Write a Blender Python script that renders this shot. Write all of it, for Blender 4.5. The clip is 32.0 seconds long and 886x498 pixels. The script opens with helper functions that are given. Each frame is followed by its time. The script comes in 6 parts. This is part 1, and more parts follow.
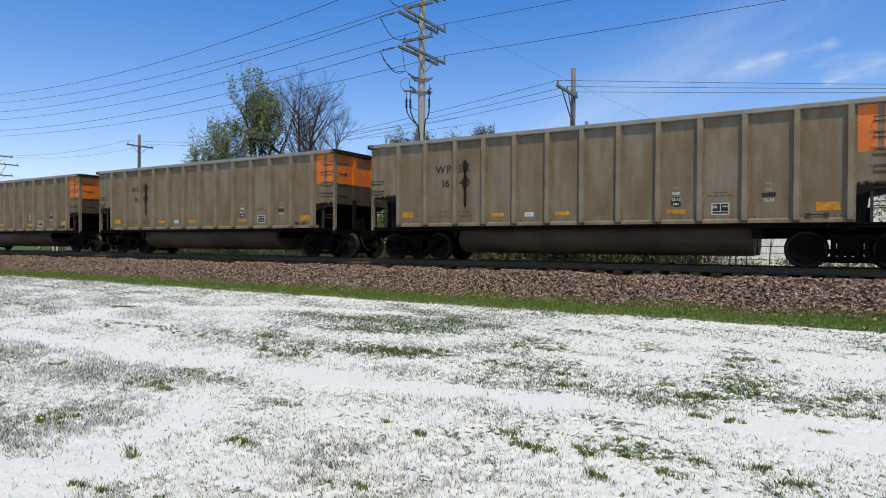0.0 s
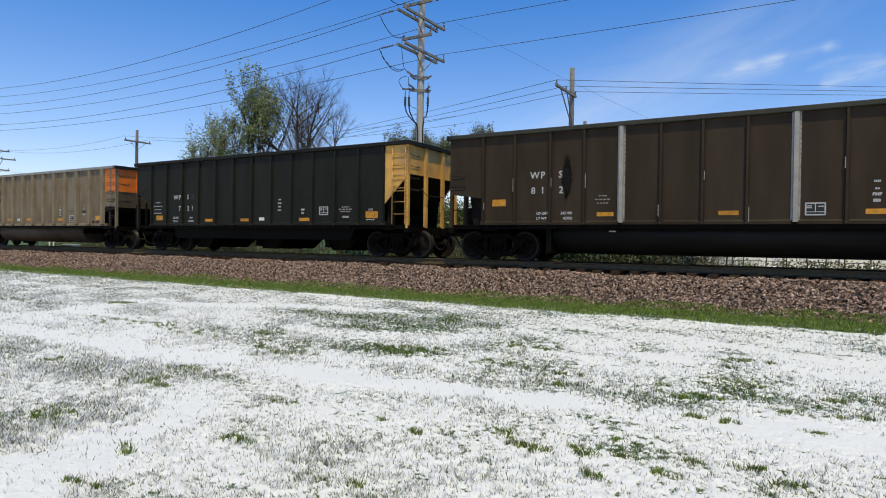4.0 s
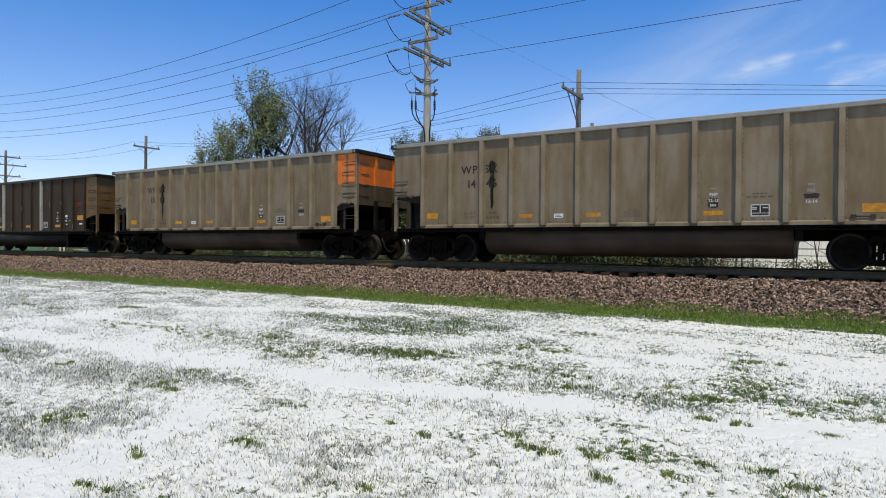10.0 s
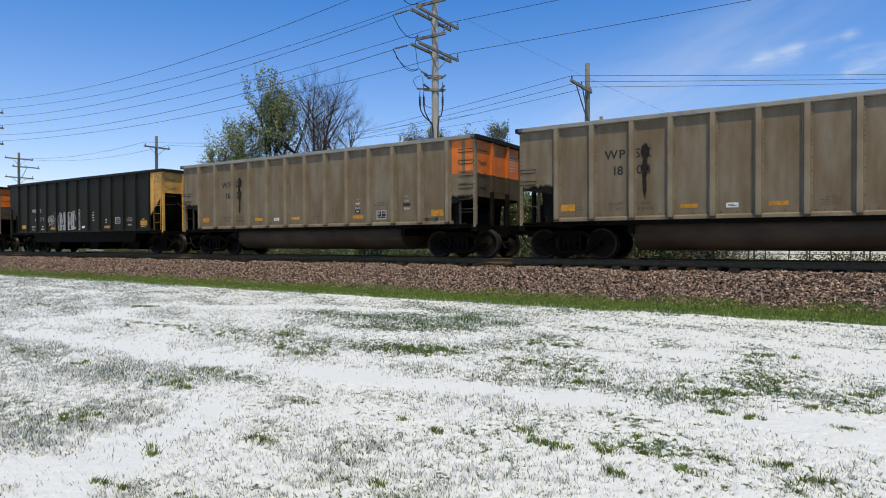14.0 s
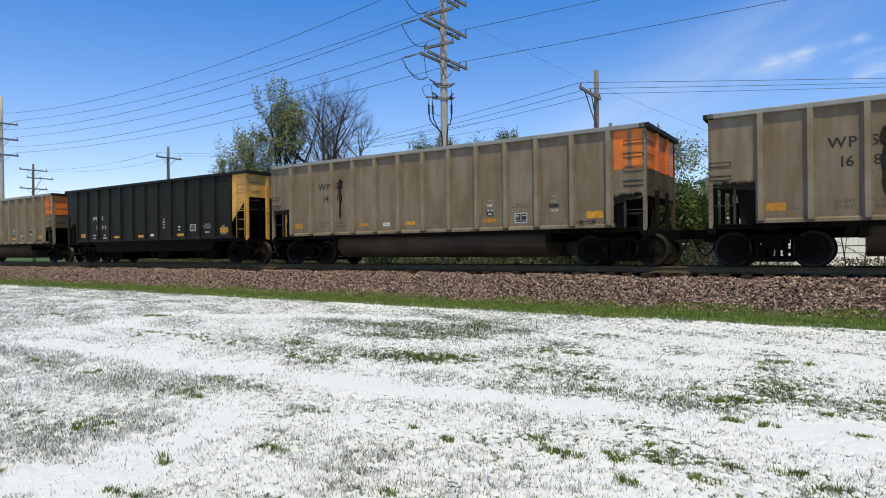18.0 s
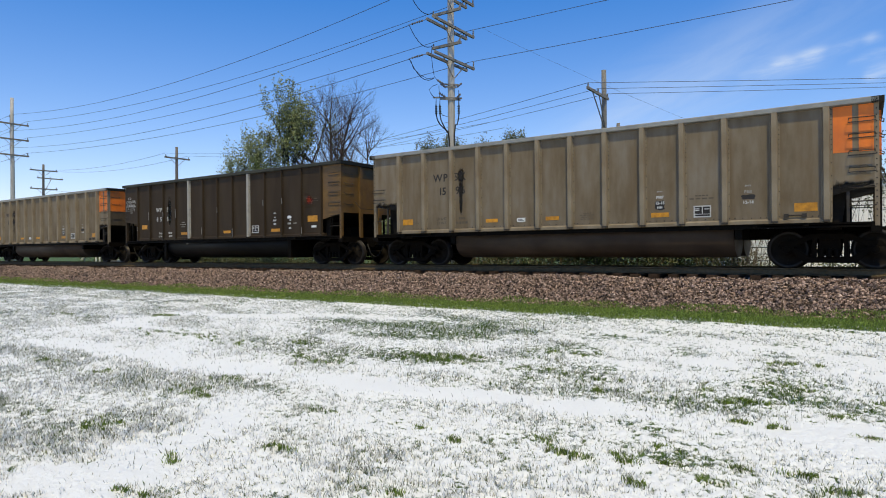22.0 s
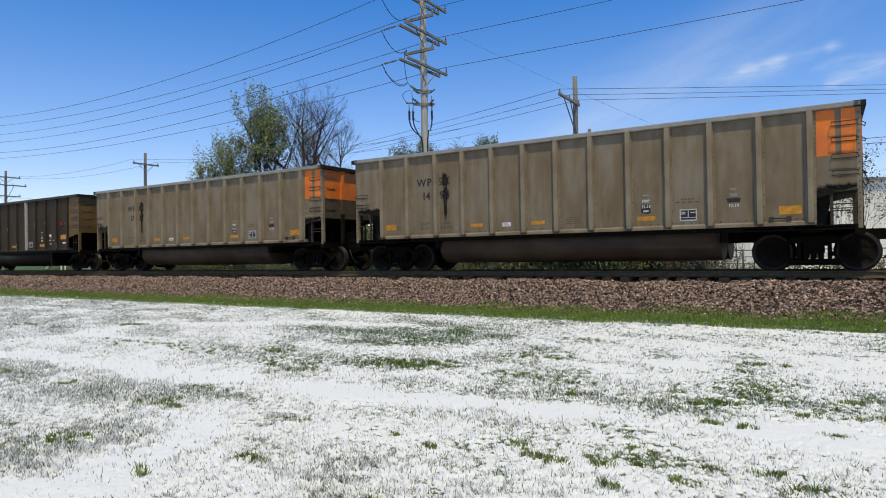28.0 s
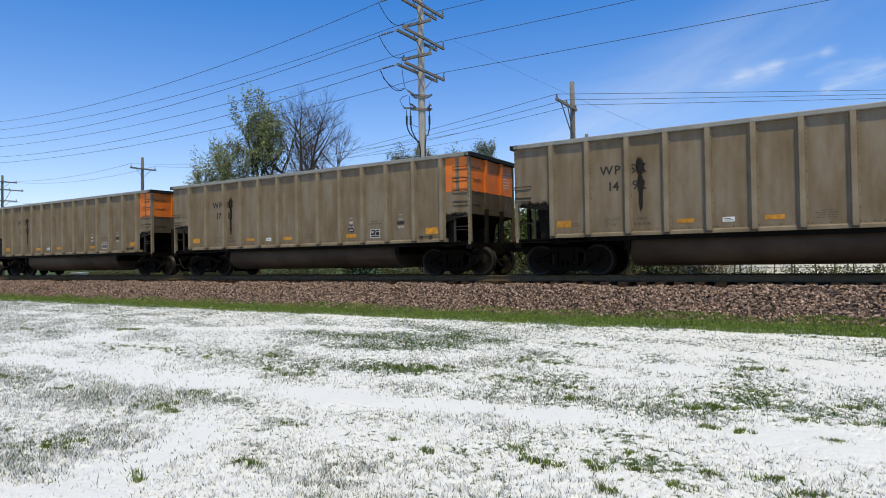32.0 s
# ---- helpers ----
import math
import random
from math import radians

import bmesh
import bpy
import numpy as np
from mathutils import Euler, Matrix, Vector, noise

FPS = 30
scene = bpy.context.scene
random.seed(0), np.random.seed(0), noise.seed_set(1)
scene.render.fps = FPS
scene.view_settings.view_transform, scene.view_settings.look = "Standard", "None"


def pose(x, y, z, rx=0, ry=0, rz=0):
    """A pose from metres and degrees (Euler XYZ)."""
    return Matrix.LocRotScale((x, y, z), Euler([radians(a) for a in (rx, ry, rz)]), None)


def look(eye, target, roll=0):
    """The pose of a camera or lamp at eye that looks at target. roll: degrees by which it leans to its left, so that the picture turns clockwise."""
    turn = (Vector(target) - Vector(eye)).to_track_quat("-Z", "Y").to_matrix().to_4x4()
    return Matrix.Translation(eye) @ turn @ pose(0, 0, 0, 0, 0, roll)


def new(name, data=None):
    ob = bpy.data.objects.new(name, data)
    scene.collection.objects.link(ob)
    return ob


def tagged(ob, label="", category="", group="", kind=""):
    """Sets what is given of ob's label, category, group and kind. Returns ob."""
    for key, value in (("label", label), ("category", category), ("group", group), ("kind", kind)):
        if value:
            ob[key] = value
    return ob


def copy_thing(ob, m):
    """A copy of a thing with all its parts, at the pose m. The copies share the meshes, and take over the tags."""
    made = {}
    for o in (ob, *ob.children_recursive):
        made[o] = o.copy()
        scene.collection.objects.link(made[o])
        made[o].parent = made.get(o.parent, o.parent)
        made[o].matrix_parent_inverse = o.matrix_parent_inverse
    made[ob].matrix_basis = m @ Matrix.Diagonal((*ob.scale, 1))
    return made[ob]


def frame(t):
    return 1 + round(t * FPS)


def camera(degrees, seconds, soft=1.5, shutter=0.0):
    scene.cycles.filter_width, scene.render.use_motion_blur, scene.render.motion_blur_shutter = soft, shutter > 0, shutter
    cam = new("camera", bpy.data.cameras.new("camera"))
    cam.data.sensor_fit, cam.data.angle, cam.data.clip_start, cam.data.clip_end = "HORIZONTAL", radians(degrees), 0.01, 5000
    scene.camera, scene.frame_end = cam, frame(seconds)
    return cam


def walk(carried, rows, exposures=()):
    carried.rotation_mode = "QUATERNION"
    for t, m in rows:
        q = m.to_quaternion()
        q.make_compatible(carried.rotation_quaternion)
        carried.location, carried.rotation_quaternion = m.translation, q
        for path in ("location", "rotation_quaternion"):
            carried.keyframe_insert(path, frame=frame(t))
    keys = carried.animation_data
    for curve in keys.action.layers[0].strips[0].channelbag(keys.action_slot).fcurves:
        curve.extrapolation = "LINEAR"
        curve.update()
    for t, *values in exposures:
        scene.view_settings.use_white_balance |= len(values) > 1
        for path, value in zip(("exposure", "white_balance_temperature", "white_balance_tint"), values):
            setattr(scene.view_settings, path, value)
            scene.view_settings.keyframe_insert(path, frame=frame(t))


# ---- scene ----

# ---- camera, held by hand at eye height on the lawn, turning a little ----
EYE = (0.0, 0.0, 1.6)
cam = camera(70.96, 32.0, soft=1.0)
TURNS = (
    (0, 89.43, -0.29, 31.17),
    (0.5, 89.35, -0.25, 31.32),
    (1, 89.41, -0.26, 31.30),
    (1.5, 89.43, -0.39, 31.35),
    (2, 89.31, -0.72, 31.52),
    (2.5, 89.31, -0.96, 30.85),
    (4.5, 89.33, -0.61, 31.11),
    (5, 89.93, -0.84, 31.85),
    (5.5, 90.16, -0.54, 31.97),
    (6, 90.13, -0.79, 31.75),
    (6.5, 89.82, -0.87, 31.20),
    (7, 89.61, -0.69, 31.39),
    (7.5, 89.46, -0.36, 31.45),
    (8, 89.64, -0.51, 31.57),
    (8.5, 89.76, -0.64, 31.51),
    (9, 89.88, -0.78, 31.56),
    (9.5, 89.77, -0.58, 31.59),
    (10, 89.57, -0.42, 31.64),
    (10.5, 89.42, -0.25, 31.76),
    (11, 89.34, -0.06, 31.90),
    (11.5, 89.27, -0.07, 31.99),
    (12, 89.11, 0.01, 32.04),
    (12.5, 89.04, 0.04, 32.10),
    (13, 89.22, 0.00, 32.26),
    (13.5, 89.25, 0.08, 32.41),
    (14, 89.20, 0.27, 32.54),
    (14.5, 89.25, 0.26, 32.69),
    (16.5, 90.00, 0.38, 33.17),
    (17, 90.04, 0.54, 33.27),
    (17.5, 90.02, 0.73, 33.34),
    (18, 89.92, 0.64, 33.44),
    (18.5, 89.91, 0.86, 33.46),
    (19, 90.10, 0.66, 33.48),
    (19.5, 90.19, 0.65, 33.61),
    (20, 90.18, 0.75, 33.77),
    (20.5, 90.03, 0.78, 33.92),
    (21, 89.97, 0.61, 34.04),
    (21.5, 89.97, 0.65, 34.12),
    (22, 89.96, 0.56, 34.09),
    (22.5, 90.08, 0.64, 34.04),
    (23, 90.19, 0.46, 33.85),
    (23.5, 89.92, 0.92, 32.90),
    (24, 89.65, 0.60, 26.67),
    (24.5, 89.63, 1.13, 24.66),
    (25, 89.88, 0.87, 25.54),
    (25.5, 89.85, 0.90, 28.63),
    (27.5, 90.50, 0.88, 31.10),
    (28, 90.43, 1.00, 31.71),
    (28.5, 90.34, 1.15, 31.98),
    (29, 90.39, 0.64, 31.99),
    (29.5, 90.43, 1.15, 31.81),
    (30, 90.48, 0.99, 31.52),
    (30.5, 90.57, 1.09, 31.50),
    (31, 90.68, 0.98, 31.47),
    (31.5, 90.80, 1.05, 31.53),
    (32, 90.85, 1.01, 31.48),
)
# stops by which the camera's own metering drifts
EXPOSURES = ((0, -0.06), (1, -0.08), (2, -0.09), (5, 0.03), (6, 0.11), (7, -0.03), (8, -0.02), (10, -0.04), (11, 0.03), (12, -0.10), (13, -0.06), (14, -0.08), (17, 0.05), (19, 0.02), (20, 0.09), (21, -0.03), (22, 0.0), (23, -0.05), (24, 0.05), (25, -0.19), (28, -0.06), (29, -0.02), (30, -0.02), (31, 0.07), (32, 0.0))
walk(cam, [(t, pose(*EYE, rx, ry, rz)) for t, rx, ry, rz in TURNS], EXPOSURES)

# ---- sky, sun ----
SUN_DIR = Vector((0.8, -1.0, 2.75)).normalized()
world = bpy.data.worlds.new("sky")
scene.world = world
world.use_nodes = True
wn, wl = world.node_tree.nodes, world.node_tree.links
wn.clear()
w_out = wn.new("ShaderNodeOutputWorld")
w_bg = wn.new("ShaderNodeBackground")
w_sky = wn.new("ShaderNodeTexSky")
w_sky.sky_type = 'NISHITA'
w_sky.sun_disc = False
w_sky.sun_elevation = math.asin(SUN_DIR.z)
w_sky.sun_rotation = math.atan2(SUN_DIR.x, SUN_DIR.y)
w_sky.altitude = 200
w_sky.air_density = 1.0
w_sky.dust_density = 0.45
w_sky.ozone_density = 5.0
w_bg.inputs["Strength"].default_value = 0.10
w_tc = wn.new("ShaderNodeTexCoord")
w_mix = wn.new("ShaderNodeMix")
w_mix.data_type = 'RGBA'
w_mix.inputs["B"].default_value = (6.9, 7.9, 9.3, 1)


def sky_math(operation, a, b):
    m = wn.new("ShaderNodeMath")
    m.operation = operation
    for k, v in enumerate((a, b)):
        if isinstance(v, (int, float)):
            m.inputs[k].default_value = v
        else:
            wl.new(v, m.inputs[k])
    return m.outputs[0]


def sky_dot(source, d):
    m = wn.new("ShaderNodeVectorMath")
    m.operation = 'DOT_PRODUCT'
    m.inputs[1].default_value = d
    wl.new(source, m.inputs[0])
    return m.outputs["Value"]


def sky_ramp(value, lo, hi, to_lo=0.0, to_hi=1.0):
    m = wn.new("ShaderNodeMapRange")
    m.interpolation_type = 'SMOOTHSTEP'
    for key, v in (("From Min", lo), ("From Max", hi), ("To Min", to_lo), ("To Max", to_hi)):
        m.inputs[key].default_value = v
    wl.new(value, m.inputs["Value"])
    return m.outputs["Result"]


def sky_noise(vector, scale, detail, rough=0.55, distortion=0.0):
    m = wn.new("ShaderNodeTexNoise")
    for key, v in (("Scale", scale), ("Detail", detail), ("Roughness", rough), ("Distortion", distortion)):
        m.inputs[key].default_value = v
    wl.new(vector, m.inputs["Vector"])
    return m


# high wind bends the cirrus a little
w_bend = sky_noise(w_tc.outputs["Generated"], 9.0, 3.0)
w_half = wn.new("ShaderNodeVectorMath")
w_half.operation = 'MULTIPLY_ADD'
w_half.inputs[1].default_value = (0.014, 0.014, 0.014)
w_half.inputs[2].default_value = (-0.007, -0.007, -0.007)
wl.new(w_bend.outputs["Color"], w_half.inputs[0])
w_sum = wn.new("ShaderNodeVectorMath")
w_sum.operation = 'ADD'
wl.new(w_tc.outputs["Generated"], w_sum.inputs[0])
wl.new(w_half.outputs["Vector"], w_sum.inputs[1])
WAY = w_sum.outputs["Vector"]


def cirrus(a, b, width, gain, reach, comb):
    """A wisp of ice cloud along the great circle from a to b, combed along its length, thinning out to its edges and ends."""
    a, b = Vector(a).normalized(), Vector(b).normalized()
    across, middle = a.cross(b).normalized(), (a + b).normalized()
    along = across.cross(middle).normalized()
    u, v = sky_dot(WAY, along), sky_dot(WAY, across)
    grid = wn.new("ShaderNodeCombineXYZ")
    wl.new(sky_math('MULTIPLY', u, comb), grid.inputs[0])
    wl.new(sky_math('MULTIPLY', v, comb * 5.0), grid.inputs[1])
    grain = sky_ramp(sky_noise(grid.outputs[0], 1.0, 6.0, 0.6, 0.6).outputs["Fac"], 0.22, 0.70)
    body = sky_ramp(sky_math('ABSOLUTE', v, 0.0), 0.0, width, gain, 0.0)
    ends = sky_ramp(sky_dot(WAY, middle), reach, 1.0 - (1.0 - reach) * 0.12)
    return sky_math('MULTIPLY', sky_math('MULTIPLY', body, ends), grain)


# thin high cirrus in one quarter of the sky: a broad veil and three brighter wisps
w_veil = cirrus((-0.3123, 0.9266, 0.2097), (-0.0423, 0.9483, 0.3145), 0.085, 0.20, 0.955, 4.0)
w_veil = sky_math('ADD', w_veil, cirrus((-0.32, 0.93, 0.17), (-0.13, 0.955, 0.25), 0.075, 0.21, 0.97, 5.0))
for wisp in (((-0.1216, 0.9604, 0.2485), (-0.0059, 0.9654, 0.2592), 0.0125, 0.48, 0.9968, 20.0), ((-0.13, 0.96, 0.245), (-0.05, 0.965, 0.252), 0.022, 0.40, 0.9965, 16.0),
             ((0.0227, 0.9735, 0.2226), (0.0838, 0.9718, 0.232), 0.018, 0.42, 0.9978, 18.0), ((-0.005, 0.9692, 0.2412), (0.035, 0.9692, 0.242), 0.011, 0.2, 0.9988, 25.0)):
    w_veil = sky_math('ADD', w_veil, cirrus(*wisp))
w_veil = sky_math('MINIMUM', w_veil, 0.85)
wl.new(w_veil, w_mix.inputs["Factor"])
# clear spring air: a deeper blue overhead, whiter haze low down than the plain model gives
w_tint = wn.new("ShaderNodeMix")
w_tint.data_type = 'RGBA'
w_tint.blend_type = 'MULTIPLY'
w_tint.inputs["Factor"].default_value = 1.0
w_sep = wn.new("ShaderNodeSeparateXYZ")
w_up = wn.new("ShaderNodeMapRange")
w_up.inputs["From Min"].default_value = 0.05
w_up.inputs["From Max"].default_value = 0.38
w_grade = wn.new("ShaderNodeValToRGB")
w_grade.color_ramp.elements[0].color = (0.98, 0.84, 0.83, 1)
w_grade.color_ramp.elements[1].color = (0.25, 0.60, 0.91, 1)
w_twice = wn.new("ShaderNodeVectorMath")
w_twice.operation = 'SCALE'
w_twice.inputs["Scale"].default_value = 2.0
wl.new(w_tc.outputs["Generated"], w_sep.inputs[0])
wl.new(w_sep.outputs["Z"], w_up.inputs["Value"])
wl.new(w_up.outputs["Result"], w_grade.inputs["Fac"])
wl.new(w_grade.outputs["Color"], w_twice.inputs[0])
wl.new(w_twice.outputs["Vector"], w_tint.inputs["B"])
wl.new(w_sky.outputs["Color"], w_tint.inputs["A"])
wl.new(w_tint.outputs["Result"], w_mix.inputs["A"])
wl.new(w_mix.outputs["Result"], w_bg.inputs["Color"])
wl.new(w_bg.outputs["Background"], w_out.inputs["Surface"])

sun_data = bpy.data.lights.new("sun", 'SUN')
sun_data.energy = 3.5
sun_data.angle = radians(0.53)
sun_data.color = (1.0, 0.865, 0.505)
sun = new("sun", sun_data)
sun.matrix_world = look(SUN_DIR * 60, (0, 0, 0))


# ---- materials ----
def material(name, stops, rough=0.7, metal=0.0, scale=4.0, detail=6.0, stretch=(1, 1, 1), bump=0.0, bump_scale=40.0,
             coords="Object", spec=0.4, random_amount=0.0, island=0.0, stain=None, stain_scale=0.7, stain_stretch=(1, 1, 1)):
    """A principled surface: noise runs through the colour stops, with fine relief; an optional large-scale stain on top."""
    m = bpy.data.materials.new(name)
    m.use_nodes = True
    n, l = m.node_tree.nodes, m.node_tree.links
    p = n["Principled BSDF"]
    p.inputs["Metallic"].default_value = metal
    p.inputs["Specular IOR Level"].default_value = spec
    if coords == "Object":
        src = n.new("ShaderNodeTexCoord").outputs["Object"]
    else:
        src = n.new("ShaderNodeNewGeometry").outputs["Position"]
    mp = n.new("ShaderNodeMapping")
    mp.inputs["Scale"].default_value = stretch
    l.new(src, mp.inputs["Vector"])
    no = n.new("ShaderNodeTexNoise")
    no.inputs["Scale"].default_value = scale
    no.inputs["Detail"].default_value = detail
    no.inputs["Roughness"].default_value = 0.62
    l.new(mp.outputs["Vector"], no.inputs["Vector"])
    ra = n.new("ShaderNodeValToRGB")
    while len(ra.color_ramp.elements) < len(stops):
        ra.color_ramp.elements.new(0.5)
    for e, (pos, col) in zip(ra.color_ramp.elements, stops):
        e.position = pos
        e.color = (*col, 1)
    l.new(no.outputs["Fac"], ra.inputs["Fac"])
    col = ra.outputs["Color"]
    if stain:
        m2 = n.new("ShaderNodeMapping")
        m2.inputs["Scale"].default_value = stain_stretch
        l.new(src, m2.inputs["Vector"])
        n2 = n.new("ShaderNodeTexNoise")
        n2.inputs["Scale"].default_value = stain_scale
        n2.inputs["Detail"].default_value = 5
        l.new(m2.outputs["Vector"], n2.inputs["Vector"])
        r2 = n.new("ShaderNodeValToRGB")
        r2.color_ramp.elements[0].position = 0.42
        r2.color_ramp.elements[0].color = (0, 0, 0, 1)
        r2.color_ramp.elements[1].position = 0.72
        r2.color_ramp.elements[1].color = (0.75, 0.75, 0.75, 1)
        l.new(n2.outputs["Fac"], r2.inputs["Fac"])
        mx = n.new("ShaderNodeMix")
        mx.data_type = 'RGBA'
        l.new(r2.outputs["Color"], mx.inputs["Factor"])
        l.new(col, mx.inputs["A"])
        mx.inputs["B"].default_value = (*stain, 1)
        col = mx.outputs["Result"]
    if random_amount or island:
        if island:
            rnd = n.new("ShaderNodeNewGeometry").outputs["Random Per Island"]
        else:
            rnd = n.new("ShaderNodeObjectInfo").outputs["Random"]
        amt = random_amount or island
        mr = n.new("ShaderNodeMapRange")
        mr.inputs["To Min"].default_value = 1 - amt
        mr.inputs["To Max"].default_value = 1 + amt
        l.new(rnd, mr.inputs["Value"])
        hs = n.new("ShaderNodeHueSaturation")
        l.new(mr.outputs["Result"], hs.inputs["Value"])
        l.new(col, hs.inputs["Color"])
        col = hs.outputs["Color"]
    l.new(col, p.inputs["Base Color"])
    rr = n.new("ShaderNodeMapRange")
    rr.inputs["To Min"].default_value = max(0.0, rough - 0.12)
    rr.inputs["To Max"].default_value = min(1.0, rough + 0.12)
    l.new(no.outputs["Fac"], rr.inputs["Value"])
    l.new(rr.outputs["Result"], p.inputs["Roughness"])
    if bump:
        nb = n.new("ShaderNodeTexNoise")
        nb.inputs["Scale"].default_value = bump_scale
        nb.inputs["Detail"].default_value = 4
        l.new(src, nb.inputs["Vector"])
        bp = n.new("ShaderNodeBump")
        bp.inputs["Strength"].default_value = bump
        bp.inputs["Distance"].default_value = 0.01
        l.new(nb.outputs["Fac"], bp.inputs["Height"])
        l.new(bp.outputs["Normal"], p.inputs["Normal"])
    return m


def plain(name, c, rough=0.7, metal=0.0, var=0.18, scale=9.0, **kw):
    lo = tuple(v * (1 - var) for v in c)
    hi = tuple(v * (1 + var) for v in c)
    return material(name, [(0.3, lo), (0.7, hi)], rough, metal, scale, **kw)


M_TAN = material("dusty_aluminium", [(0.30, (0.148, 0.111, 0.068)), (0.5, (0.196, 0.154, 0.103)), (0.70, (0.226, 0.191, 0.145))],
                 rough=0.8, metal=0.0, scale=1.6, stretch=(1.2, 1, 0.45), bump=0.12, bump_scale=30, stain=(0.140, 0.096, 0.052), stain_scale=1.5, stain_stretch=(2.2, 1, 0.25), random_amount=0.08, spec=0.08)
M_TAN_RIB = material("worn_aluminium_rib", [(0.3, (0.188, 0.147, 0.094)), (0.7, (0.277, 0.227, 0.158))], rough=0.75, metal=0.0, scale=2.6, stretch=(1, 1, 0.5), bump=0.1, spec=0.1, stain=(0.15, 0.098, 0.052), stain_scale=2.0, stain_stretch=(1, 1, 0.4))
M_CHORD = plain("dull_aluminium_chord", (0.27, 0.255, 0.215), 0.5, 0.35, scale=3.0)
M_BROWN = material("brown_weathered_paint", [(0.3, (0.0265, 0.0170, 0.0090)), (0.7, (0.041, 0.0272, 0.0150))], rough=0.6, scale=1.5, stretch=(1.5, 1, 0.5), bump=0.1, stain=(0.054, 0.038, 0.023), stain_stretch=(2, 1, 0.4), random_amount=0.08, spec=0.12)
M_BLACK = material("black_weathered_paint", [(0.3, (0.0112, 0.0108, 0.0078)), (0.7, (0.0180, 0.0182, 0.0140))], rough=0.5, scale=1.4, stretch=(1.5, 1, 0.5), bump=0.08, stain=(0.0230, 0.0228, 0.0175), stain_stretch=(2, 1, 0.4), spec=0.08)
M_SILVER = plain("galvanised_post", (0.33, 0.30, 0.25), 0.5, 0.15, scale=6.0)
M_ORANGE = material("orange_end_paint", [(0.25, (0.62, 0.13, 0.010)), (0.75, (0.80, 0.20, 0.018))], rough=0.55, scale=2.5, stain=(0.42, 0.12, 0.03), stain_scale=1.6)
M_OCHRE = material("ochre_end_paint", [(0.3, (0.095, 0.050, 0.013)), (0.7, (0.175, 0.092, 0.020))], rough=0.6, scale=2.0, stain=(0.10, 0.06, 0.03), stain_scale=1.5)
M_YELLOW_END = material("yellow_end_paint", [(0.3, (0.58, 0.30, 0.06)), (0.7, (0.72, 0.40, 0.09))], rough=0.55, scale=2.0, stain=(0.34, 0.2, 0.08), stain_scale=1.4)
M_REFLECT = plain("yellow_reflector_sheet", (0.50, 0.215, 0.010), 0.5, var=0.35, scale=7.0, random_amount=0.18)
M_WHITE = plain("white_stencil_paint", (0.46, 0.45, 0.42), 0.6)
M_BLACKINK = plain("black_stencil_paint", (0.035, 0.032, 0.03), 0.6, spec=0.1)
M_FAINT = plain("faded_stencil_paint", (0.088, 0.068, 0.044), 0.7)
# Near black: the shade under the cars is put into this greasy steel.
M_UNDER = material("shade_dark_greasy_steel", [(0.3, (0.0034, 0.0024, 0.0014)), (0.7, (0.0075, 0.0056, 0.0034))], rough=0.65, scale=5.0, bump=0.2, spec=0.06)
M_TUB = material("rust_dusted_tub_steel", [(0.3, (0.062, 0.041, 0.025)), (0.7, (0.098, 0.067, 0.042))], rough=0.6, scale=1.3, stretch=(0.6, 1, 2), bump=0.1, stain=(0.034, 0.022, 0.015), stain_stretch=(1, 1, 1), spec=0.15)
M_TUB_DARK = material("black_tub_paint", [(0.3, (0.0075, 0.0068, 0.0055)), (0.7, (0.0150, 0.0132, 0.0105))], rough=0.5, scale=1.6, stretch=(0.6, 1, 2), bump=0.1, spec=0.12)
# Truck steel kept far below its sunlit tone, so its colour holds the shade.
M_CAST = material("shade_dark_cast_steel", [(0.3, (0.0042, 0.0029, 0.0017)), (0.7, (0.0095, 0.0067, 0.0040))], rough=0.8, scale=7.0, bump=0.3, spec=0.06)
# Black stands in for shade under the slope sheets; on end posts it is soot.
M_SLOPE = material("soot_shade_black_steel", [(0.3, (0.010, 0.008, 0.006)), (0.7, (0.022, 0.018, 0.014))], rough=0.8, scale=3.0, bump=0.2, spec=0.06)
# Coal grime plus the shade on the car ends, both put into the colour.
M_GRIME_SHADE = material("grimed_shaded_aluminium", [(0.3, (0.060, 0.044, 0.028)), (0.7, (0.10, 0.076, 0.05))], rough=0.7, scale=2.0, stretch=(1.5, 1, 0.5), bump=0.1, spec=0.15)
# Plates lighter than the frames: sun on the end wheel, put into the colour.
M_WHEEL = material("sun_lightened_wheel_plate", [(0.3, (0.0085, 0.0066, 0.0048)), (0.7, (0.019, 0.015, 0.011))], rough=0.7, scale=6.0, bump=0.2, spec=0.08)
M_TREAD = plain("worn_wheel_steel", (0.022, 0.018, 0.015), 0.45, 0.2, spec=0.2)
M_GRAB = plain("dark_grab_iron", (0.05, 0.042, 0.034), 0.6, 0.2, spec=0.15)
M_RUBBER = plain("black_rubber_hose", (0.018, 0.018, 0.018), 0.55, spec=0.15)
M_RAIL = material("rust_brown_rail", [(0.3, (0.082, 0.060, 0.033)), (0.7, (0.138, 0.102, 0.058))], rough=0.75, scale=9, coords="World", bump=0.2, spec=0.1)
M_RAILTOP = plain("polished_rail_head", (0.105, 0.078, 0.048), 0.6, 0.0, coords="World", spec=0.06)
M_TIE = material("creosoted_tie_wood", [(0.3, (0.030, 0.018, 0.011)), (0.7, (0.072, 0.045, 0.028))], rough=0.85, scale=3, stretch=(8, 1, 6), bump=0.4, random_amount=0.25, spec=0.1)


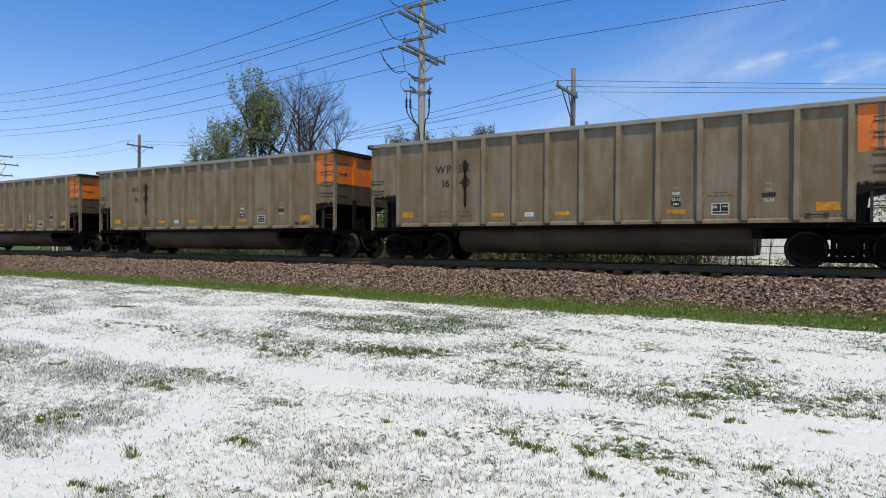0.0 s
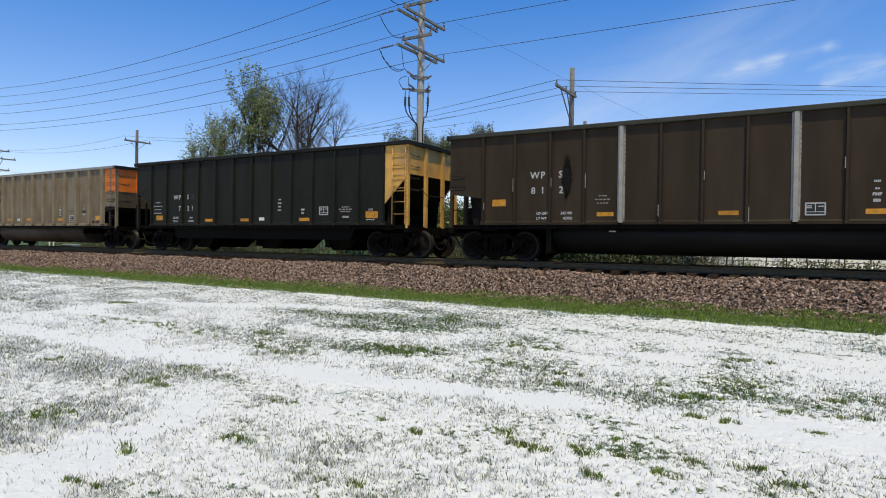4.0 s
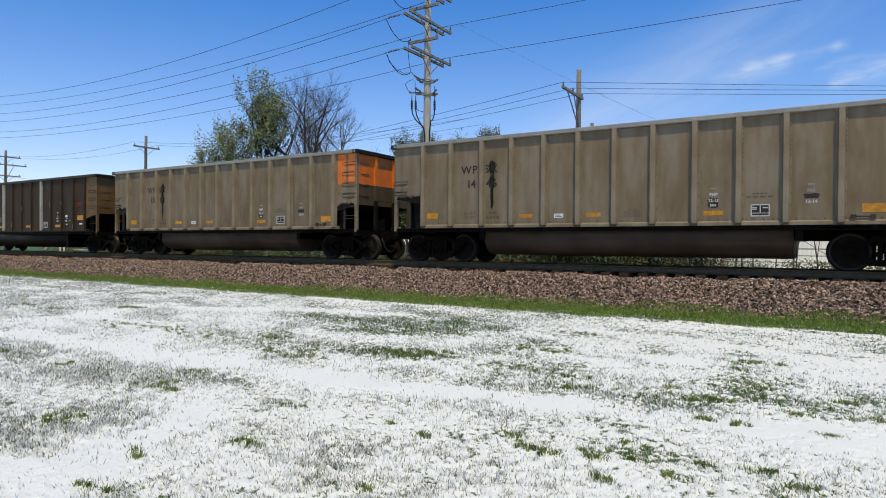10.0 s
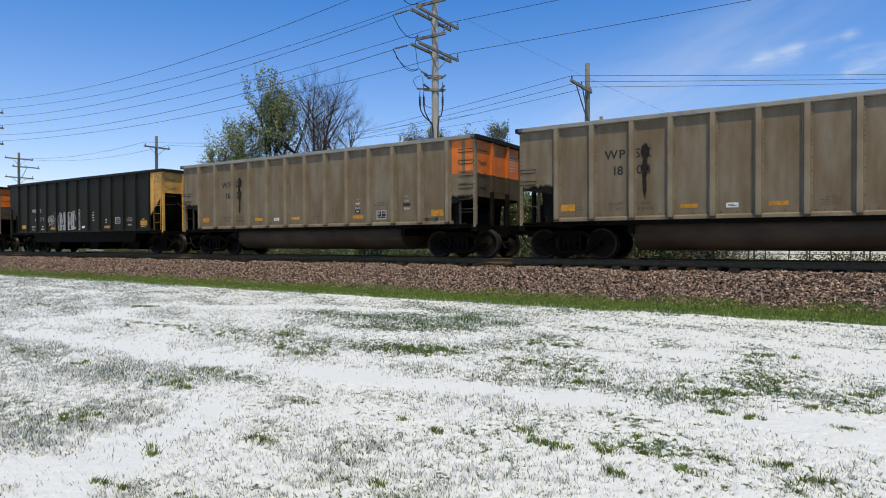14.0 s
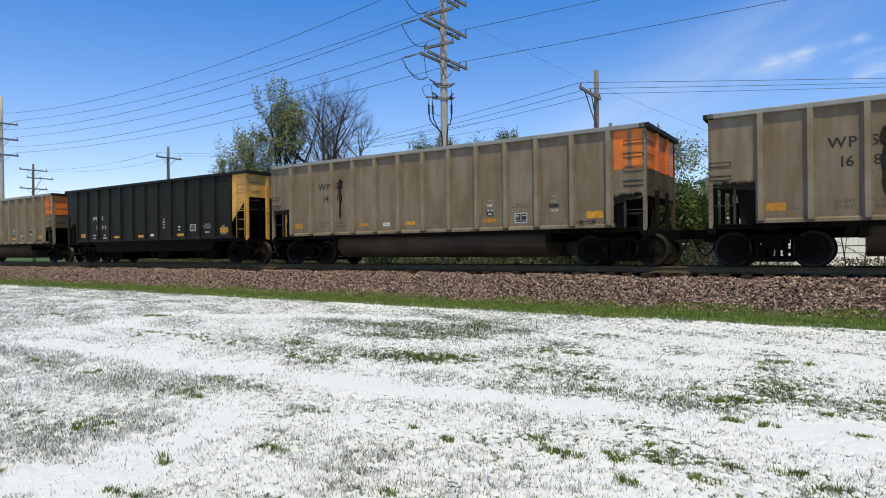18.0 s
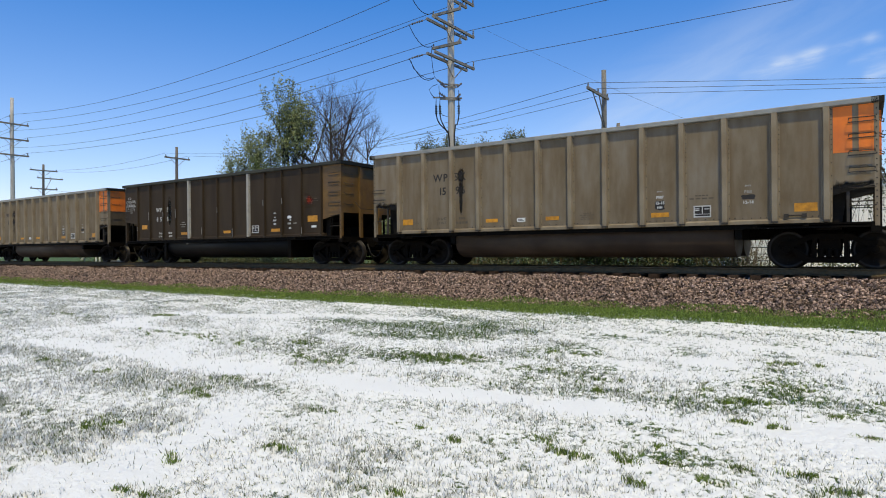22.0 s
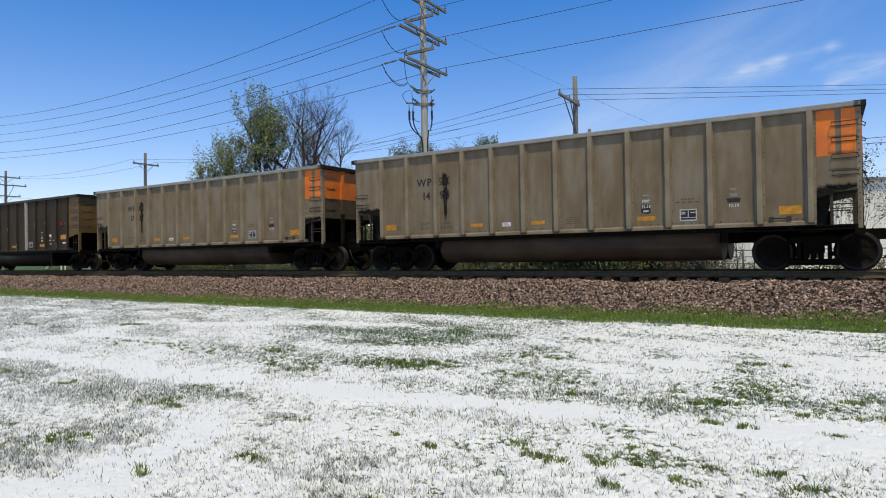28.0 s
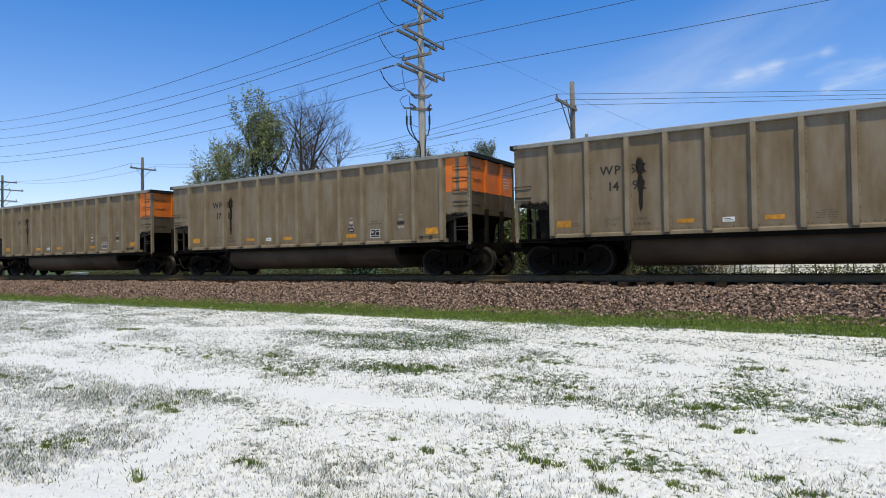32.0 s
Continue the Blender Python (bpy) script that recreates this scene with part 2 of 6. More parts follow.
def mesh_object(name, bm, mat, smooth=False):
    me = bpy.data.meshes.new(name)
    bm.normal_update()
    bm.to_mesh(me)
    bm.free()
    if smooth:
        me.shade_smooth()
    for mm in (mat if isinstance(mat, (list, tuple)) else [mat]):
        me.materials.append(mm)
    return new(name, me)


def part(name, bm, mat, parent, label="", at=None, smooth=False):
    ob = mesh_object(name, bm, mat, smooth)
    ob.parent = parent
    if at is not None:
        ob.matrix_basis = at
    if label:
        tagged(ob, label)
    return ob


def shared(name, me, parent, at=None, label=""):
    """A further object on a mesh that is already there."""
    ob = new(name, me)
    ob.parent = parent
    if at is not None:
        ob.matrix_basis = at
    if label:
        tagged(ob, label)
    return ob


def box(bm, x0, x1, y0, y1, z0, z1, mi=0):
    v = [bm.verts.new(p) for p in ((x0, y0, z0), (x1, y0, z0), (x1, y1, z0), (x0, y1, z0), (x0, y0, z1), (x1, y0, z1), (x1, y1, z1), (x0, y1, z1))]
    for f in ((3, 2, 1, 0), (4, 5, 6, 7), (0, 1, 5, 4), (1, 2, 6, 5), (2, 3, 7, 6), (3, 0, 4, 7)):
        bm.faces.new([v[i] for i in f]).material_index = mi
    return bm


def prism(bm, pts, a, b, axis="y", mi=0):
    """Extrude a polygon: (x, z) along y, or (y, z) along x, or (x, y) along z."""
    place = {"y": lambda p, s: (p[0], s, p[1]), "x": lambda p, s: (s, p[0], p[1]), "z": lambda p, s: (p[0], p[1], s)}[axis]
    lo = [bm.verts.new(place(p, a)) for p in pts]
    hi = [bm.verts.new(place(p, b)) for p in pts]
    k = len(pts)
    made = [bm.faces.new(lo[::-1]), bm.faces.new(hi)]
    for i in range(k):
        made.append(bm.faces.new((lo[i], lo[(i + 1) % k], hi[(i + 1) % k], hi[i])))
    for f in made:
        f.material_index = mi
    bmesh.ops.recalc_face_normals(bm, faces=made)
    return bm


def tube(bm, p, q, r0, r1=None, seg=8, caps=True, mi=0):
    p, q = Vector(p), Vector(q)
    r1 = r0 if r1 is None else r1
    d = (q - p).normalized()
    a = d.orthogonal().normalized()
    b = d.cross(a)
    ring = []
    for c, r in ((p, r0), (q, r1)):
        ring.append([bm.verts.new(c + (a * math.cos(2 * math.pi * i / seg) + b * math.sin(2 * math.pi * i / seg)) * r) for i in range(seg)])
    for i in range(seg):
        f = bm.faces.new((ring[0][i], ring[0][(i + 1) % seg], ring[1][(i + 1) % seg], ring[1][i]))
        f.smooth = seg > 6
        f.material_index = mi
    if caps:
        bm.faces.new(ring[0][::-1]).material_index = mi
        bm.faces.new(ring[1]).material_index = mi
    return bm


def bar(bm, pts, r, seg=6, radii=None, caps=True, mi=0):
    """One connected round bar along a polyline; radii may taper it."""
    pts = [Vector(p) for p in pts]
    rings, a = [], None
    for k, p in enumerate(pts):
        d = (pts[min(k + 1, len(pts) - 1)] - pts[max(k - 1, 0)]).normalized()
        a = d.orthogonal().normalized() if a is None else (a - d * a.dot(d)).normalized()
        b = d.cross(a)
        rr = radii[k] if radii else r
        rings.append([bm.verts.new(p + (a * math.cos(2 * math.pi * i / seg) + b * math.sin(2 * math.pi * i / seg)) * rr) for i in range(seg)])
    for u, v in zip(rings, rings[1:]):
        for i in range(seg):
            f = bm.faces.new((u[i], u[(i + 1) % seg], v[(i + 1) % seg], v[i]))
            f.smooth = seg > 4
            f.material_index = mi
    if caps:
        bm.faces.new(rings[0][::-1]).material_index = mi
        bm.faces.new(rings[-1]).material_index = mi
    return bm


def text_mesh(s, size, bold=0.0, spacing=1.0, cache={}):
    key = (s, size, bold, spacing)
    if key not in cache:
        cu = bpy.data.curves.new("lettering", 'FONT')
        cu.body, cu.size, cu.offset, cu.extrude, cu.space_character = s, size, bold, 0.002, spacing
        cu.align_x = 'CENTER'
        cu.resolution_u = 2
        ob = bpy.data.objects.new("lettering", cu)
        scene.collection.objects.link(ob)
        dg = bpy.context.evaluated_depsgraph_get()
        me = bpy.data.meshes.new_from_object(ob.evaluated_get(dg))
        bpy.data.objects.remove(ob)
        bpy.data.curves.remove(cu)
        cache[key] = me
    return cache[key].copy()


def lettering(s, size, mat, parent, x, y, z, bold=0.006, spacing=1.0, label=""):
    """Stencilled capitals, centred at x; each large letter is a part of its own, small lines stay together."""
    if size < 0.2 or len(s) == 1:
        me = text_mesh(s, size, bold, spacing)
        me.materials.clear()
        me.materials.append(mat)
        ob = shared("lettering" if size < 0.2 else "letter", me, parent, pose(x, y, z, 90, 0, 0), label)
        return tagged(ob, kind="stuff") if size < 0.2 else ob
    meshes = [text_mesh(ch, size, bold) for ch in s]
    wide = [max(v.co.x for v in me.vertices) - min(v.co.x for v in me.vertices) for me in meshes]
    gap = 0.14 * size * spacing
    at = x - (sum(wide) + gap * (len(s) - 1)) / 2
    for me, w in zip(meshes, wide):
        mid = (max(v.co.x for v in me.vertices) + min(v.co.x for v in me.vertices)) / 2
        me.materials.clear()
        me.materials.append(mat)
        shared("letter", me, parent, pose(at + w / 2 - mid, y, z, 90, 0, 0), label)
        at += w + gap

# ---- plan ----
TRACK_Y = 18.4          # middle of the track
RAIL_Z = 1.03           # top of the rails over the lawn
HALF_W = 1.6            # half width of a coal car
HALF_L = 7.3            # half length of a car body
BAY = 2 * HALF_L / 14   # pitch of the side ribs
RIBS = (-6.12, -5.08, -3.985, -2.99, -1.975, -0.95, 0.065, 1.08, 2.11, 3.12, 4.14, 5.24, 6.30)   # ribs of the gondolas
SILL, TOP = 1.11, 3.85  # bottom and top of the car side over the rail
TOE_Y, SHOULDER_Y, SHOULDER_Z = 14.95, 16.45, 0.84
WHEEL_R = 0.457


def value_noise(x, y, scale, seed):
    """Smooth noise between 0 and 1 on arrays."""
    rs = np.random.RandomState(seed)
    tab = rs.rand(256, 256)
    u, v = x / scale + 300.0, y / scale + 300.0
    i, j = np.floor(u).astype(int), np.floor(v).astype(int)
    a, b = u - i, v - j
    a, b = a * a * (3 - 2 * a), b * b * (3 - 2 * b)
    g = lambda p, q: tab[p % 256, q % 256]
    return (g(i, j) * (1 - a) + g(i + 1, j) * a) * (1 - b) + (g(i, j + 1) * (1 - a) + g(i + 1, j + 1) * a) * b


def fractal(x, y, scale, seed, octaves=3):
    t, w, s = 0.0, 1.0, 0.0
    for k in range(octaves):
        t = t + w * value_noise(x, y, scale / 2 ** k, seed + k)
        s += w
        w *= 0.5
    return t / s


def raw_mesh(name, verts, faces, mats, k=3, index=None, smooth=False):
    """A mesh straight from arrays, all faces with k corners."""
    me = bpy.data.meshes.new(name)
    nv, nf = len(verts), len(faces)
    me.vertices.add(nv)
    me.vertices.foreach_set("co", np.asarray(verts, dtype=np.float32).ravel())
    me.loops.add(nf * k)
    me.loops.foreach_set("vertex_index", np.asarray(faces, dtype=np.int32).ravel())
    me.polygons.add(nf)
    me.polygons.foreach_set("loop_start", np.arange(0, nf * k, k, dtype=np.int32))
    if index is not None:
        me.polygons.foreach_set("material_index", np.asarray(index, dtype=np.int32))
    me.polygons.foreach_set("use_smooth", np.full(nf, smooth))
    for m in mats:
        me.materials.append(m)
    me.update(calc_edges=True)
    me.validate()
    return me


# ---- ground: one sheet from behind the camera to the horizon ----
def cover(x, y):
    """How thick the snow lies on the lawn, 0 to 1: drifts along mower lines, thin patches, chance."""
    s = 0.70 + 0.42 * (fractal(x, y, 2.6, 11) - 0.5) + 0.85 * (fractal(x + 0.5 * y, y * 1.6, 0.9, 21) - 0.5)
    ragged, patchy = 0.9 * (value_noise(x, y, 0.3, 401) - 0.5) + 0.7 * (value_noise(x, y, 0.09, 403) - 0.5), 0.4 + value_noise(x, y, 0.5, 411)
    for (x0, y0, x1, y1, w, g) in DRIFTS:
        dx, dy = x1 - x0, y1 - y0
        tt = np.clip(((x - x0) * dx + (y - y0) * dy) / (dx * dx + dy * dy), 0, 1)
        d = np.hypot(x - x0 - tt * dx, y - y0 - tt * dy)
        d = d + w * ragged
        s = s + g * np.exp(-(d / w) ** 2) * patchy
    return s


# snow drifts (g > 0) and thin stretches of lawn (g < 0): from, to, half width, gain
DRIFTS = (
    (-12.1, 5.2, -7.9, 5.4, 0.28, 0.75), (-7.9, 5.4, -4.8, 5.6, 0.27, 0.75), (-4.8, 5.6, -2.4, 5.85, 0.27, 0.75), (-2.4, 5.80, 0.5, 6.05, 0.32, 0.6),
    (-5.1, 4.45, -4.6, 2.7, 0.22, 0.25), (-4.7, 2.6, -4.3, 1.9, 0.40, 0.65), (-13.2, 6.3, -14.6, 9.4, 0.5, 0.4), (-14.5, 9.4, -8.2, 11.4, 0.4, 0.45), (-5.0, 9.1, 0.7, 9.0, 0.25, 0.3),
    (-6.6, 7.2, -3.2, 7.5, 0.45, -0.42), (-8.9, 7.4, -6.6, 6.5, 0.35, -0.2), (-1.1, 10.0, -0.6, 7.2, 0.5, -0.34), (-3.6, 9.2, -6.0, 9.3, 0.3, -0.2),
    (-6.9, 4.6, -5.9, 4.9, 0.25, -0.3), (-2.3, 4.6, -0.8, 5.0, 0.3, -0.25), (-0.9, 3.0, 1.3, 4.3, 0.9, -0.22), (-9.5, 10.2, -5.5, 10.6, 0.8, -0.25), (-3.5, 6.6, -1.0, 6.5, 0.3, -0.2), (-8.2, 8.6, -7.0, 8.8, 0.5, -0.25),
    (-3.06, 8.27, -1.44, 8.36, 0.35, 0.3), (-0.38, 9.94, 0.71, 10.01, 0.6, 0.25), (-9.46, 5.58, -7.11, 5.36, 0.35, 0.3), (-5.20, 3.62, -4.54, 3.91, 0.18, 0.3), (-4.60, 2.07, -4.17, 2.07, 0.28, 0.6), (-1.20, 7.69, -0.57, 6.56, 0.35, -0.2), (-6.16, 2.63, -5.20, 3.08, 0.35, -0.15), (-3.96, 3.72, -2.62, 4.27, 0.4, -0.16), (-1.32, 4.52, -0.65, 4.70, 0.25, -0.06), (-1.2, 6.8, 0.4, 7.6, 0.5, -0.15), (-0.6, 4.2, 0.2, 5.0, 0.5, -0.12), (-1.6, 3.6, -0.4, 3.7, 0.4, -0.1),
)


def ground_z(x, y):
    z = 0.05 * (fractal(x, y, 5.0, 3) - 0.5)
    up = np.clip((y - 12.0) / (TOE_Y - 12.0), 0, 1)
    z = z * (1 - up) + 0.08 * up * up * (3 - 2 * up)
    far = np.clip((y - 20.5) / 3.0, 0, 1)
    return z + far * 0.25


def spaced(stops):
    """Ascending coordinates: (end, step) runs after the first value."""
    out = [stops[0]]
    for end, step in stops[1:]:
        k = max(1, round((end - out[-1]) / step))
        out += list(np.linspace(out[-1], end, k + 1)[1:])
    return np.array(out)


def node_mix(n, l, fac, a, b):
    mx = n.new("ShaderNodeMix")
    mx.data_type = 'RGBA'
    l.new(fac, mx.inputs["Factor"])
    for key, val in (("A", a), ("B", b)):
        if isinstance(val, tuple):
            mx.inputs[key].default_value = (*val, 1)
        else:
            l.new(val, mx.inputs[key])
    return mx.outputs["Result"]


def ground_material():
    """Snow lying on a lawn; bare green turf along the ballast and thinner, patchy snow beyond the line."""
    m = bpy.data.materials.new("snowy_lawn")
    m.use_nodes = True
    n, l = m.node_tree.nodes, m.node_tree.links
    p = n["Principled BSDF"]
    pos = n.new("ShaderNodeNewGeometry").outputs["Position"]
    att = n.new("ShaderNodeAttribute")
    att.attribute_name = "snow"
    fine = n.new("ShaderNodeTexNoise")
    fine.inputs["Scale"].default_value = 40
    fine.inputs["Detail"].default_value = 8
    fine.inputs["Roughness"].default_value = 0.7
    l.new(pos, fine.inputs["Vector"])
    add = n.new("ShaderNodeMath")
    add.operation = 'ADD'
    l.new(att.outputs["Fac"], add.inputs[0])
    l.new(fine.outputs["Fac"], add.inputs[1])
    ramp = n.new("ShaderNodeValToRGB")
    ramp.color_ramp.elements[0].position = 0.62
    ramp.color_ramp.elements[1].position = 0.80
    l.new(add.outputs[0], ramp.inputs["Fac"])
    turf = n.new("ShaderNodeTexNoise")
    turf.inputs["Scale"].default_value = 6
    turf.inputs["Detail"].default_value = 8
    l.new(pos, turf.inputs["Vector"])
    tr = n.new("ShaderNodeValToRGB")
    tr.color_ramp.elements[0].position = 0.3
    tr.color_ramp.elements[0].color = (0.030, 0.055, 0.010, 1)
    tr.color_ramp.elements[1].position = 0.75
    tr.color_ramp.elements[1].color = (0.105, 0.165, 0.030, 1)
    l.new(turf.outputs["Fac"], tr.inputs["Fac"])
    l.new(node_mix(n, l, ramp.outputs["Color"], tr.outputs["Color"], (0.805, 0.794, 0.772)), p.inputs["Base Color"])
    p.inputs["Roughness"].default_value = 0.75
    p.inputs["Specular IOR Level"].default_value = 0.25
    bn = n.new("ShaderNodeTexNoise")
    bn.inputs["Scale"].default_value = 22
    bn.inputs["Detail"].default_value = 7
    bn.inputs["Roughness"].default_value = 0.65
    l.new(pos, bn.inputs["Vector"])
    bp = n.new("ShaderNodeBump")
    bp.inputs["Strength"].default_value = 0.55
    bp.inputs["Distance"].default_value = 0.035
    l.new(bn.outputs["Fac"], bp.inputs["Height"])
    b2 = n.new("ShaderNodeTexNoise")
    b2.inputs["Scale"].default_value = 9
    b2.inputs["Detail"].default_value = 3
    l.new(pos, b2.inputs["Vector"])
    bq = n.new("ShaderNodeBump")
    bq.inputs["Strength"].default_value = 0.3
    bq.inputs["Distance"].default_value = 0.06
    l.new(b2.outputs["Fac"], bq.inputs["Height"])
    l.new(bp.outputs["Normal"], bq.inputs["Normal"])
    l.new(bq.outputs["Normal"], p.inputs["Normal"])
    return m


def clods(x, y):
    """Small snow clods, 0 to 1: rounded heaps a few centimetres wide that the grass holds up."""
    return 0.40 * value_noise(x, y, 0.055, 201) + 0.38 * value_noise(x + 0.3 * y, y, 0.026, 203) + 0.22 * value_noise(x, y, 0.012, 205)


def bare_line(x, y):
    """The height of clod below which the turf shows; thick snow lets nothing through."""
    return 0.70 - 0.50 * cover(x, y) + 0.07 * np.clip((y - 7.5) / 3, 0, 1)


def build_ground():
    # columns fan out from the lawn where the viewer stands, rows get wider with distance
    fan = np.tan(np.radians(spaced([-88.5, (-82, 2), (-74, 0.5), (11, 0.11), (20, 0.6), (60, 4), (88.5, 3.5)])))
    ys = spaced([-900.0, (-60, 120), (-4, 6), (1.5, 0.4), (2.4, 0.025), (4.0, 0.017), (6.0, 0.022), (8.5, 0.032), (11.0, 0.05), (14.2, 0.075), (16, 0.2), (30, 0.7), (80, 5), (300, 40), (2200, 380)])
    U, Y = np.meshgrid(fan, ys)
    X = U * np.sqrt(Y * Y + 1.2)
    Z = ground_z(X, Y)
    edge = TOE_Y - 1.42 + 0.55 * (fractal(X, Y, 1.3, 61) - 0.5) + 0.3 * (fractal(X, Y, 0.25, 63) - 0.5)
    fine = (U > math.tan(radians(-74.2))) & (U < math.tan(radians(11.2))) & (Y > 1.45)
    over = np.where(fine, clods(X, Y) - bare_line(X, Y), 0.04)
    fade = np.clip((edge - Y) / 0.4, 0, 1)
    cap = (np.clip(over, -0.12, 0.35) * 0.085 * np.clip(1.45 - cover(X, Y), 0.45, 1) + (fractal(X, Y, 0.9, 51) - 0.5) * 0.05) * fade
    Z = Z + np.where((Y > 0.5) & (Y < TOE_Y), cap, 0)
    lawn = np.clip(0.22 + 1.9 * over, -0.25, 0.5) - 1.2 * np.clip((Y - edge) / 0.3, 0, 1)
    att = np.clip(np.where(Y > 20, -0.22 + 0.42 * (fractal(X, Y, 3.5, 71) - 0.35) + 0.5 * np.clip((X + 4.5) / 2, 0, 1), lawn), -1, 1)
    ny, nx = X.shape
    idx = np.arange(nx * ny).reshape(ny, nx)
    faces = np.stack([idx[:-1, :-1], idx[:-1, 1:], idx[1:, 1:], idx[1:, :-1]], -1).reshape(-1, 4)
    me = raw_mesh("ground", np.stack([X, Y, Z], -1).reshape(-1, 3), faces, [ground_material()], 4, smooth=True)
    a = me.attributes.new("snow", 'FLOAT', 'POINT')
    a.data.foreach_set("value", att.ravel().astype(np.float32))
    tagged(new("ground", me), "lawn dusted with melting snow, bare green turf by the track", "ground", kind="structure")


build_ground()


# ---- track ----
def build_track():
    bm = bmesh.new()
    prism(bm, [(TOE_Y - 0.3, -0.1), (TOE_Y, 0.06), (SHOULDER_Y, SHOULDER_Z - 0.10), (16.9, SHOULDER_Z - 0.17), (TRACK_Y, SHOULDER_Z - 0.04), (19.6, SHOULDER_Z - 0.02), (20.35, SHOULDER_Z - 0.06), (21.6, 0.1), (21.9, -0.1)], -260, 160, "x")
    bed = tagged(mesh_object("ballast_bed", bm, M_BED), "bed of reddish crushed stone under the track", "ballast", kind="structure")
    # tie plates and ties
    bt = bmesh.new()
    box(bt, -0.115, 0.115, -1.37, 1.37, -0.18, 0.0)
    tie_me = None
    k = 0
    x = -75.0
    far = bmesh.new()
    while x < 25:
        j = 0.02 * math.sin(k * 12.9)
        if tie_me is None:
            ob = part("tie", bt, M_TIE, bed, at=pose(x, TRACK_Y, 0.858))
            tie_me = ob.data
        elif -45 < x < 14:
            shared("tie", tie_me, bed, pose(x, TRACK_Y + j, 0.856 + 0.006 * math.sin(k * 3.1), 0, 0, 0.6 * math.sin(k * 7.7)))
        else:
            box(far, x - 0.115, x + 0.115, TRACK_Y - 1.3, TRACK_Y + 1.3, 0.68, 0.856)
        x += 0.495
        k += 1
    tagged(part("tie_row", far, M_TIE, bed), kind="stuff")
    # rails: foot, web, head
    for s in (-1, 1):
        y = TRACK_Y + s * 0.755
        b = bmesh.new()
        z0 = RAIL_Z - 0.172
        prof = [(-0.07, 0), (0.07, 0), (0.07, 0.012), (0.012, 0.03), (0.010, 0.125), (0.036, 0.136), (0.036, 0.160), (-0.036, 0.160), (-0.036, 0.136), (-0.010, 0.125), (-0.012, 0.03), (-0.07, 0.012)]
        prism(b, [(y + p, z0 + q) for p, q in prof], -260, 160, "x")
        rail = tagged(mesh_object("rail", b, M_RAIL), "rust-brown steel rail with a worn bright head", "rail", "rails of the track", "structure")
        b = bmesh.new()
        prism(b, [(y - 0.036, z0 + 0.1605), (y + 0.036, z0 + 0.1605), (y + 0.033, z0 + 0.169), (y + 0.022, z0 + 0.172), (y - 0.022, z0 + 0.172), (y - 0.033, z0 + 0.169)], -260, 160, "x")
        part("rail_head", b, M_RAILTOP, rail, "polished running surface")
        # spikes and tie plates on the near rail
        plate = None
        k, x = 0, -75.0
        while x < 14:
            if x > -40:
                if plate is None:
                    b = bmesh.new()
                    box(b, -0.09, 0.09, -0.17, 0.17, 0, 0.012)
                    for sx, sy in ((-0.05, -0.1), (0.05, -0.1), (0.05, 0.1), (-0.05, 0.1)):
                        box(b, sx - 0.012, sx + 0.012, sy - 0.018, sy + 0.018, 0.012, 0.04)
                    plate = part("tie_plate", b, M_RAIL, rail, at=pose(x, y, z0 - 0.010)).data
                else:
                    shared("tie_plate", plate, rail, pose(x, y, z0 - 0.010))
            x += 0.495
            k += 1


# Bed near black: the shade between the paler stones is put into its colour.
M_BED = material("shade_dark_ballast", [(0.3, (0.013, 0.008, 0.005)), (0.55, (0.038, 0.025, 0.016)), (0.75, (0.085, 0.058, 0.042))], rough=0.9, scale=26, detail=8, coords="World", bump=0.9, bump_scale=24)
M_STONE = material("reddish_crushed_stone", [(0.3, (0.130, 0.083, 0.060)), (0.55, (0.275, 0.188, 0.142)), (0.75, (0.55, 0.44, 0.37))], rough=0.85, scale=14, coords="World", island=0.85, spec=0.2)
build_track()


def lumps(name, x, y, z, size, flat, mat, seed):
    """Small angular lumps, each turned and bent its own way, joined in one mesh."""
    rs = np.random.RandomState(seed)
    n = len(x)
    base = np.array([(1.25, 0, 0), (-1.25, 0, 0), (0, 1.25, 0), (0, -1.25, 0), (0, 0, 1.25), (0, 0, -1.25)], float)
    v = base[None] * (0.7 + 0.6 * rs.rand(n, 6, 3)) + 0.55 * (rs.rand(n, 6, 3) - 0.5)
    a, b = rs.rand(n) * 6.28, rs.rand(n) * 6.28
    ca, sa, cb, sb = np.cos(a), np.sin(a), np.cos(b), np.sin(b)
    v = v * np.stack([np.ones(n), 0.8 + 0.3 * rs.rand(n), flat + 0.35 * rs.rand(n)], -1)[:, None]
    vy = v[..., 1] * cb[:, None] - v[..., 2] * sb[:, None]
    vz = v[..., 1] * sb[:, None] + v[..., 2] * cb[:, None]
    vx = v[..., 0] * ca[:, None] - vy * sa[:, None]
    vy = v[..., 0] * sa[:, None] + vy * ca[:, None]
    v = np.stack([vx, vy, vz], -1) * size[:, None, None] + np.stack([x, y, z], -1)[:, None]
    q = np.array([(0, 2, 4), (2, 1, 4), (1, 3, 4), (3, 0, 4), (2, 0, 5), (1, 2, 5), (3, 1, 5), (0, 3, 5)])
    f = (q[None] + (np.arange(n) * 6)[:, None, None]).reshape(-1, 3)
    return new(name, raw_mesh(name, v.reshape(-1, 3), f, [mat], 3))


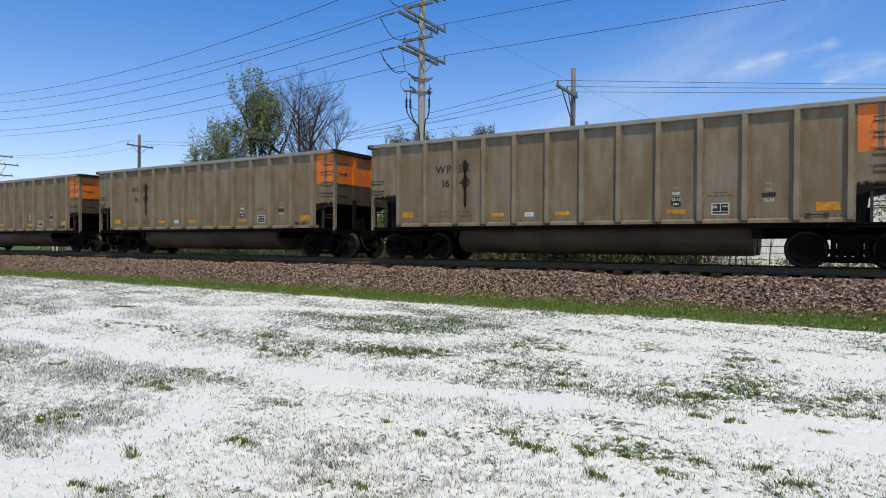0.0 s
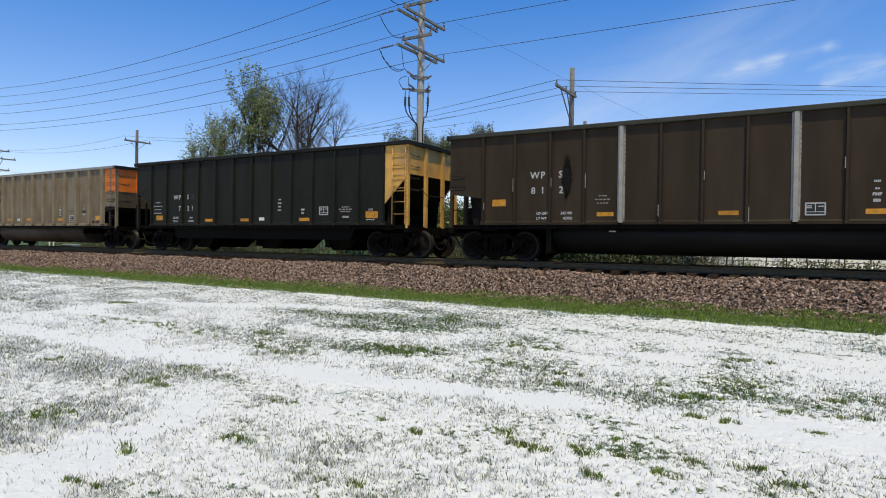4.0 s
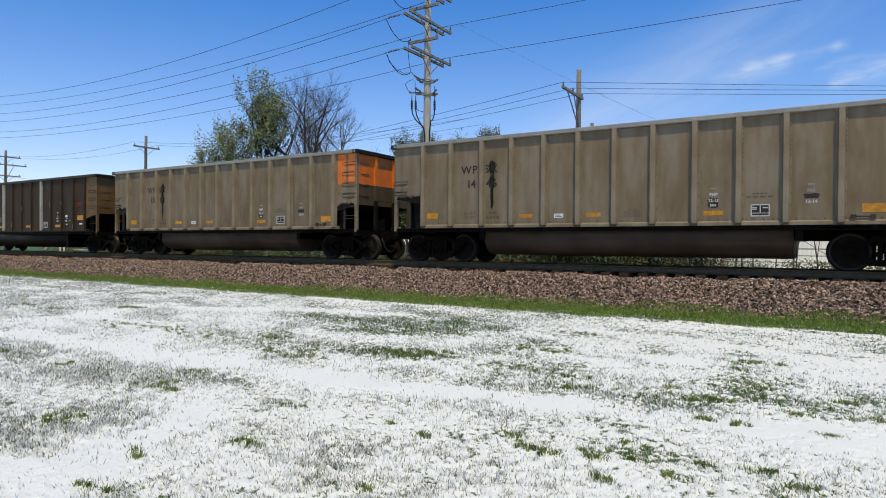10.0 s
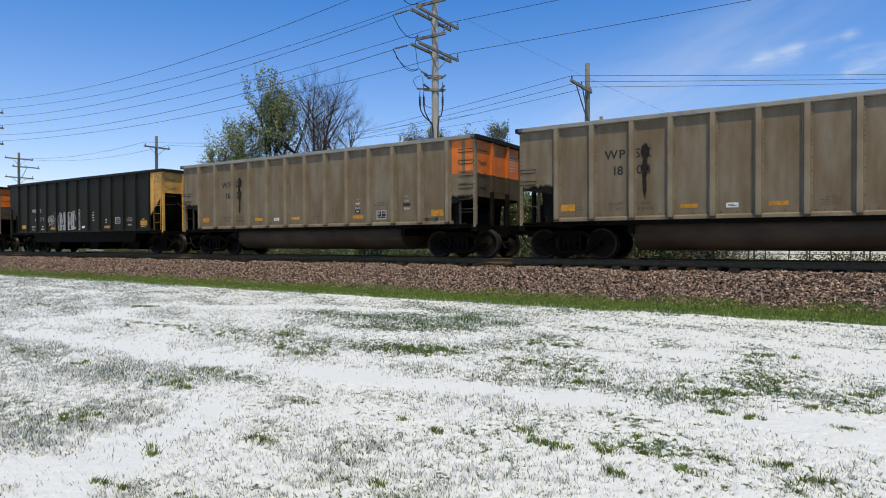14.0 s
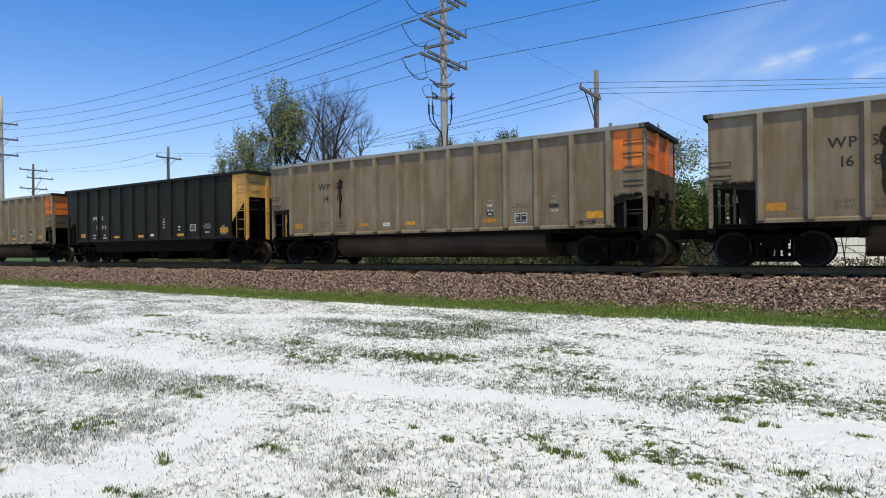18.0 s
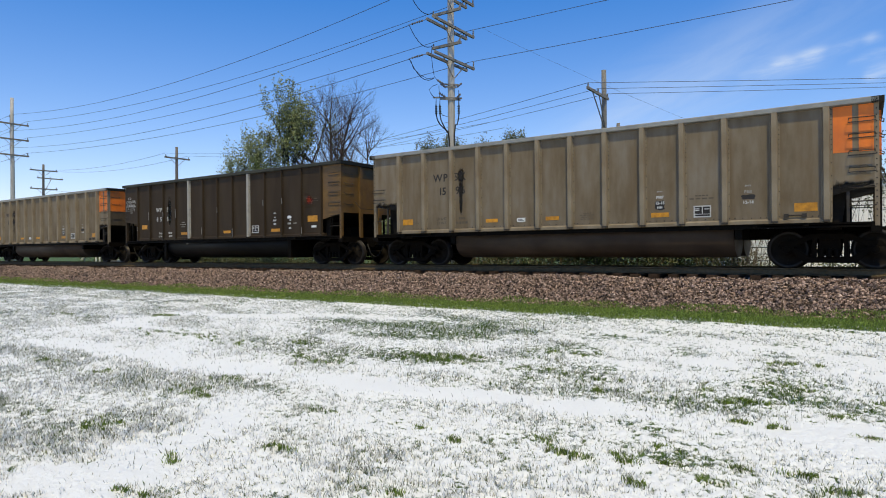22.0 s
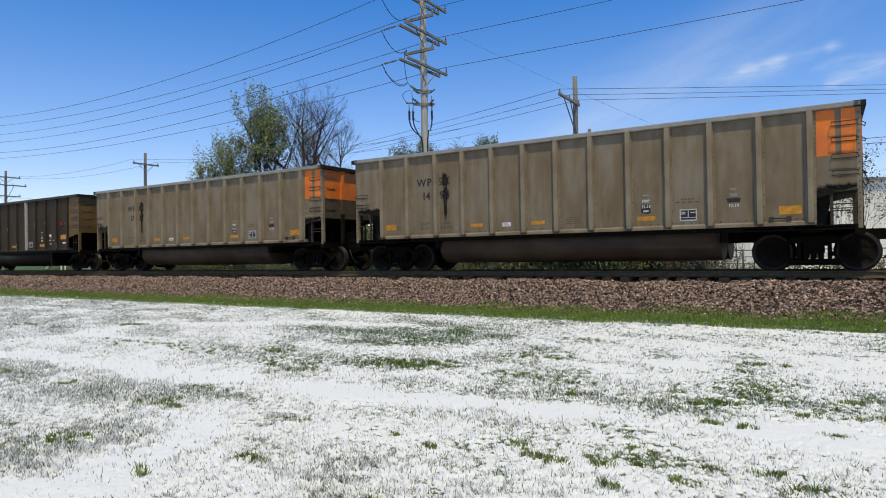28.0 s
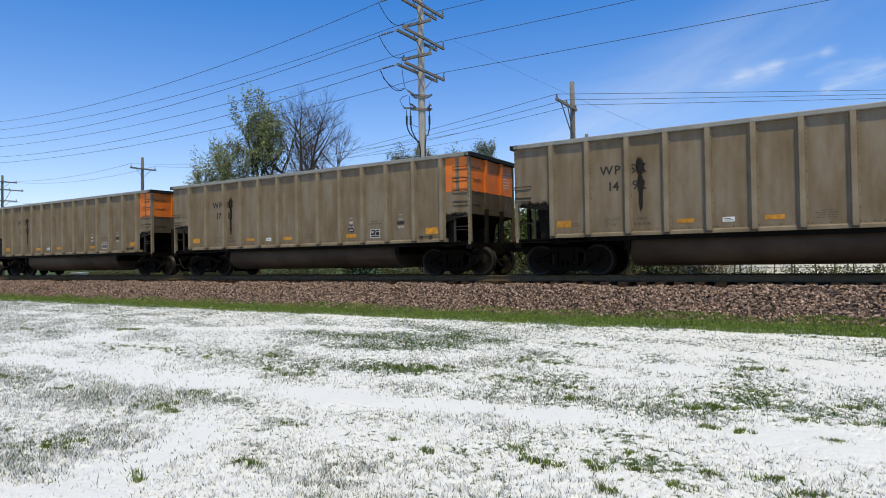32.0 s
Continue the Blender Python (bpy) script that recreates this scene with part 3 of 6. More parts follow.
def build_ballast():
    """Crushed stone on the near shoulder and round the ties."""
    rs = np.random.RandomState(5)
    n1 = 105000
    y = TOE_Y - 0.12 + (17.55 - TOE_Y) * rs.rand(n1)
    x = -46 + 54 * rs.rand(n1) ** 0.72
    slope = np.clip((y - TOE_Y) / (SHOULDER_Y - TOE_Y), 0, 1)
    z = 0.055 + slope * (SHOULDER_Z - 0.06) + 0.05 * (rs.rand(n1) - 0.5)
    z = z + 0.05 * (fractal(x, y, 0.8, 81) - 0.5) * (slope < 1) - (0.03 + 0.10 * np.clip(fractal(x, y, 0.55, 87) - 0.42, 0, 0.4) / 0.4) * np.clip((y - 16.15) / 0.3, 0, 1) - 0.09 * np.clip((y - 16.62) / 0.3, 0, 1)
    keep = ~((y < TOE_Y + 0.05) & (rs.rand(n1) < 0.6))
    x, y, z = x[keep], y[keep], z[keep]
    size = 0.016 + 0.026 * rs.rand(len(x)) ** 1.7
    tagged(lumps("ballast_stones", x, y, z, size, 0.34, M_STONE, 6), "reddish-brown crushed stone heaped along the track", "ballast", kind="stuff")


build_ballast()


# ---- grass ----
def blades(name, x, y, z, h, w, lean, mats, index, label, seed, short=False):
    """Single grass blades, bent once, joined in one mesh; short ones are one straight sliver each."""
    rs = np.random.RandomState(seed)
    n = len(x)
    az, la = rs.rand(n) * 6.283, rs.rand(n) * 6.283
    cx, sx = np.cos(az) * w / 2, np.sin(az) * w / 2
    lx, ly = np.cos(la) * lean * h, np.sin(la) * lean * h
    P = np.stack([x, y, z], -1)
    a = P + np.stack([-cx, -sx, np.full(n, -0.01)], -1)
    b = P + np.stack([cx, sx, np.full(n, -0.01)], -1)
    c = P + np.stack([lx * 0.4 + cx * 0.8, ly * 0.4 + sx * 0.8, h * 0.55], -1)
    d = P + np.stack([lx * 0.4 - cx * 0.8, ly * 0.4 - sx * 0.8, h * 0.55], -1)
    e = P + np.stack([lx, ly, h], -1)
    if short:
        me = raw_mesh(name, np.stack([a, b, e], 1).reshape(-1, 3), np.arange(n * 3).reshape(-1, 3), mats, 3, index)
        return tagged(new(name, me), label, "grass", kind="stuff")
    v = np.stack([a, b, c, d, e], 1).reshape(-1, 3)
    o = np.arange(n) * 5
    f = np.concatenate([np.stack([o, o + 1, o + 2], -1), np.stack([o, o + 2, o + 3], -1), np.stack([o + 3, o + 2, o + 4], -1)])
    me = raw_mesh(name, v, f, mats, 3, np.concatenate([index, index, index]))
    return tagged(new(name, me), label, "grass", kind="stuff")


M_FROST = material("snow_dusted_blade", [(0.3, (0.64, 0.63, 0.60)), (0.7, (0.82, 0.808, 0.785))], rough=0.8, scale=20, coords="World", island=0.12)
M_RIME = material("half_frosted_blade", [(0.3, (0.11, 0.108, 0.074)), (0.7, (0.38, 0.37, 0.31))], rough=0.8, scale=24, coords="World", island=0.35, spec=0.2)
M_BLADE = material("dull_grass_blade", [(0.3, (0.050, 0.070, 0.019)), (0.7, (0.120, 0.155, 0.050))], rough=0.7, scale=8, coords="World", island=0.45)
M_GREEN = material("fresh_grass_blade", [(0.3, (0.098, 0.150, 0.018)), (0.7, (0.225, 0.300, 0.045))], rough=0.6, scale=5, coords="World", island=0.4)

M_TUFT = material("shaded_tuft_blade", [(0.3, (0.052, 0.088, 0.012)), (0.7, (0.13, 0.195, 0.028))], rough=0.6, scale=5, coords="World", island=0.4, spec=0.2)

TUFTS = ((-7.95, 7.44, 0.2), (-6.34, 6.47, 0.22), (-4.93, 7.61, 0.35), (-5.29, 7.34, 0.3), (-7.04, 6.37, 0.25), (-6.56, 4.95, 0.12), (-6.25, 4.21, 0.2), (-8.41, 4.29, 0.15), (-5.79, 2.84, 0.12), (-5.91, 3.05, 0.08), (-9.87, 4.30, 0.2), (-14.47, 9.03, 0.25), (-17.03, 7.86, 0.3), (-11.25, 6.97, 0.3), (-10.27, 7.02, 0.3), (-8.91, 6.88, 0.25), (-4.07, 2.24, 0.07), (-4.36, 2.78, 0.09), (-3.91, 3.40, 0.05), (-4.43, 4.43, 0.06), (-3.22, 4.44, 0.08), (-2.86, 4.30, 0.06), (-3.81, 8.72, 0.2), (-3.44, 8.69, 0.12), (-3.49, 7.35, 0.2), (-2.55, 7.18, 0.1), (-2.43, 6.66, 0.05), (-1.45, 7.23, 0.06), (-0.99, 7.90, 0.12), (-0.90, 9.44, 0.12), (-0.59, 9.42, 0.12), (-0.91, 8.83, 0.06), (-0.63, 7.81, 0.16))
MORE_TUFTS = ((-0.95, 6.97, 0.06), (-0.18, 6.74, 0.08), (0.02, 6.76, 0.12), (0.22, 7.50, 0.06), (0.42, 6.92, 0.06), (-0.63, 6.10, 0.05), (0.06, 6.09, 0.04), (-2.21, 4.73, 0.045), (-1.95, 4.48, 0.045), (-1.81, 4.45, 0.04), (-1.46, 4.57, 0.045), (-1.59, 4.64, 0.03), (-1.24, 5.03, 0.055), (-1.22, 4.66, 0.06), (-0.77, 4.82, 0.05), (-1.26, 4.13, 0.04), (-0.90, 4.41, 0.05), (-0.37, 4.89, 0.045), (-0.10, 4.70, 0.045), (-2.55, 3.16, 0.03), (-0.95, 6.10, 0.05), (-1.20, 6.80, 0.05))


def build_grass():
    rs = np.random.RandomState(9)
    # lawn wedge: blades stand in the gaps between the clods, a few poke through them
    n = 2300000
    y = 1.5 * (13.9 / 1.5) ** (rs.rand(n) ** 0.74)
    x = -2.85 * y - 0.4 + (3.1 * y + 0.8) * rs.rand(n)
    s = cover(x, y)
    over = clods(x, y) - bare_line(x, y)
    thin = np.clip(1.04 - s, 0.015, 1)
    chance = np.clip(0.08 - over * 0.9, 0.0, 0.35) + 0.46 * thin
    bunch = 0.5 * value_noise(x, y, 0.10, 501) + 0.5 * value_noise(x, y, 0.045, 503)
    for tx, ty, r in TUFTS + MORE_TUFTS:
        chance = np.where(np.hypot((x - tx) / (1.3 * r), (y - ty) / (0.9 * r)) < 1, chance * 0.7, chance)
    keep = rs.rand(n) < chance * np.clip(0.25 + 3.6 * (bunch - 0.38), 0.15, 1.7)
    x, y, s, over = x[keep], y[keep], s[keep], over[keep]
    n = len(x)
    dist = np.hypot(x, y)
    h = (0.012 + 0.027 * rs.rand(n) ** 1.3) * (1.15 - 0.3 * np.clip(s, 0, 1)) * (1 + 0.35 * np.clip((dist - 4) / 4, 0, 1))
    w = (0.0036 + 0.0042 * rs.rand(n)) * (0.75 + dist / 7)
    pick = rs.rand(n)
    dark = np.clip(0.86 - 1.0 * s, 0.08, 0.75)
    idx = np.where(pick < dark, 1, np.where(pick < dark + (1 - dark) * 0.26, 3, 0))
    idx = np.where((idx == 1) & (rs.rand(n) < np.clip(1.1 - 1.6 * s, 0.1, 0.8)), 2, idx)
    w = np.where(idx == 0, w * 1.35, w)
    blades("lawn_grass", x, y, ground_z(x, y) + np.clip(over, -0.1, 0.3) * 0.06, h, w, 0.25 + 0.85 * rs.rand(n), [M_FROST, M_BLADE, M_TUFT, M_RIME], idx, "short frosted lawn grass poking through snow", 1, True)
    # bare green tufts, each a few ragged bunches
    px, py = [], []
    for tx, ty, r in TUFTS + MORE_TUFTS:
        for c in range(3 + int((48 if r > 0.15 else 26) * r)):
            cx, cy = tx + 1.15 * r * rs.randn(), ty + 0.55 * r * rs.randn()
            k = rs.randint(14, 64)
            spread = 0.010 + 0.032 * rs.rand()
            px.append(cx + 1.25 * spread * rs.randn(k))
            py.append(cy + 0.9 * spread * rs.randn(k))
    x, y = np.concatenate(px), np.concatenate(py)
    n = len(x)
    blades("grass_tufts", x, y, ground_z(x, y) + 0.004, 0.020 + 0.032 * rs.rand(n), 0.005 + 0.006 * rs.rand(n), 0.3 + 0.7 * rs.rand(n), [M_TUFT, M_GREEN, M_RIME], np.where(rs.rand(n) < 0.5, 0, np.where(rs.rand(n) < 0.72, 1, 2)), "bare green tufts showing between the snow", 2)
    # green strip along the ballast
    n = 130000
    x = -46 + 53 * rs.rand(n) ** 0.75
    off = rs.rand(n)
    y = TOE_Y - 1.5 + 1.75 * off + 0.5 * (fractal(x, x * 0, 1.1, 91) - 0.5)
    y = np.minimum(y, TOE_Y + 0.3)
    z = ground_z(x, y) + np.clip(y - TOE_Y, 0, 1) * 0.5
    h = 0.02 + 0.065 * rs.rand(n) * (0.35 + fractal(x, y, 0.8, 95))
    idx = np.where(rs.rand(n) < 0.08, 1, 0)
    blades("verge_grass", x, y, z, h, 0.007 + 0.009 * rs.rand(n), 0.2 + 0.6 * rs.rand(n), [M_GREEN, M_BLADE, M_FROST], idx, "strip of fresh green grass along the ballast", 3)


build_grass()

# ---- coal cars ----
def rib_places(kind):
    """The gondolas' bays differ a little in width; the hoppers have an even pitch."""
    return [-HALF_L + BAY * (k + 1) + 0.05 for k in range(13)] if kind == "black" else list(RIBS)


def bay_middle(kind):
    edges = [-HALF_L] + rib_places(kind) + [HALF_L]
    return lambda k: (edges[k] + edges[k + 1]) / 2


def side_sheet(pts, s):
    bm = bmesh.new()
    return prism(bm, pts, s * HALF_W, s * (HALF_W - 0.03), "y")


def rib_mesh(w, depth, z0, z1, rivets=True):
    """Hat-shaped side rib with flanges and a row of rivets, its back on y = 0, its face towards -y."""
    bm = bmesh.new()
    prism(bm, [(-w / 2, 0.0), (w / 2, 0.0), (w / 2, -0.012), (w * 0.36, -0.012), (w * 0.27, -depth + 0.01), (w * 0.22, -depth), (-w * 0.22, -depth), (-w * 0.27, -depth + 0.01), (-w * 0.36, -0.012), (-w / 2, -0.012)], z0, z1, "z")
    # closing plate and foot at the lower end, coloured dark for the shadow beneath
    box(bm, -w * 0.30, w * 0.30, -depth - 0.006, -0.002, z0 - 0.045, z0 - 0.004, 1)
    if rivets:
        z = z0 + 0.10
        while z < z1 - 0.03:
            box(bm, w * 0.43 - 0.010, w * 0.43 + 0.010, -0.020, -0.011, z - 0.010, z + 0.010, 1)
            z += 0.30 if z < z0 + 1.55 else 0.115
    return bm


def grab(bm, x0, x1, y, z, drop=0.10, out=0.09, r=0.011):
    """A grab iron that stands off the sheet and dips between its feet."""
    s = -1 if y < 0 else 1
    bar(bm, [(x0, y, z), (x0, y + s * out, z), (x0 - 0.02, y + s * out, z - drop), (x1 + 0.02, y + s * out, z - drop), (x1, y + s * out, z), (x1, y, z)], r, 5)
    bar(bm, [(x0, y + s * out * 0.5, z), (x1, y + s * out * 0.5, z)], r, 5)


def bogie_parts(car, cx):
    """A three-piece freight truck: side frames, bolster, springs, brake gear, two wheelsets."""
    at = pose(cx, 0, 0)
    bm = bmesh.new()
    box(bm, -0.22, 0.22, -1.0, 1.0, 0.42, 0.72)
    box(bm, -0.3, 0.3, -0.55, 0.55, 0.60, 0.92)
    bogie = part("bogie", bm, M_CAST, car, "grimy, shade-darkened cast-steel three-piece truck", at)
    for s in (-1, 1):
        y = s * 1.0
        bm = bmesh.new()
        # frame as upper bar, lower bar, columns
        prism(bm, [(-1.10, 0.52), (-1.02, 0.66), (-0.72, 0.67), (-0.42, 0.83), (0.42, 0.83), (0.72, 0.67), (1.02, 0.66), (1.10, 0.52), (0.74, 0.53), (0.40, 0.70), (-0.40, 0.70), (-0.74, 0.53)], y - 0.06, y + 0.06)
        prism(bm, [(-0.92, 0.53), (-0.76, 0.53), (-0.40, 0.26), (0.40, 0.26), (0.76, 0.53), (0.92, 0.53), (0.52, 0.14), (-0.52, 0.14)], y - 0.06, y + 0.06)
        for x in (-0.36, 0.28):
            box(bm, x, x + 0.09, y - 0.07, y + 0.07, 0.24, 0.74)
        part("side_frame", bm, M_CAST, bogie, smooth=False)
        for x in (-0.18, -0.02, 0.14):
            bm = bmesh.new()
            bar(bm, [(x, y, 0.272 + k * 0.017) for k in range(13)], 0.05, 8, [0.072 if k % 2 else 0.05 for k in range(13)])
            part("spring", bm, M_UNDER, bogie)
        for x in (-0.89, 0.89):
            bm = bmesh.new()
            tube(bm, (x, s * 1.0, WHEEL_R), (x, s * 1.17, WHEEL_R), 0.095, 0.085, 12)
            for a in range(3):
                b = a * 2.094 + 0.5
                tube(bm, (x + 0.05 * math.cos(b), s * 1.16, WHEEL_R + 0.05 * math.sin(b)), (x + 0.05 * math.cos(b), s * 1.19, WHEEL_R + 0.05 * math.sin(b)), 0.016, seg=6)
            part("bearing_cap", bm, M_CAST, bogie)
    for x in (-0.36, 0.36):
        part("brake_beam", box(bmesh.new(), x - 0.04, x + 0.04, -0.95, 0.95, 0.36, 0.46), M_UNDER, bogie)
    sets = []
    for x in (-0.89, 0.89):
        ob = shared("wheelset", WHEELSET, bogie, pose(x, 0, WHEEL_R))
        sets.append(ob)
    return sets


def wheelset_mesh():
    """Two flanged wheels on an axle, turned about y; the plates are cast with ribs and worn bright rims."""
    bm = bmesh.new()
    tube(bm, (0, -1.02, 0), (0, 1.02, 0), 0.075, seg=10)
    seg = 28
    for s in (-1, 1):
        # profile (radius, y from outside to inside), lathe about y
        prof = [(0.09, 0.86), (0.15, 0.855), (0.17, 0.80), (0.36, 0.785), (0.385, 0.825), (0.445, 0.83), (0.455, 0.815), (0.46, 0.72), (0.485, 0.705), (0.485, 0.685), (0.40, 0.685), (0.37, 0.74), (0.17, 0.75), (0.15, 0.70), (0.08, 0.70)]
        rings = []
        for r, y in prof:
            rings.append([bm.verts.new((r * math.cos(2 * math.pi * i / seg), s * y, r * math.sin(2 * math.pi * i / seg))) for i in range(seg)])
        for j in range(len(rings) - 1):
            for i in range(seg):
                f = bm.faces.new((rings[j][i], rings[j][(i + 1) % seg], rings[j + 1][(i + 1) % seg], rings[j + 1][i]))
                f.smooth = True
                f.material_index = 1 if 4 <= j <= 9 else 0
        for k in range(6):
            a = k * math.pi / 3
            c, d = math.cos(a), math.sin(a)
            m = len(bm.verts)
            box(bm, 0.19, 0.35, -0.012, 0.012, 0.79, 0.815)
            bm.verts.ensure_lookup_table()
            for v in bm.verts[m:]:
                r, t, h = v.co
                v.co = (r * c - t * d, s * h, r * d + t * c)
    bmesh.ops.recalc_face_normals(bm, faces=bm.faces)
    me = bpy.data.meshes.new("wheelset")
    bm.to_mesh(me)
    bm.free()
    me.materials.append(M_WHEEL)
    me.materials.append(M_TREAD)
    return me


WHEELSET = wheelset_mesh()


def reflector(car, x, z, w=0.45, h=0.15, mat=None):
    bm = bmesh.new()
    box(bm, x - w / 2, x + w / 2, -HALF_W - 0.005, -HALF_W, z - h / 2, z + h / 2)
    return part("reflector", bm, mat or M_REFLECT, car)


def bars(car, x, z, rows, mat, w=0.22, h=0.045, gap=0.13, name="stencil"):
    """Lines of stencilled writing too small to read."""
    bm = bmesh.new()
    for k in range(rows):
        ww = w * (0.55, 1.0, 0.75, 0.9)[k % 4]
        step = ww / 4
        for j in range(4):
            box(bm, x - ww / 2 + j * step, x - ww / 2 + j * step + step * 0.72, -HALF_W - 0.004, -HALF_W, z - k * gap, z - k * gap + h)
    return tagged(part(name, bm, mat, car), kind="stuff")


def ragged_patch(x, z, w, h, seed):
    """A brushed-out patch with an uneven edge."""
    rs = random.Random(seed)
    pts = []
    for k in range(22):
        a = 6.2832 * k / 22
        f = rs.uniform(0.82, 1.12)
        c, d = math.cos(a), math.sin(a)
        pts.append((x + w * f * math.copysign(abs(c) ** 0.55, c), z + h * f * math.copysign(abs(d) ** 0.55, d)))
    return prism(bmesh.new(), pts, -HALF_W - 0.0025, -HALF_W)


def stencil_frame(car, x, z, mat):
    """The outlined inspection panel with two boxes of small writing."""
    bm = bmesh.new()
    y0, y1 = -HALF_W - 0.005, -HALF_W
    w, h, t = 0.42, 0.30, 0.030
    for a in ((x - w / 2, x + w / 2, z + h / 2 - t, z + h / 2), (x - w / 2, x + w / 2, z - h / 2, z - h / 2 + t), (x - w / 2, x - w / 2 + t, z - h / 2, z + h / 2), (x + w / 2 - t, x + w / 2, z - h / 2, z + h / 2),
              (x - 0.01, x + 0.01, z - h / 2 + 0.08, z + h / 2), (x - w / 2, x + w / 2, z - h / 2 + 0.075, z - h / 2 + 0.09)):
        box(bm, a[0], a[1], y0, y1, a[2], a[3])
    back = box(bmesh.new(), x - w / 2, x + w / 2, y0 + 0.003, y1, z - h / 2, z + h / 2)
    for dx, dz in ((-0.13, 0.07), (-0.13, 0.03), (0.11, 0.06)):
        box(bm, x + dx - 0.06, x + dx + 0.06, y0, y1, z + dz - 0.012, z + dz + 0.012)
    panel = part("stencil_panel", back, M_BLACKINK, car, "black inspection panel with white outlines")
    tagged(part("stencil", bm, mat, panel), kind="stuff")


def build_car(kind):
    """One coal car of a kind: 'tan', 'brown' or 'black', its camera side towards -y, its painted end towards +x."""
    car = new("coal_car")
    hopper = kind == "black"
    skin = {"tan": M_TAN, "brown": M_BROWN, "black": M_BLACK}[kind]
    ribm = {"tan": M_TAN_RIB, "brown": M_BROWN, "black": M_BLACK}[kind]
    chord = {"tan": M_CHORD, "brown": M_CHORD_DARK, "black": M_BLACK}[kind]
    endpaint = {"tan": M_ORANGE, "brown": M_OCHRE, "black": M_YELLOW_END}[kind]
    ribs = rib_places(kind)
    L, W, R0, R1 = HALF_L, HALF_W, ribs[0], ribs[12]
    zl, zlr, zr, zrr = (2.55, 1.9, 2.75, 1.75) if hopper else (2.03, 1.88, 1.92, 1.70)
    # sides: long middle sheet, end bays cut away below the slope sheets
    for s in (-1, 1):
        part("side_sheet", side_sheet([(R0, SILL), (R1, SILL), (R1, TOP - 0.1), (R0, TOP - 0.1)], s), skin, car)
        part("end_bay_sheet", side_sheet([(-L, zl), (R0, zlr), (R0, TOP - 0.1), (-L, TOP - 0.1)], s), skin, car)
        part("end_bay_sheet", side_sheet([(R1, zrr), (L, zr), (L, TOP - 0.1), (R1, TOP - 0.1)], s), endpaint if kind != "tan" else skin, car)
    if kind == "tan":
        for x0, z0, x1, z1 in ((-L + 0.10, zl, R0 - 0.12, zlr), (R1 + 0.12, zrr, L - 0.10, zr)):
            cx, cz, hw = (x0 + x1) / 2, (z0 + z1) / 2, (x1 - x0) / 2
            bm = prism(bmesh.new(), [(-hw, z0 - cz), (hw, z1 - cz), (hw, 0.55), (-hw, 0.55)], -0.003, 0.0)
            part("soot_smear", bm, M_SOOT, car, "black soot above the cut-away corner", at=pose(cx, -W - 0.004, cz))
    # ribs
    wide, deep = (0.225, 0.135) if kind == "tan" else (0.12, 0.085)
    rib = None
    for s in (-1, 1):
        for k, x in enumerate(ribs):
            at = pose(x, s * W, 0, 0, 0, 0 if s < 0 else 180)
            if kind == "brown" and k in (4, 8):
                part("galvanised_rib", rib_mesh(0.20, 0.09, SILL + 0.03, TOP - 0.12), [M_SILVER, M_UNDER], car, "pale galvanised replacement rib", at)
            elif rib is None:
                rib = part("rib", rib_mesh(wide, deep, SILL + 0.04, TOP - 0.12), [ribm, M_GRAB], car, at=at).data
            else:
                shared("rib", rib, car, at)
    # top chord, side sill
    for s in (-1, 1):
        bm = bmesh.new()
        ov = 0.10
        prism(bm, [(s * (W - 0.07), TOP - 0.13), (s * (W + ov - 0.02), TOP - 0.13), (s * (W + ov), TOP - 0.11), (s * (W + ov), TOP - 0.02), (s * (W + ov - 0.02), TOP), (s * (W - 0.07), TOP)], -L, L, "x")
        part("top_chord", bm, chord, car)
        bm = bmesh.new()
        prism(bm, [(s * (W + 0.03), SILL - 0.02), (s * (W + 0.03), SILL + 0.055), (s * (W - 0.0), SILL + 0.09), (s * (W - 0.16), SILL + 0.09), (s * (W - 0.16), SILL - 0.02)], R0 - 0.1, R1 + 0.1, "x")
        part("side_sill", bm, M_TAN_RIB if kind == "tan" else skin, car)
        bm = bmesh.new()
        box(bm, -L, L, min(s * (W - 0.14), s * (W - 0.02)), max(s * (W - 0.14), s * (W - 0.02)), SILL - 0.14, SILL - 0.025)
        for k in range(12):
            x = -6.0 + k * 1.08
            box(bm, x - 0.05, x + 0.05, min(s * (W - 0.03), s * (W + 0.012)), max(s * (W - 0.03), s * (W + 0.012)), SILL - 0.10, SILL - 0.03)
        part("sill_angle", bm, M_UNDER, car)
    # ends
    for s in (-1, 1):
        zb = (zl if s < 0 else zr) + 0.02
        ex = s * (L - 0.06)
        bm = bmesh.new()
        prism(bm, [(ex, zb), (ex + s * 0.03, zb), (ex + s * 0.03, TOP - 0.1), (ex, TOP - 0.1)], -W + 0.03, W - 0.03)
        part("end_sheet", bm, M_GRIME_SHADE if kind == "tan" else (skin if s < 0 else endpaint), car)
        bm = bmesh.new()
        zm, xm = ((zlr, -R0) if s < 0 else (zrr, R1))
        prism(bm, [(ex + s * 0.03, zb), (ex, zb + 0.04), (s * xm, zm + 0.05), (s * (L - 2.9), SILL - 0.06), (s * (L - 2.9), SILL - 0.1), (s * xm, zm)], -W + 0.03, W - 0.03)
        # the shade on the underside is in this sheet's black
        part("slope_sheet", bm, M_SLOPE, car)
        z_at = zb + (zm - zb) * 0.45
        # added dark plates that give the shaded opening its black
        for y in (-W + 0.22, W - 0.24):
            bm = bmesh.new()
            prism(bm, [(s * (L - 0.60), z_at + 0.02), (s * xm, zm + 0.02), (s * xm, SILL - 0.08), (s * (L - 0.72), SILL - 0.08)], y, y + 0.02)
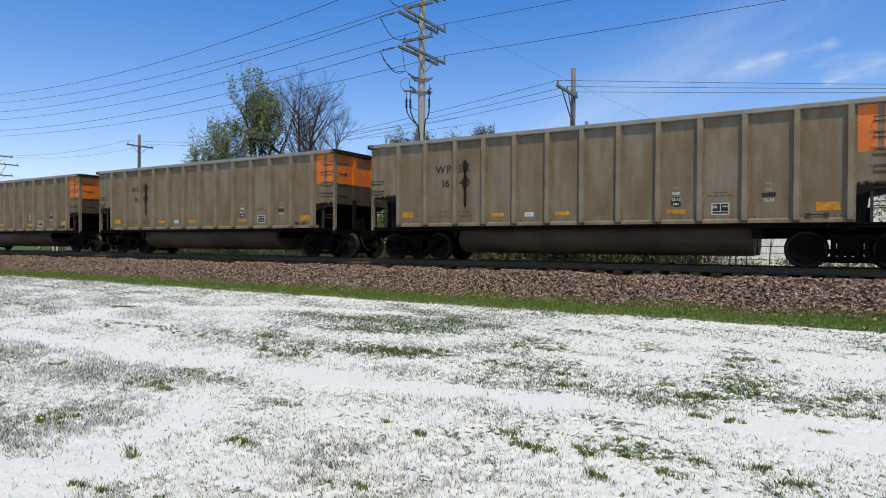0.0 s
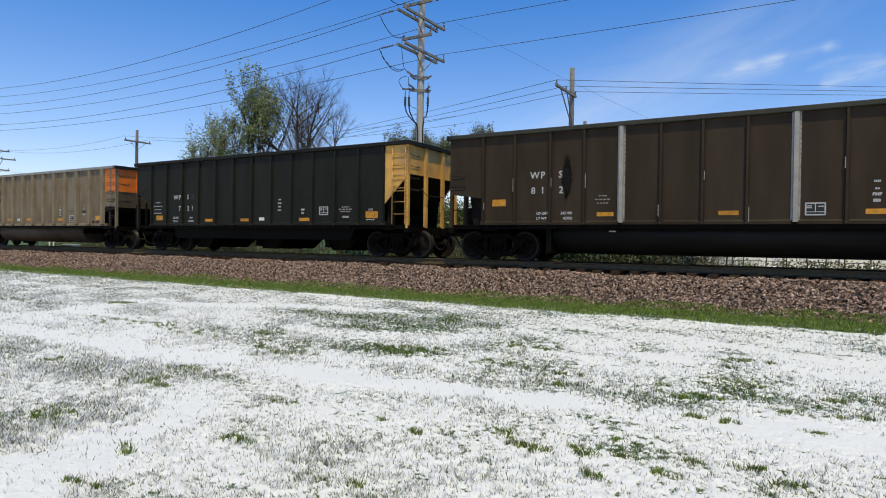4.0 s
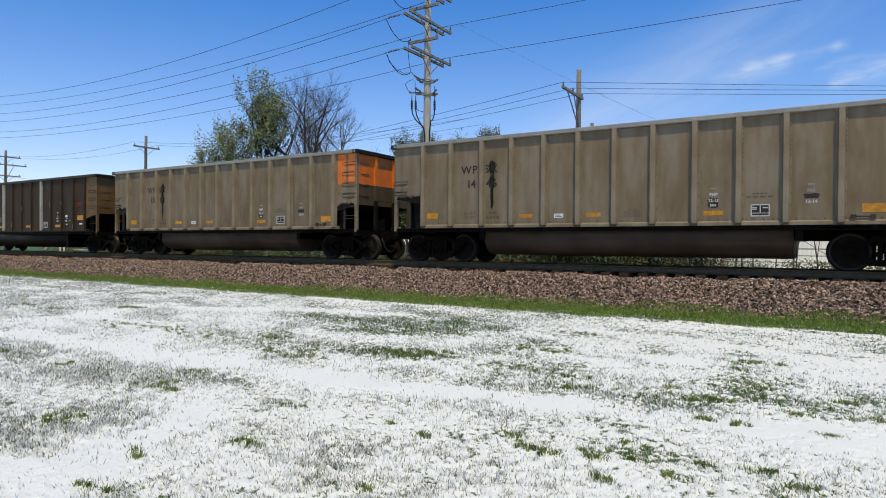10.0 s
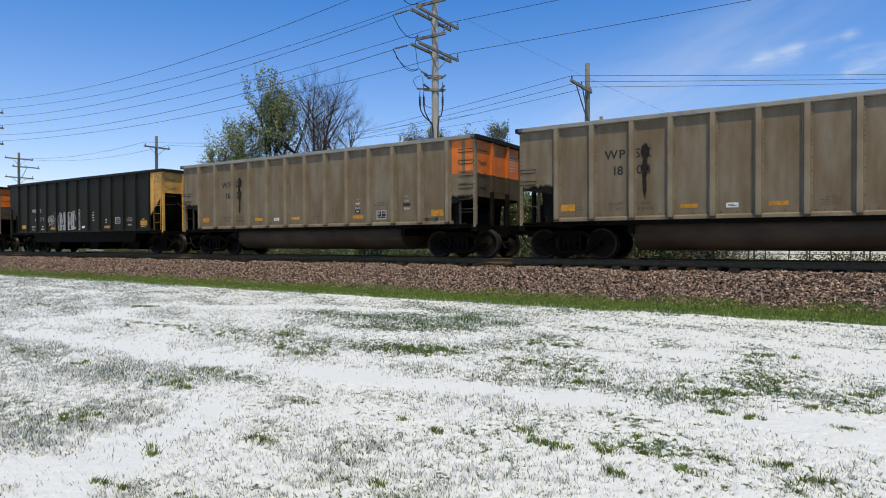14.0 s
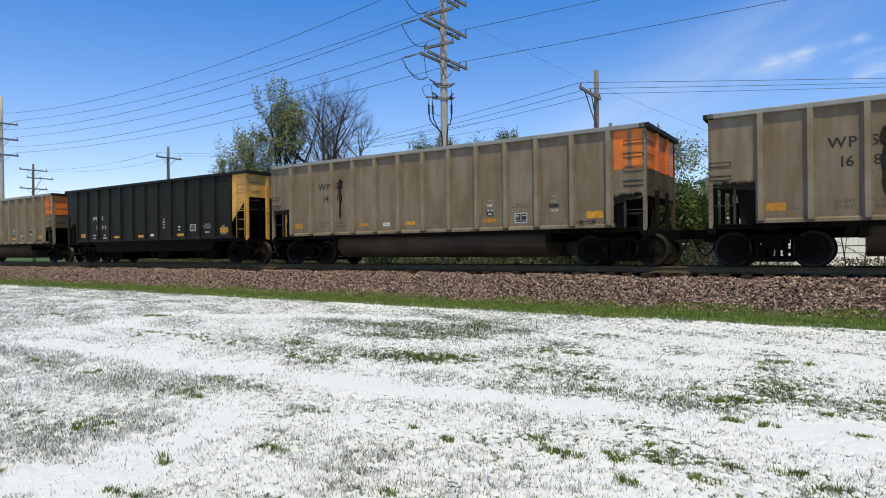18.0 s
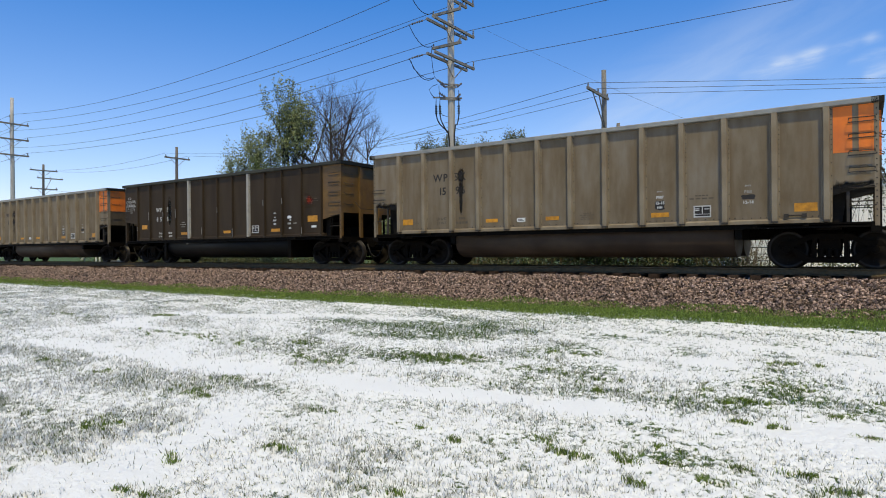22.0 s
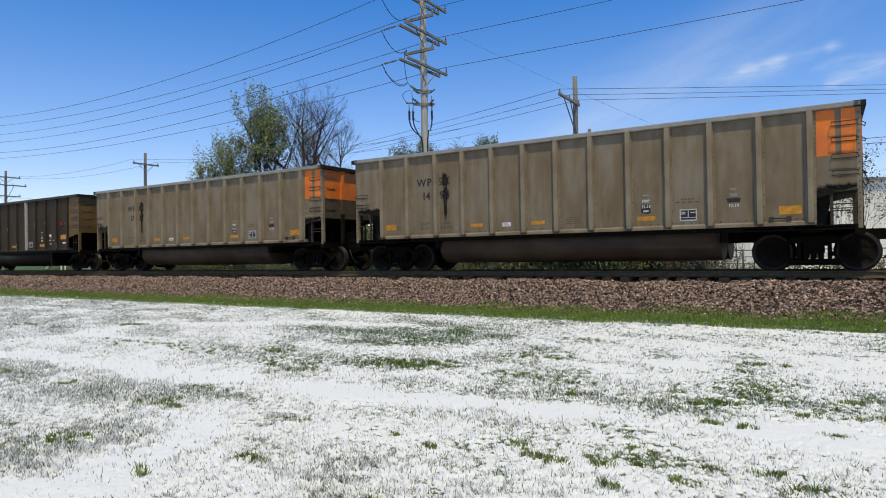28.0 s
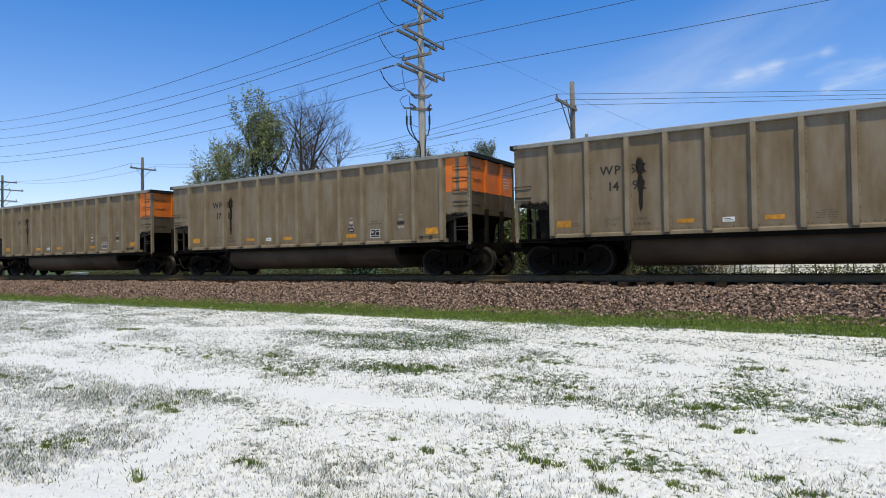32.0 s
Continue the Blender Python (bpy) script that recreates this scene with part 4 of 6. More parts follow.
            part("end_web", bm, M_SLOPE, car)
        bm = bmesh.new()
        box(bm, min(s * (L - 0.14), s * (L + 0.10)), max(s * (L - 0.14), s * (L + 0.10)), -W - 0.10, W + 0.10, TOP - 0.13, TOP - 0.005)
        part("end_chord", bm, M_END_CHORD, car)
        for y in (-W + 0.05, -0.55, 0.55, W - 0.05):
            corner = abs(y) > 1
            bm = bmesh.new()
            if corner:
                box(bm, min(s * (L - 0.09), s * L), max(s * (L - 0.09), s * L), y - 0.055, y + 0.055, SILL - 0.12, TOP - 0.12)
                z = SILL + 0.1
                yy = y - 0.055 if y < 0 else y + 0.055
                while z < TOP - 0.2:
                    box(bm, s * (L - 0.05) - 0.013, s * (L - 0.05) + 0.013, yy - 0.010, yy + 0.010, z - 0.013, z + 0.013, 1)
                    z += 0.14
                # the far post takes the darker colour that holds grime and shade
                part("corner_post", bm, [(M_TAN_RIB if y < 0 else M_GRIME_SHADE) if kind == "tan" else (endpaint if s > 0 else skin), M_GRAB], car)
            else:
                box(bm, min(s * (L - 0.03), s * (L + 0.06)), max(s * (L - 0.03), s * (L + 0.06)), y - 0.07, y + 0.07, 2.12, 2.66)
                box(bm, min(s * (L - 0.03), s * (L + 0.06)), max(s * (L - 0.03), s * (L + 0.06)), y - 0.07, y + 0.07, SILL - 0.1, 2.12, 2)
                box(bm, min(s * (L - 0.03), s * (L + 0.06)), max(s * (L - 0.03), s * (L + 0.06)), y - 0.07, y + 0.07, 2.66, TOP - 0.14, 1)
                low = M_GRIME_SHADE if kind == "tan" else (endpaint if s > 0 else skin)
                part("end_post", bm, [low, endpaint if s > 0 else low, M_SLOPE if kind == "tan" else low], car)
        # platform, end sill, draft gear, coupler, hoses
        bm = bmesh.new()
        box(bm, min(s * (L - 0.16), s * (L + 0.04)), max(s * (L - 0.16), s * (L + 0.04)), -W, W, SILL - 0.26, SILL - 0.06)
        box(bm, min(s * (L - 2.6), s * L), max(s * (L - 2.6), s * L), -W + 0.02, W - 0.02, SILL - 0.10, SILL - 0.07)
        part("end_platform", bm, M_UNDER, car)
        bm = bmesh.new()
        box(bm, min(s * (L - 0.8), s * (L + 0.38)), max(s * (L - 0.8), s * (L + 0.38)), -0.22, 0.22, 0.66, 1.0)
        prism(bm, [(s * (L + 0.3), 0.16), (s * (L + 0.62), 0.20), (s * (L + 0.80), 0.05), (s * (L + 0.80), -0.12), (s * (L + 0.60), -0.22), (s * (L + 0.3), -0.16)], 0.74, 1.0, "z")
        part("coupler", bm, M_UNDER, car)
        bm = bmesh.new()
        bar(bm, [(s * (L + 0.15), -0.35 * s, 0.78)] + [(s * (L + 0.15 + 0.65 * t), -0.35 * s * (1 - t), 0.78 - 0.50 * math.sin(math.pi * min(1, t * 1.2)) ** 0.7) for t in (0.15, 0.3, 0.45, 0.6, 0.75, 0.9, 1.0)], 0.024)
        part("air_hose", bm, M_RUBBER, car)
        # brake gear in the shade of the slope sheet, posts under the end bay
        for y in (-W + 0.06, W - 0.06):
            bm = bmesh.new()
            box(bm, min(s * (L - 0.62), s * (L - 0.56)), max(s * (L - 0.62), s * (L - 0.56)), y - 0.03, y + 0.03, SILL - 0.1, 2.1)
            part("platform_post", bm, M_UNDER if kind != "tan" else M_GRAB, car)
            part("platform_rail", bar(bmesh.new(), [(s * (L - 0.05), y, 1.55), (s * (L - 0.6), y, 1.55)], 0.014), M_UNDER if kind != "tan" else M_GRAB, car)
        bm = bmesh.new()
        if s < 0:
            tube(bm, (-L + 0.75, -0.95, 1.32), (-L + 0.75, -0.35, 1.32), 0.16, seg=12)
            box(bm, -L + 0.45, -L + 0.62, -1.25, -1.02, 1.1, 1.62)
            bar(bm, [(-L + 0.5, -1.3, 1.5), (-L + 0.9, -1.2, 1.3), (-L + 0.9, -1.0, 1.05)], 0.02)
        else:
            box(bm, L - 1.0, L - 0.55, -0.5, 0.2, 1.05, 1.45)
        part("brake_gear", bm, M_UNDER, car)
        # grab irons
        if s > 0:
            zs = (3.42, 3.06, 2.68, 2.30)
            for z in zs:
                bm = bmesh.new()
                grab(bm, L - 0.56, L - 0.08, -W, z)
                part("grab_iron", bm, M_GRAB if not hopper else endpaint, car)
                bm = bmesh.new()
                bar(bm, [(L, -W + 0.14, z), (L + 0.09, -W + 0.14, z - 0.06), (L + 0.09, -W + 0.56, z - 0.06), (L, -W + 0.56, z)], 0.011, 5)
                part("grab_iron", bm, M_GRAB, car)
            for z in (1.85, 1.45):
                bm = bmesh.new()
                bar(bm, [(L - 0.58, -W, z), (L - 0.06, -W, z)], 0.012, 5)
                part("grab_iron", bm, M_GRAB if not hopper else endpaint, car)
            bm = bmesh.new()
            bar(bm, [(L + 0.05, -0.9, 2.35), (L + 0.16, -0.7, 2.1), (L + 0.16, 0.5, 2.1), (L + 0.05, 0.9, 2.4)], 0.014, 5)
            part("end_handrail", bm, M_GRAB, car)
        else:
            for z in (2.62, 2.28):
                bm = bmesh.new()
                grab(bm, -L + 0.04, -L + 0.52, -W, z)
                part("grab_iron", bm, M_GRAB, car)
    # painted end panels
    if kind == "tan":
        for x0, x1 in ((R1 + 0.13, R1 + 0.50), (R1 + 0.62, L - 0.10)):
            bm = bmesh.new()
            box(bm, x0, x1, -W - 0.004, -W, 2.66, TOP - 0.14)
            part("orange_panel", bm, M_ORANGE, car, "orange painted end patch")
        bm = bmesh.new()
        box(bm, L - 0.03, L - 0.022, -W + 0.1, W - 0.1, 2.66, TOP - 0.14)
        part("orange_panel", bm, M_ORANGE, car, "orange painted end patch")
        bm = bmesh.new()
        for k in range(6):
            box(bm, L - 0.022, L - 0.018, 0.75, 1.25 - 0.04 * (k % 3), 3.42 - k * 0.1, 3.45 - k * 0.1)
        tagged(part("stencil", bm, M_WHITE, car), kind="stuff")
    # underside
    if hopper:
        # closed belly, three discharge pockets below it
        part("belly", prism(bmesh.new(), [(-5.0, SILL - 0.05), (-4.75, 0.57), (4.75, 0.57), (5.0, SILL - 0.05)], -1.42, 1.42), M_UNDER, car)
        for x in (-3.47, 0.47, 4.03):
            bm = bmesh.new()
            for y0, y1 in ((-1.15, -0.10), (0.10, 1.15)):
                a = [bm.verts.new(p) for p in ((x - 0.72, y0, 0.60), (x + 0.80, y0, 0.60), (x + 0.80, y1, 0.60), (x - 0.72, y1, 0.60))]
                b = [bm.verts.new(p) for p in ((x - 0.40, y0 * 0.9, 0.20), (x + 0.34, y0 * 0.9, 0.20), (x + 0.34, y1 * 0.9, 0.20), (x - 0.40, y1 * 0.9, 0.20))]
                bm.faces.new(b[::-1])
                bm.faces.new(a)
                for i in range(4):
                    bm.faces.new((a[i], a[(i + 1) % 4], b[(i + 1) % 4], b[i]))
            bmesh.ops.recalc_face_normals(bm, faces=bm.faces)
            part("hopper_pocket", bm, M_UNDER, car)
            bm = bmesh.new()
            box(bm, x - 0.52, x - 0.36, -1.30, -1.10, 0.30, 0.50)
            bar(bm, [(x - 0.60, -1.26, 0.60), (x - 0.34, -1.30, 0.28)], 0.018)
            part("door_latch", bm, M_CAST, car)
    else:
        for y in (-0.72, 0.72):
            bm = bmesh.new()
            prof = [(y - 0.70, SILL - 0.05)] + [(y - 0.70 * math.cos(a), 0.79 - 0.525 * math.sin(a)) for a in [math.pi * i / 14 for i in range(15)]] + [(y + 0.70, SILL - 0.05)]
            prism(bm, prof, -4.00, 4.31, "x")
            for f in bm.faces:
                f.smooth = len(f.verts) == 4
            part("tub", bm, M_TUB if kind == "tan" else M_TUB_DARK, car, "rounded rust-dusted belly tub" if kind == "tan" else "rounded black belly tub")
        for x in (-4.06, 4.42):
            part("tub_bulkhead", box(bmesh.new(), x - 0.08, x + 0.08, -1.5, 1.5, 0.72 if kind == "tan" else 0.27, SILL - 0.05), M_UNDER, car)
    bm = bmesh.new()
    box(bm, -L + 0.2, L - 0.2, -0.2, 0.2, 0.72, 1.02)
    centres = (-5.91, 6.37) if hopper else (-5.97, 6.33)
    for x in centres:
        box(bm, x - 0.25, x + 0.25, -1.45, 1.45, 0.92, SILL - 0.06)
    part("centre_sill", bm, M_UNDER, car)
    for x in centres:
        bogie_parts(car, x)
    # markings on the camera side
    mid = bay_middle(kind)
    y = -W - 0.003
    if kind == "tan":
        for x, z, w, h in ((-5.82, 1.47, 0.46, 0.19), (-2.54, 1.42, 0.42, 0.11), (-0.52, 1.42, 0.42, 0.11), (2.55, 1.40, 0.46, 0.12), (5.88, 1.46, 0.47, 0.20)):
            reflector(car, x, z, w, h)
        bm = bmesh.new()
        box(bm, -1.67, -1.39, -W - 0.006, -W, 1.35, 1.47)
        plate = part("label_plate", bm, M_PLATE, car, "small white riveted plate")
        bm = bmesh.new()
        for k in range(2):
            box(bm, -1.63, -1.43 - k * 0.05, -W - 0.008, -W - 0.006, 1.385 + 0.035 * k, 1.40 + 0.035 * k)
        tagged(part("stencil", bm, M_BLACKINK, plate), kind="stuff")
        # dates of the last repairs, white on painted-out patches
        part("painted_out_stencil", ragged_patch(2.55, 1.66, 0.13, 0.13, 3), M_BLACKINK, car)
        part("painted_out_stencil", ragged_patch(4.66, 1.76, 0.16, 0.06, 5), M_BLACKINK, car)
        lettering("PMP", 0.105, M_WHITE, car, 2.55, y, 1.83, 0.004)
        lettering("12-15", 0.105, M_WHITE, car, 2.55, y - 0.004, 1.68, 0.004)
        bars(car, 2.55, 1.57, 1, M_WHITE, 0.26, 0.055, 0.13)
        bars(car, 2.55, 2.00, 1, M_FAINT_WHITE, 0.28, 0.035, 0.13)
        lettering("P&B", 0.10, M_FAINT_WHITE, car, 4.66, y, 1.86, 0.003)
        lettering("12-14", 0.105, M_WHITE, car, 4.66, y, 1.60, 0.004)
        bars(car, 4.66, 2.02, 1, M_FAINT_WHITE, 0.26, 0.04, 0.13)
        bars(car, -5.45, 1.46, 2, M_FAINT, 0.28, 0.02, 0.06)
        bars(car, 0.55, 1.52, 4, M_FAINT, 0.46, 0.016, 0.055)
        bars(car, 3.60, 1.84, 2, M_FAINT, 0.62, 0.03, 0.075)
        lettering("LD LMT", 0.12, M_FAINT, car, -4.42, y, 1.50, 0.0)
        lettering("LT WT", 0.12, M_FAINT, car, -4.42, y, 1.36, 0.0)
        bars(car, -3.62, 1.50, 2, M_FAINT, 0.46, 0.07, 0.14)
        stencil_frame(car, 3.60, 1.45, M_WHITE)
        # bolts along the foot of the side sheet, with rust and dirt round them
        bm = bmesh.new()
        rs = random.Random(7)
        for k in range(13):
            for f in (0.12, 0.32, 0.55, 0.78, 0.92):
                x = mid(k) + (f - 0.5) * 0.86
                if R0 < x < R1:
                    r = rs.uniform(0.006, 0.016)
                    box(bm, x - r, x + r, -W - 0.006, -W, 1.238 - r, 1.238 + r)
        tagged(part("sill_bolts", bm, M_GRAB, car), kind="stuff")
        bm = bmesh.new()
        bar(bm, [(5.48, -W - 0.03, 1.27), (5.86, -W - 0.03, 1.27)], 0.014, 5)
        box(bm, 5.43, 5.53, -W - 0.05, -W, 1.22, 1.31)
        box(bm, 5.80, 5.90, -W - 0.05, -W, 1.22, 1.31)
        part("cable_guide", bm, M_GRAB, car)
    else:
        low, high = (1.30, 1.42) if hopper else (1.37, 1.74)
        third, fourth = (6, 9) if hopper else (7, 10)
        for k, dx, z, w, h in ((1, 0.0, high, 0.44, 0.20), (4, 0.08, low, 0.46, 0.11), (third, 0.1, low, 0.46, 0.11), (fourth, 0.1, low, 0.50, 0.12), (12, 0.04, high + 0.02, 0.52, 0.23)):
            reflector(car, mid(k) + dx, z, w, h)
        if hopper:
            for x in (L - 0.60, L - 0.09):
                part("ladder_stile", bar(bmesh.new(), [(x, -W - 0.05, SILL), (x, -W - 0.05, TOP - 0.2)], 0.018, 6), endpaint, car)
        else:
            part("faded_mark", box(bmesh.new(), -0.32, 0.32, -0.003, 0.0, -0.32, 0.32), M_REDMARK, car, "faded red round mark", at=pose(mid(12) - 0.12, -W - 0.004, 2.46))
            bars(car, mid(12) + 0.2, 2.50, 2, M_FAINT, 0.3, 0.02, 0.08)
        if hopper:
            bars(car, mid(8) - 0.1, 2.02, 4, M_WHITE, 0.20, 0.05, 0.13)
            lettering("PMP", 0.10, M_WHITE, car, mid(9) + 0.02, y, 1.62, 0.004)
            bars(car, mid(9) + 0.02, 1.50, 1, M_WHITE, 0.24, 0.06, 0.13)
            stencil_frame(car, mid(10) - 0.02, 1.60, M_WHITE)
            bars(car, mid(11) - 0.05, 1.70, 3, M_FAINT_WHITE, 0.62, 0.04, 0.08)
            part("bolted_plate", box(bmesh.new(), mid(11) - 0.17, mid(11) + 0.10, -W - 0.03, -W, 1.34, 1.41), M_SILVER, car, "small grey bolted plate")
            bars(car, mid(12) + 0.0, 1.58, 1, M_FAINT_WHITE, 0.36, 0.07, 0.13)
            bars(car, mid(12) + 0.0, 1.26, 1, M_WHITE, 0.66, 0.03, 0.13)
            part("label_plate", box(bmesh.new(), mid(7) - 0.14, mid(7) + 0.14, -W - 0.006, -W, 1.27, 1.39), M_PLATE, car, "small white riveted plate")
        else:
            bars(car, mid(10) + 0.06, 2.02, 1, M_WHITE, 0.24, 0.05, 0.13)
            bars(car, mid(10) + 0.06, 1.86, 1, M_WHITE, 0.16, 0.04, 0.13)
            lettering("PMP", 0.10, M_WHITE, car, mid(10) + 0.06, y, 1.72, 0.004)
            bars(car, mid(10) + 0.06, 1.58, 1, M_WHITE, 0.26, 0.07, 0.13)
            part("paint_spots", ragged_patch(mid(11) - 0.16, 1.86, 0.12, 0.06, 9), M_PLATE, car, "two dabs of white paint")
            bars(car, mid(11) - 0.10, 1.72, 1, M_WHITE, 0.18, 0.05, 0.13)
            lettering("P&B", 0.10, M_WHITE, car, mid(11) - 0.17, y, 1.58, 0.004)
            bars(car, mid(11) + 0.16, 1.60, 1, M_FAINT_WHITE, 0.34, 0.04, 0.13)
            bars(car, mid(11) - 0.12, 1.40, 1, M_WHITE, 0.26, 0.07, 0.13)
            bars(car, mid(4) + 0.02, 1.86, 3, M_FAINT_WHITE, 0.44, 0.03, 0.10)
            stencil_frame(car, mid(9) - 0.10, 1.44, M_WHITE)
            part("label_plate", box(bmesh.new(), mid(12) - 0.02, mid(12) + 0.24, -W - 0.006, -W, 1.42, 1.50), M_PLATE, car, "small white riveted plate")
            # bare scuffs where the ribs have been bumped
            bm = bmesh.new()
            for k, (z0, z1) in enumerate(((1.55, 1.75), (2.05, 2.45), (2.15, 2.4), (2.1, 2.5), (1.3, 1.6), (2.2, 2.42), (1.15, 1.5), (2.35, 2.6), (2.4, 2.62), (1.2, 1.45))):
                x = ribs[k + (k > 3) + (k > 6)] + (0.05, -0.04, 0.048)[k % 3]
                box(bm, x - 0.010, x + 0.010, -W - 0.0885, -W - 0.084, z0, z1)
            tagged(part("scuffs", bm, M_FAINT_WHITE, car, "pale scuffs on the rib faces"), kind="stuff")
            bars(car, mid(4) + 0.3, 0.88, 1, M_FAINT_WHITE, 0.34, 0.04, 0.13)
        ox = 0.0 if hopper else 0.24
        lettering("LD LMT", 0.105, M_WHITE, car, mid(2) + 0.07 + ox, y, 1.38, 0.003)
        lettering("LT WT", 0.105, M_WHITE, car, mid(2) + 0.05 + ox, y, 1.23, 0.003)
        if hopper:
            bars(car, mid(3) + 0.02, 1.38, 2, M_WHITE, 0.36, 0.06, 0.14)
        else:
            lettering("242100", 0.11, M_WHITE, car, mid(3) - 0.02, y, 1.38, 0.003)
            lettering("43900", 0.11, M_WHITE, car, mid(3) + 0.02, y, 1.23, 0.003)
    return car


def mark_car(car, kind, number, smudge=True):
    """Reporting mark, number and the dark smear of an old lubricant streak."""
    mid = bay_middle(kind)
    y = -HALF_W - 0.003
    ink = M_BLACKINK if kind == "tan" else M_WHITE
    z1, z2 = {"tan": (2.76, 2.32), "brown": (2.42, 1.98), "black": (2.18, 1.71)}[kind]
    size = 0.34
    small, bold = (0.275, 0.004) if kind == "brown" else (0.285, 0.002)
    cut = {"tan": 2, "brown": 2, "black": 1}[kind]
    if kind == "tan":
        lettering("WP", size, ink, car, -4.455, y, z1, 0.006, 0.9)
        lettering("SX", size, ink, car, -3.695, y, z1, 0.006, 0.6)
        lettering(number[:cut], size, ink, car, -4.355, y, z2, 0.006, 1.0)
        lettering(number[cut:], size, ink, car, -3.685, y, z2, 0.006, 1.0)
    else:
        lettering("WP", small, ink, car, mid(2) + 0.15, y, z1, bold, 1.12)
        lettering("S", small, ink, car, mid(3) - 0.20, y, z1, bold)
        lettering("X", small, M_WHITE if kind == "brown" else M_GHOST, car, mid(3) + (0.02 if kind == "brown" else 0.13), y, z1, bold)
        for k, ch in enumerate(number[:cut]):
            lettering(ch, small, ink, car, mid(2) + 0.31 - 0.29 * (cut - 1 - k), y, z2, bold)
        for k, ch in enumerate(number[cut:]):
            lettering(ch, small, ink, car, mid(3) - 0.18 + 0.27 * k, y, z2, bold)
    if number == "721":
        bars(car, mid(1) - 0.1, 2.06, 4, M_WHITE, 0.62, 0.028, 0.15)
    if smudge:
        cx, cz, rx, rz = {"tan": (mid(3) - 0.17, z1 - 0.33, 0.22, 0.85), "brown": (mid(3) - 0.02, z1 - 0.04, 0.26, 0.86)}[kind]
        bm = bmesh.new()
        box(bm, -rx, rx, -0.003, 0.0, -rz, rz)
        part("grease_smear", bm, M_SMEAR if kind == "tan" else M_SMEAR_BROWN, car, "black grease smear over the number", at=pose(cx, -HALF_W - 0.0055, cz))


def smear_material(name, colour, blobs, strength):
    """A soft-edged grease stain: round blobs (x, z, half width, half height) run into one another, broken up by noise."""
    m = bpy.data.materials.new(name)
    m.use_nodes = True
    n, l = m.node_tree.nodes, m.node_tree.links
    p = n["Principled BSDF"]
    p.inputs["Base Color"].default_value = (*colour, 1)
    p.inputs["Roughness"].default_value = 0.6
    p.inputs["Specular IOR Level"].default_value = 0.12

    def calc(op, a, b):
        k = n.new("ShaderNodeMath")
        k.operation = op
        for i, v in enumerate((a, b)):
            if isinstance(v, (int, float)):
                k.inputs[i].default_value = v
            else:
                l.new(v, k.inputs[i])
        return k.outputs[0]
    obj = n.new("ShaderNodeTexCoord").outputs["Object"]
    seed = n.new("ShaderNodeObjectInfo").outputs["Random"]
    sep = n.new("ShaderNodeSeparateXYZ")
    l.new(obj, sep.inputs[0])
    com = n.new("ShaderNodeCombineXYZ")
    l.new(sep.outputs["X"], com.inputs[0])
    l.new(calc('MULTIPLY', seed, 37.0), com.inputs[1])
    l.new(calc('MULTIPLY', sep.outputs["Z"], 0.45), com.inputs[2])
    no = n.new("ShaderNodeTexNoise")
    no.inputs["Scale"].default_value = 8.0
    no.inputs["Detail"].default_value = 4.0
    l.new(com.outputs[0], no.inputs["Vector"])
    best = None
    for bx, bz, rx, rz in blobs:
        dx = calc('DIVIDE', calc('SUBTRACT', sep.outputs["X"], bx), rx)
        dz = calc('DIVIDE', calc('SUBTRACT', sep.outputs["Z"], bz), rz)
        d = calc('SQRT', calc('ADD', calc('MULTIPLY', dx, dx), calc('MULTIPLY', dz, dz)), 0.0)
        best = d if best is None else calc('MINIMUM', best, d)
    best = calc('ADD', best, calc('MULTIPLY', calc('SUBTRACT', no.outputs["Fac"], 0.5), 0.9))
    r = n.new("ShaderNodeMapRange")
    r.interpolation_type = 'SMOOTHSTEP'
    for key, v in (("From Min", 0.45), ("From Max", 1.05), ("To Min", strength), ("To Max", 0.0)):
        r.inputs[key].default_value = v
    l.new(best, r.inputs["Value"])
    l.new(r.outputs["Result"], p.inputs["Alpha"])
    return m


M_END_CHORD = plain("grimy_dark_end_chord", (0.014, 0.0145, 0.011), 0.7, 0.1, scale=3.0, spec=0.15)
M_PLATE = plain("white_enamel_plate", (0.62, 0.61, 0.58), 0.4)
M_FAINT_WHITE = plain("worn_white_stencil_paint", (0.26, 0.24, 0.205), 0.7)
M_CHORD_DARK = plain("dull_green_grey_chord", (0.045, 0.044, 0.033), 0.6, 0.1, scale=3.0, spec=0.15)
M_REDMARK = smear_material("faded_red_paint", (0.17, 0.024, 0.010), ((0.0, 0.0, 0.20, 0.17),), 0.85)
M_SMEAR_BROWN = smear_material("dark_smear_on_brown", (0.010, 0.008, 0.006), ((0.0, 0.0, 0.16, 0.70),), 0.9)
M_SOOT = smear_material("black_coal_soot", (0.010, 0.008, 0.006), ((-0.1, -0.06, 0.80, 0.27), (0.3, -0.02, 0.35, 0.24)), 0.95)
M_GHOST = plain("nearly_worn_off_paint", (0.05, 0.05, 0.048), 0.6, spec=0.1)
M_SMEAR = smear_material("black_grease_smear", (0.022, 0.018, 0.014), ((0.0, 0.47, 0.125, 0.26), (0.0, 0.02, 0.10, 0.36), (0.0, -0.38, 0.065, 0.44)), 0.92)

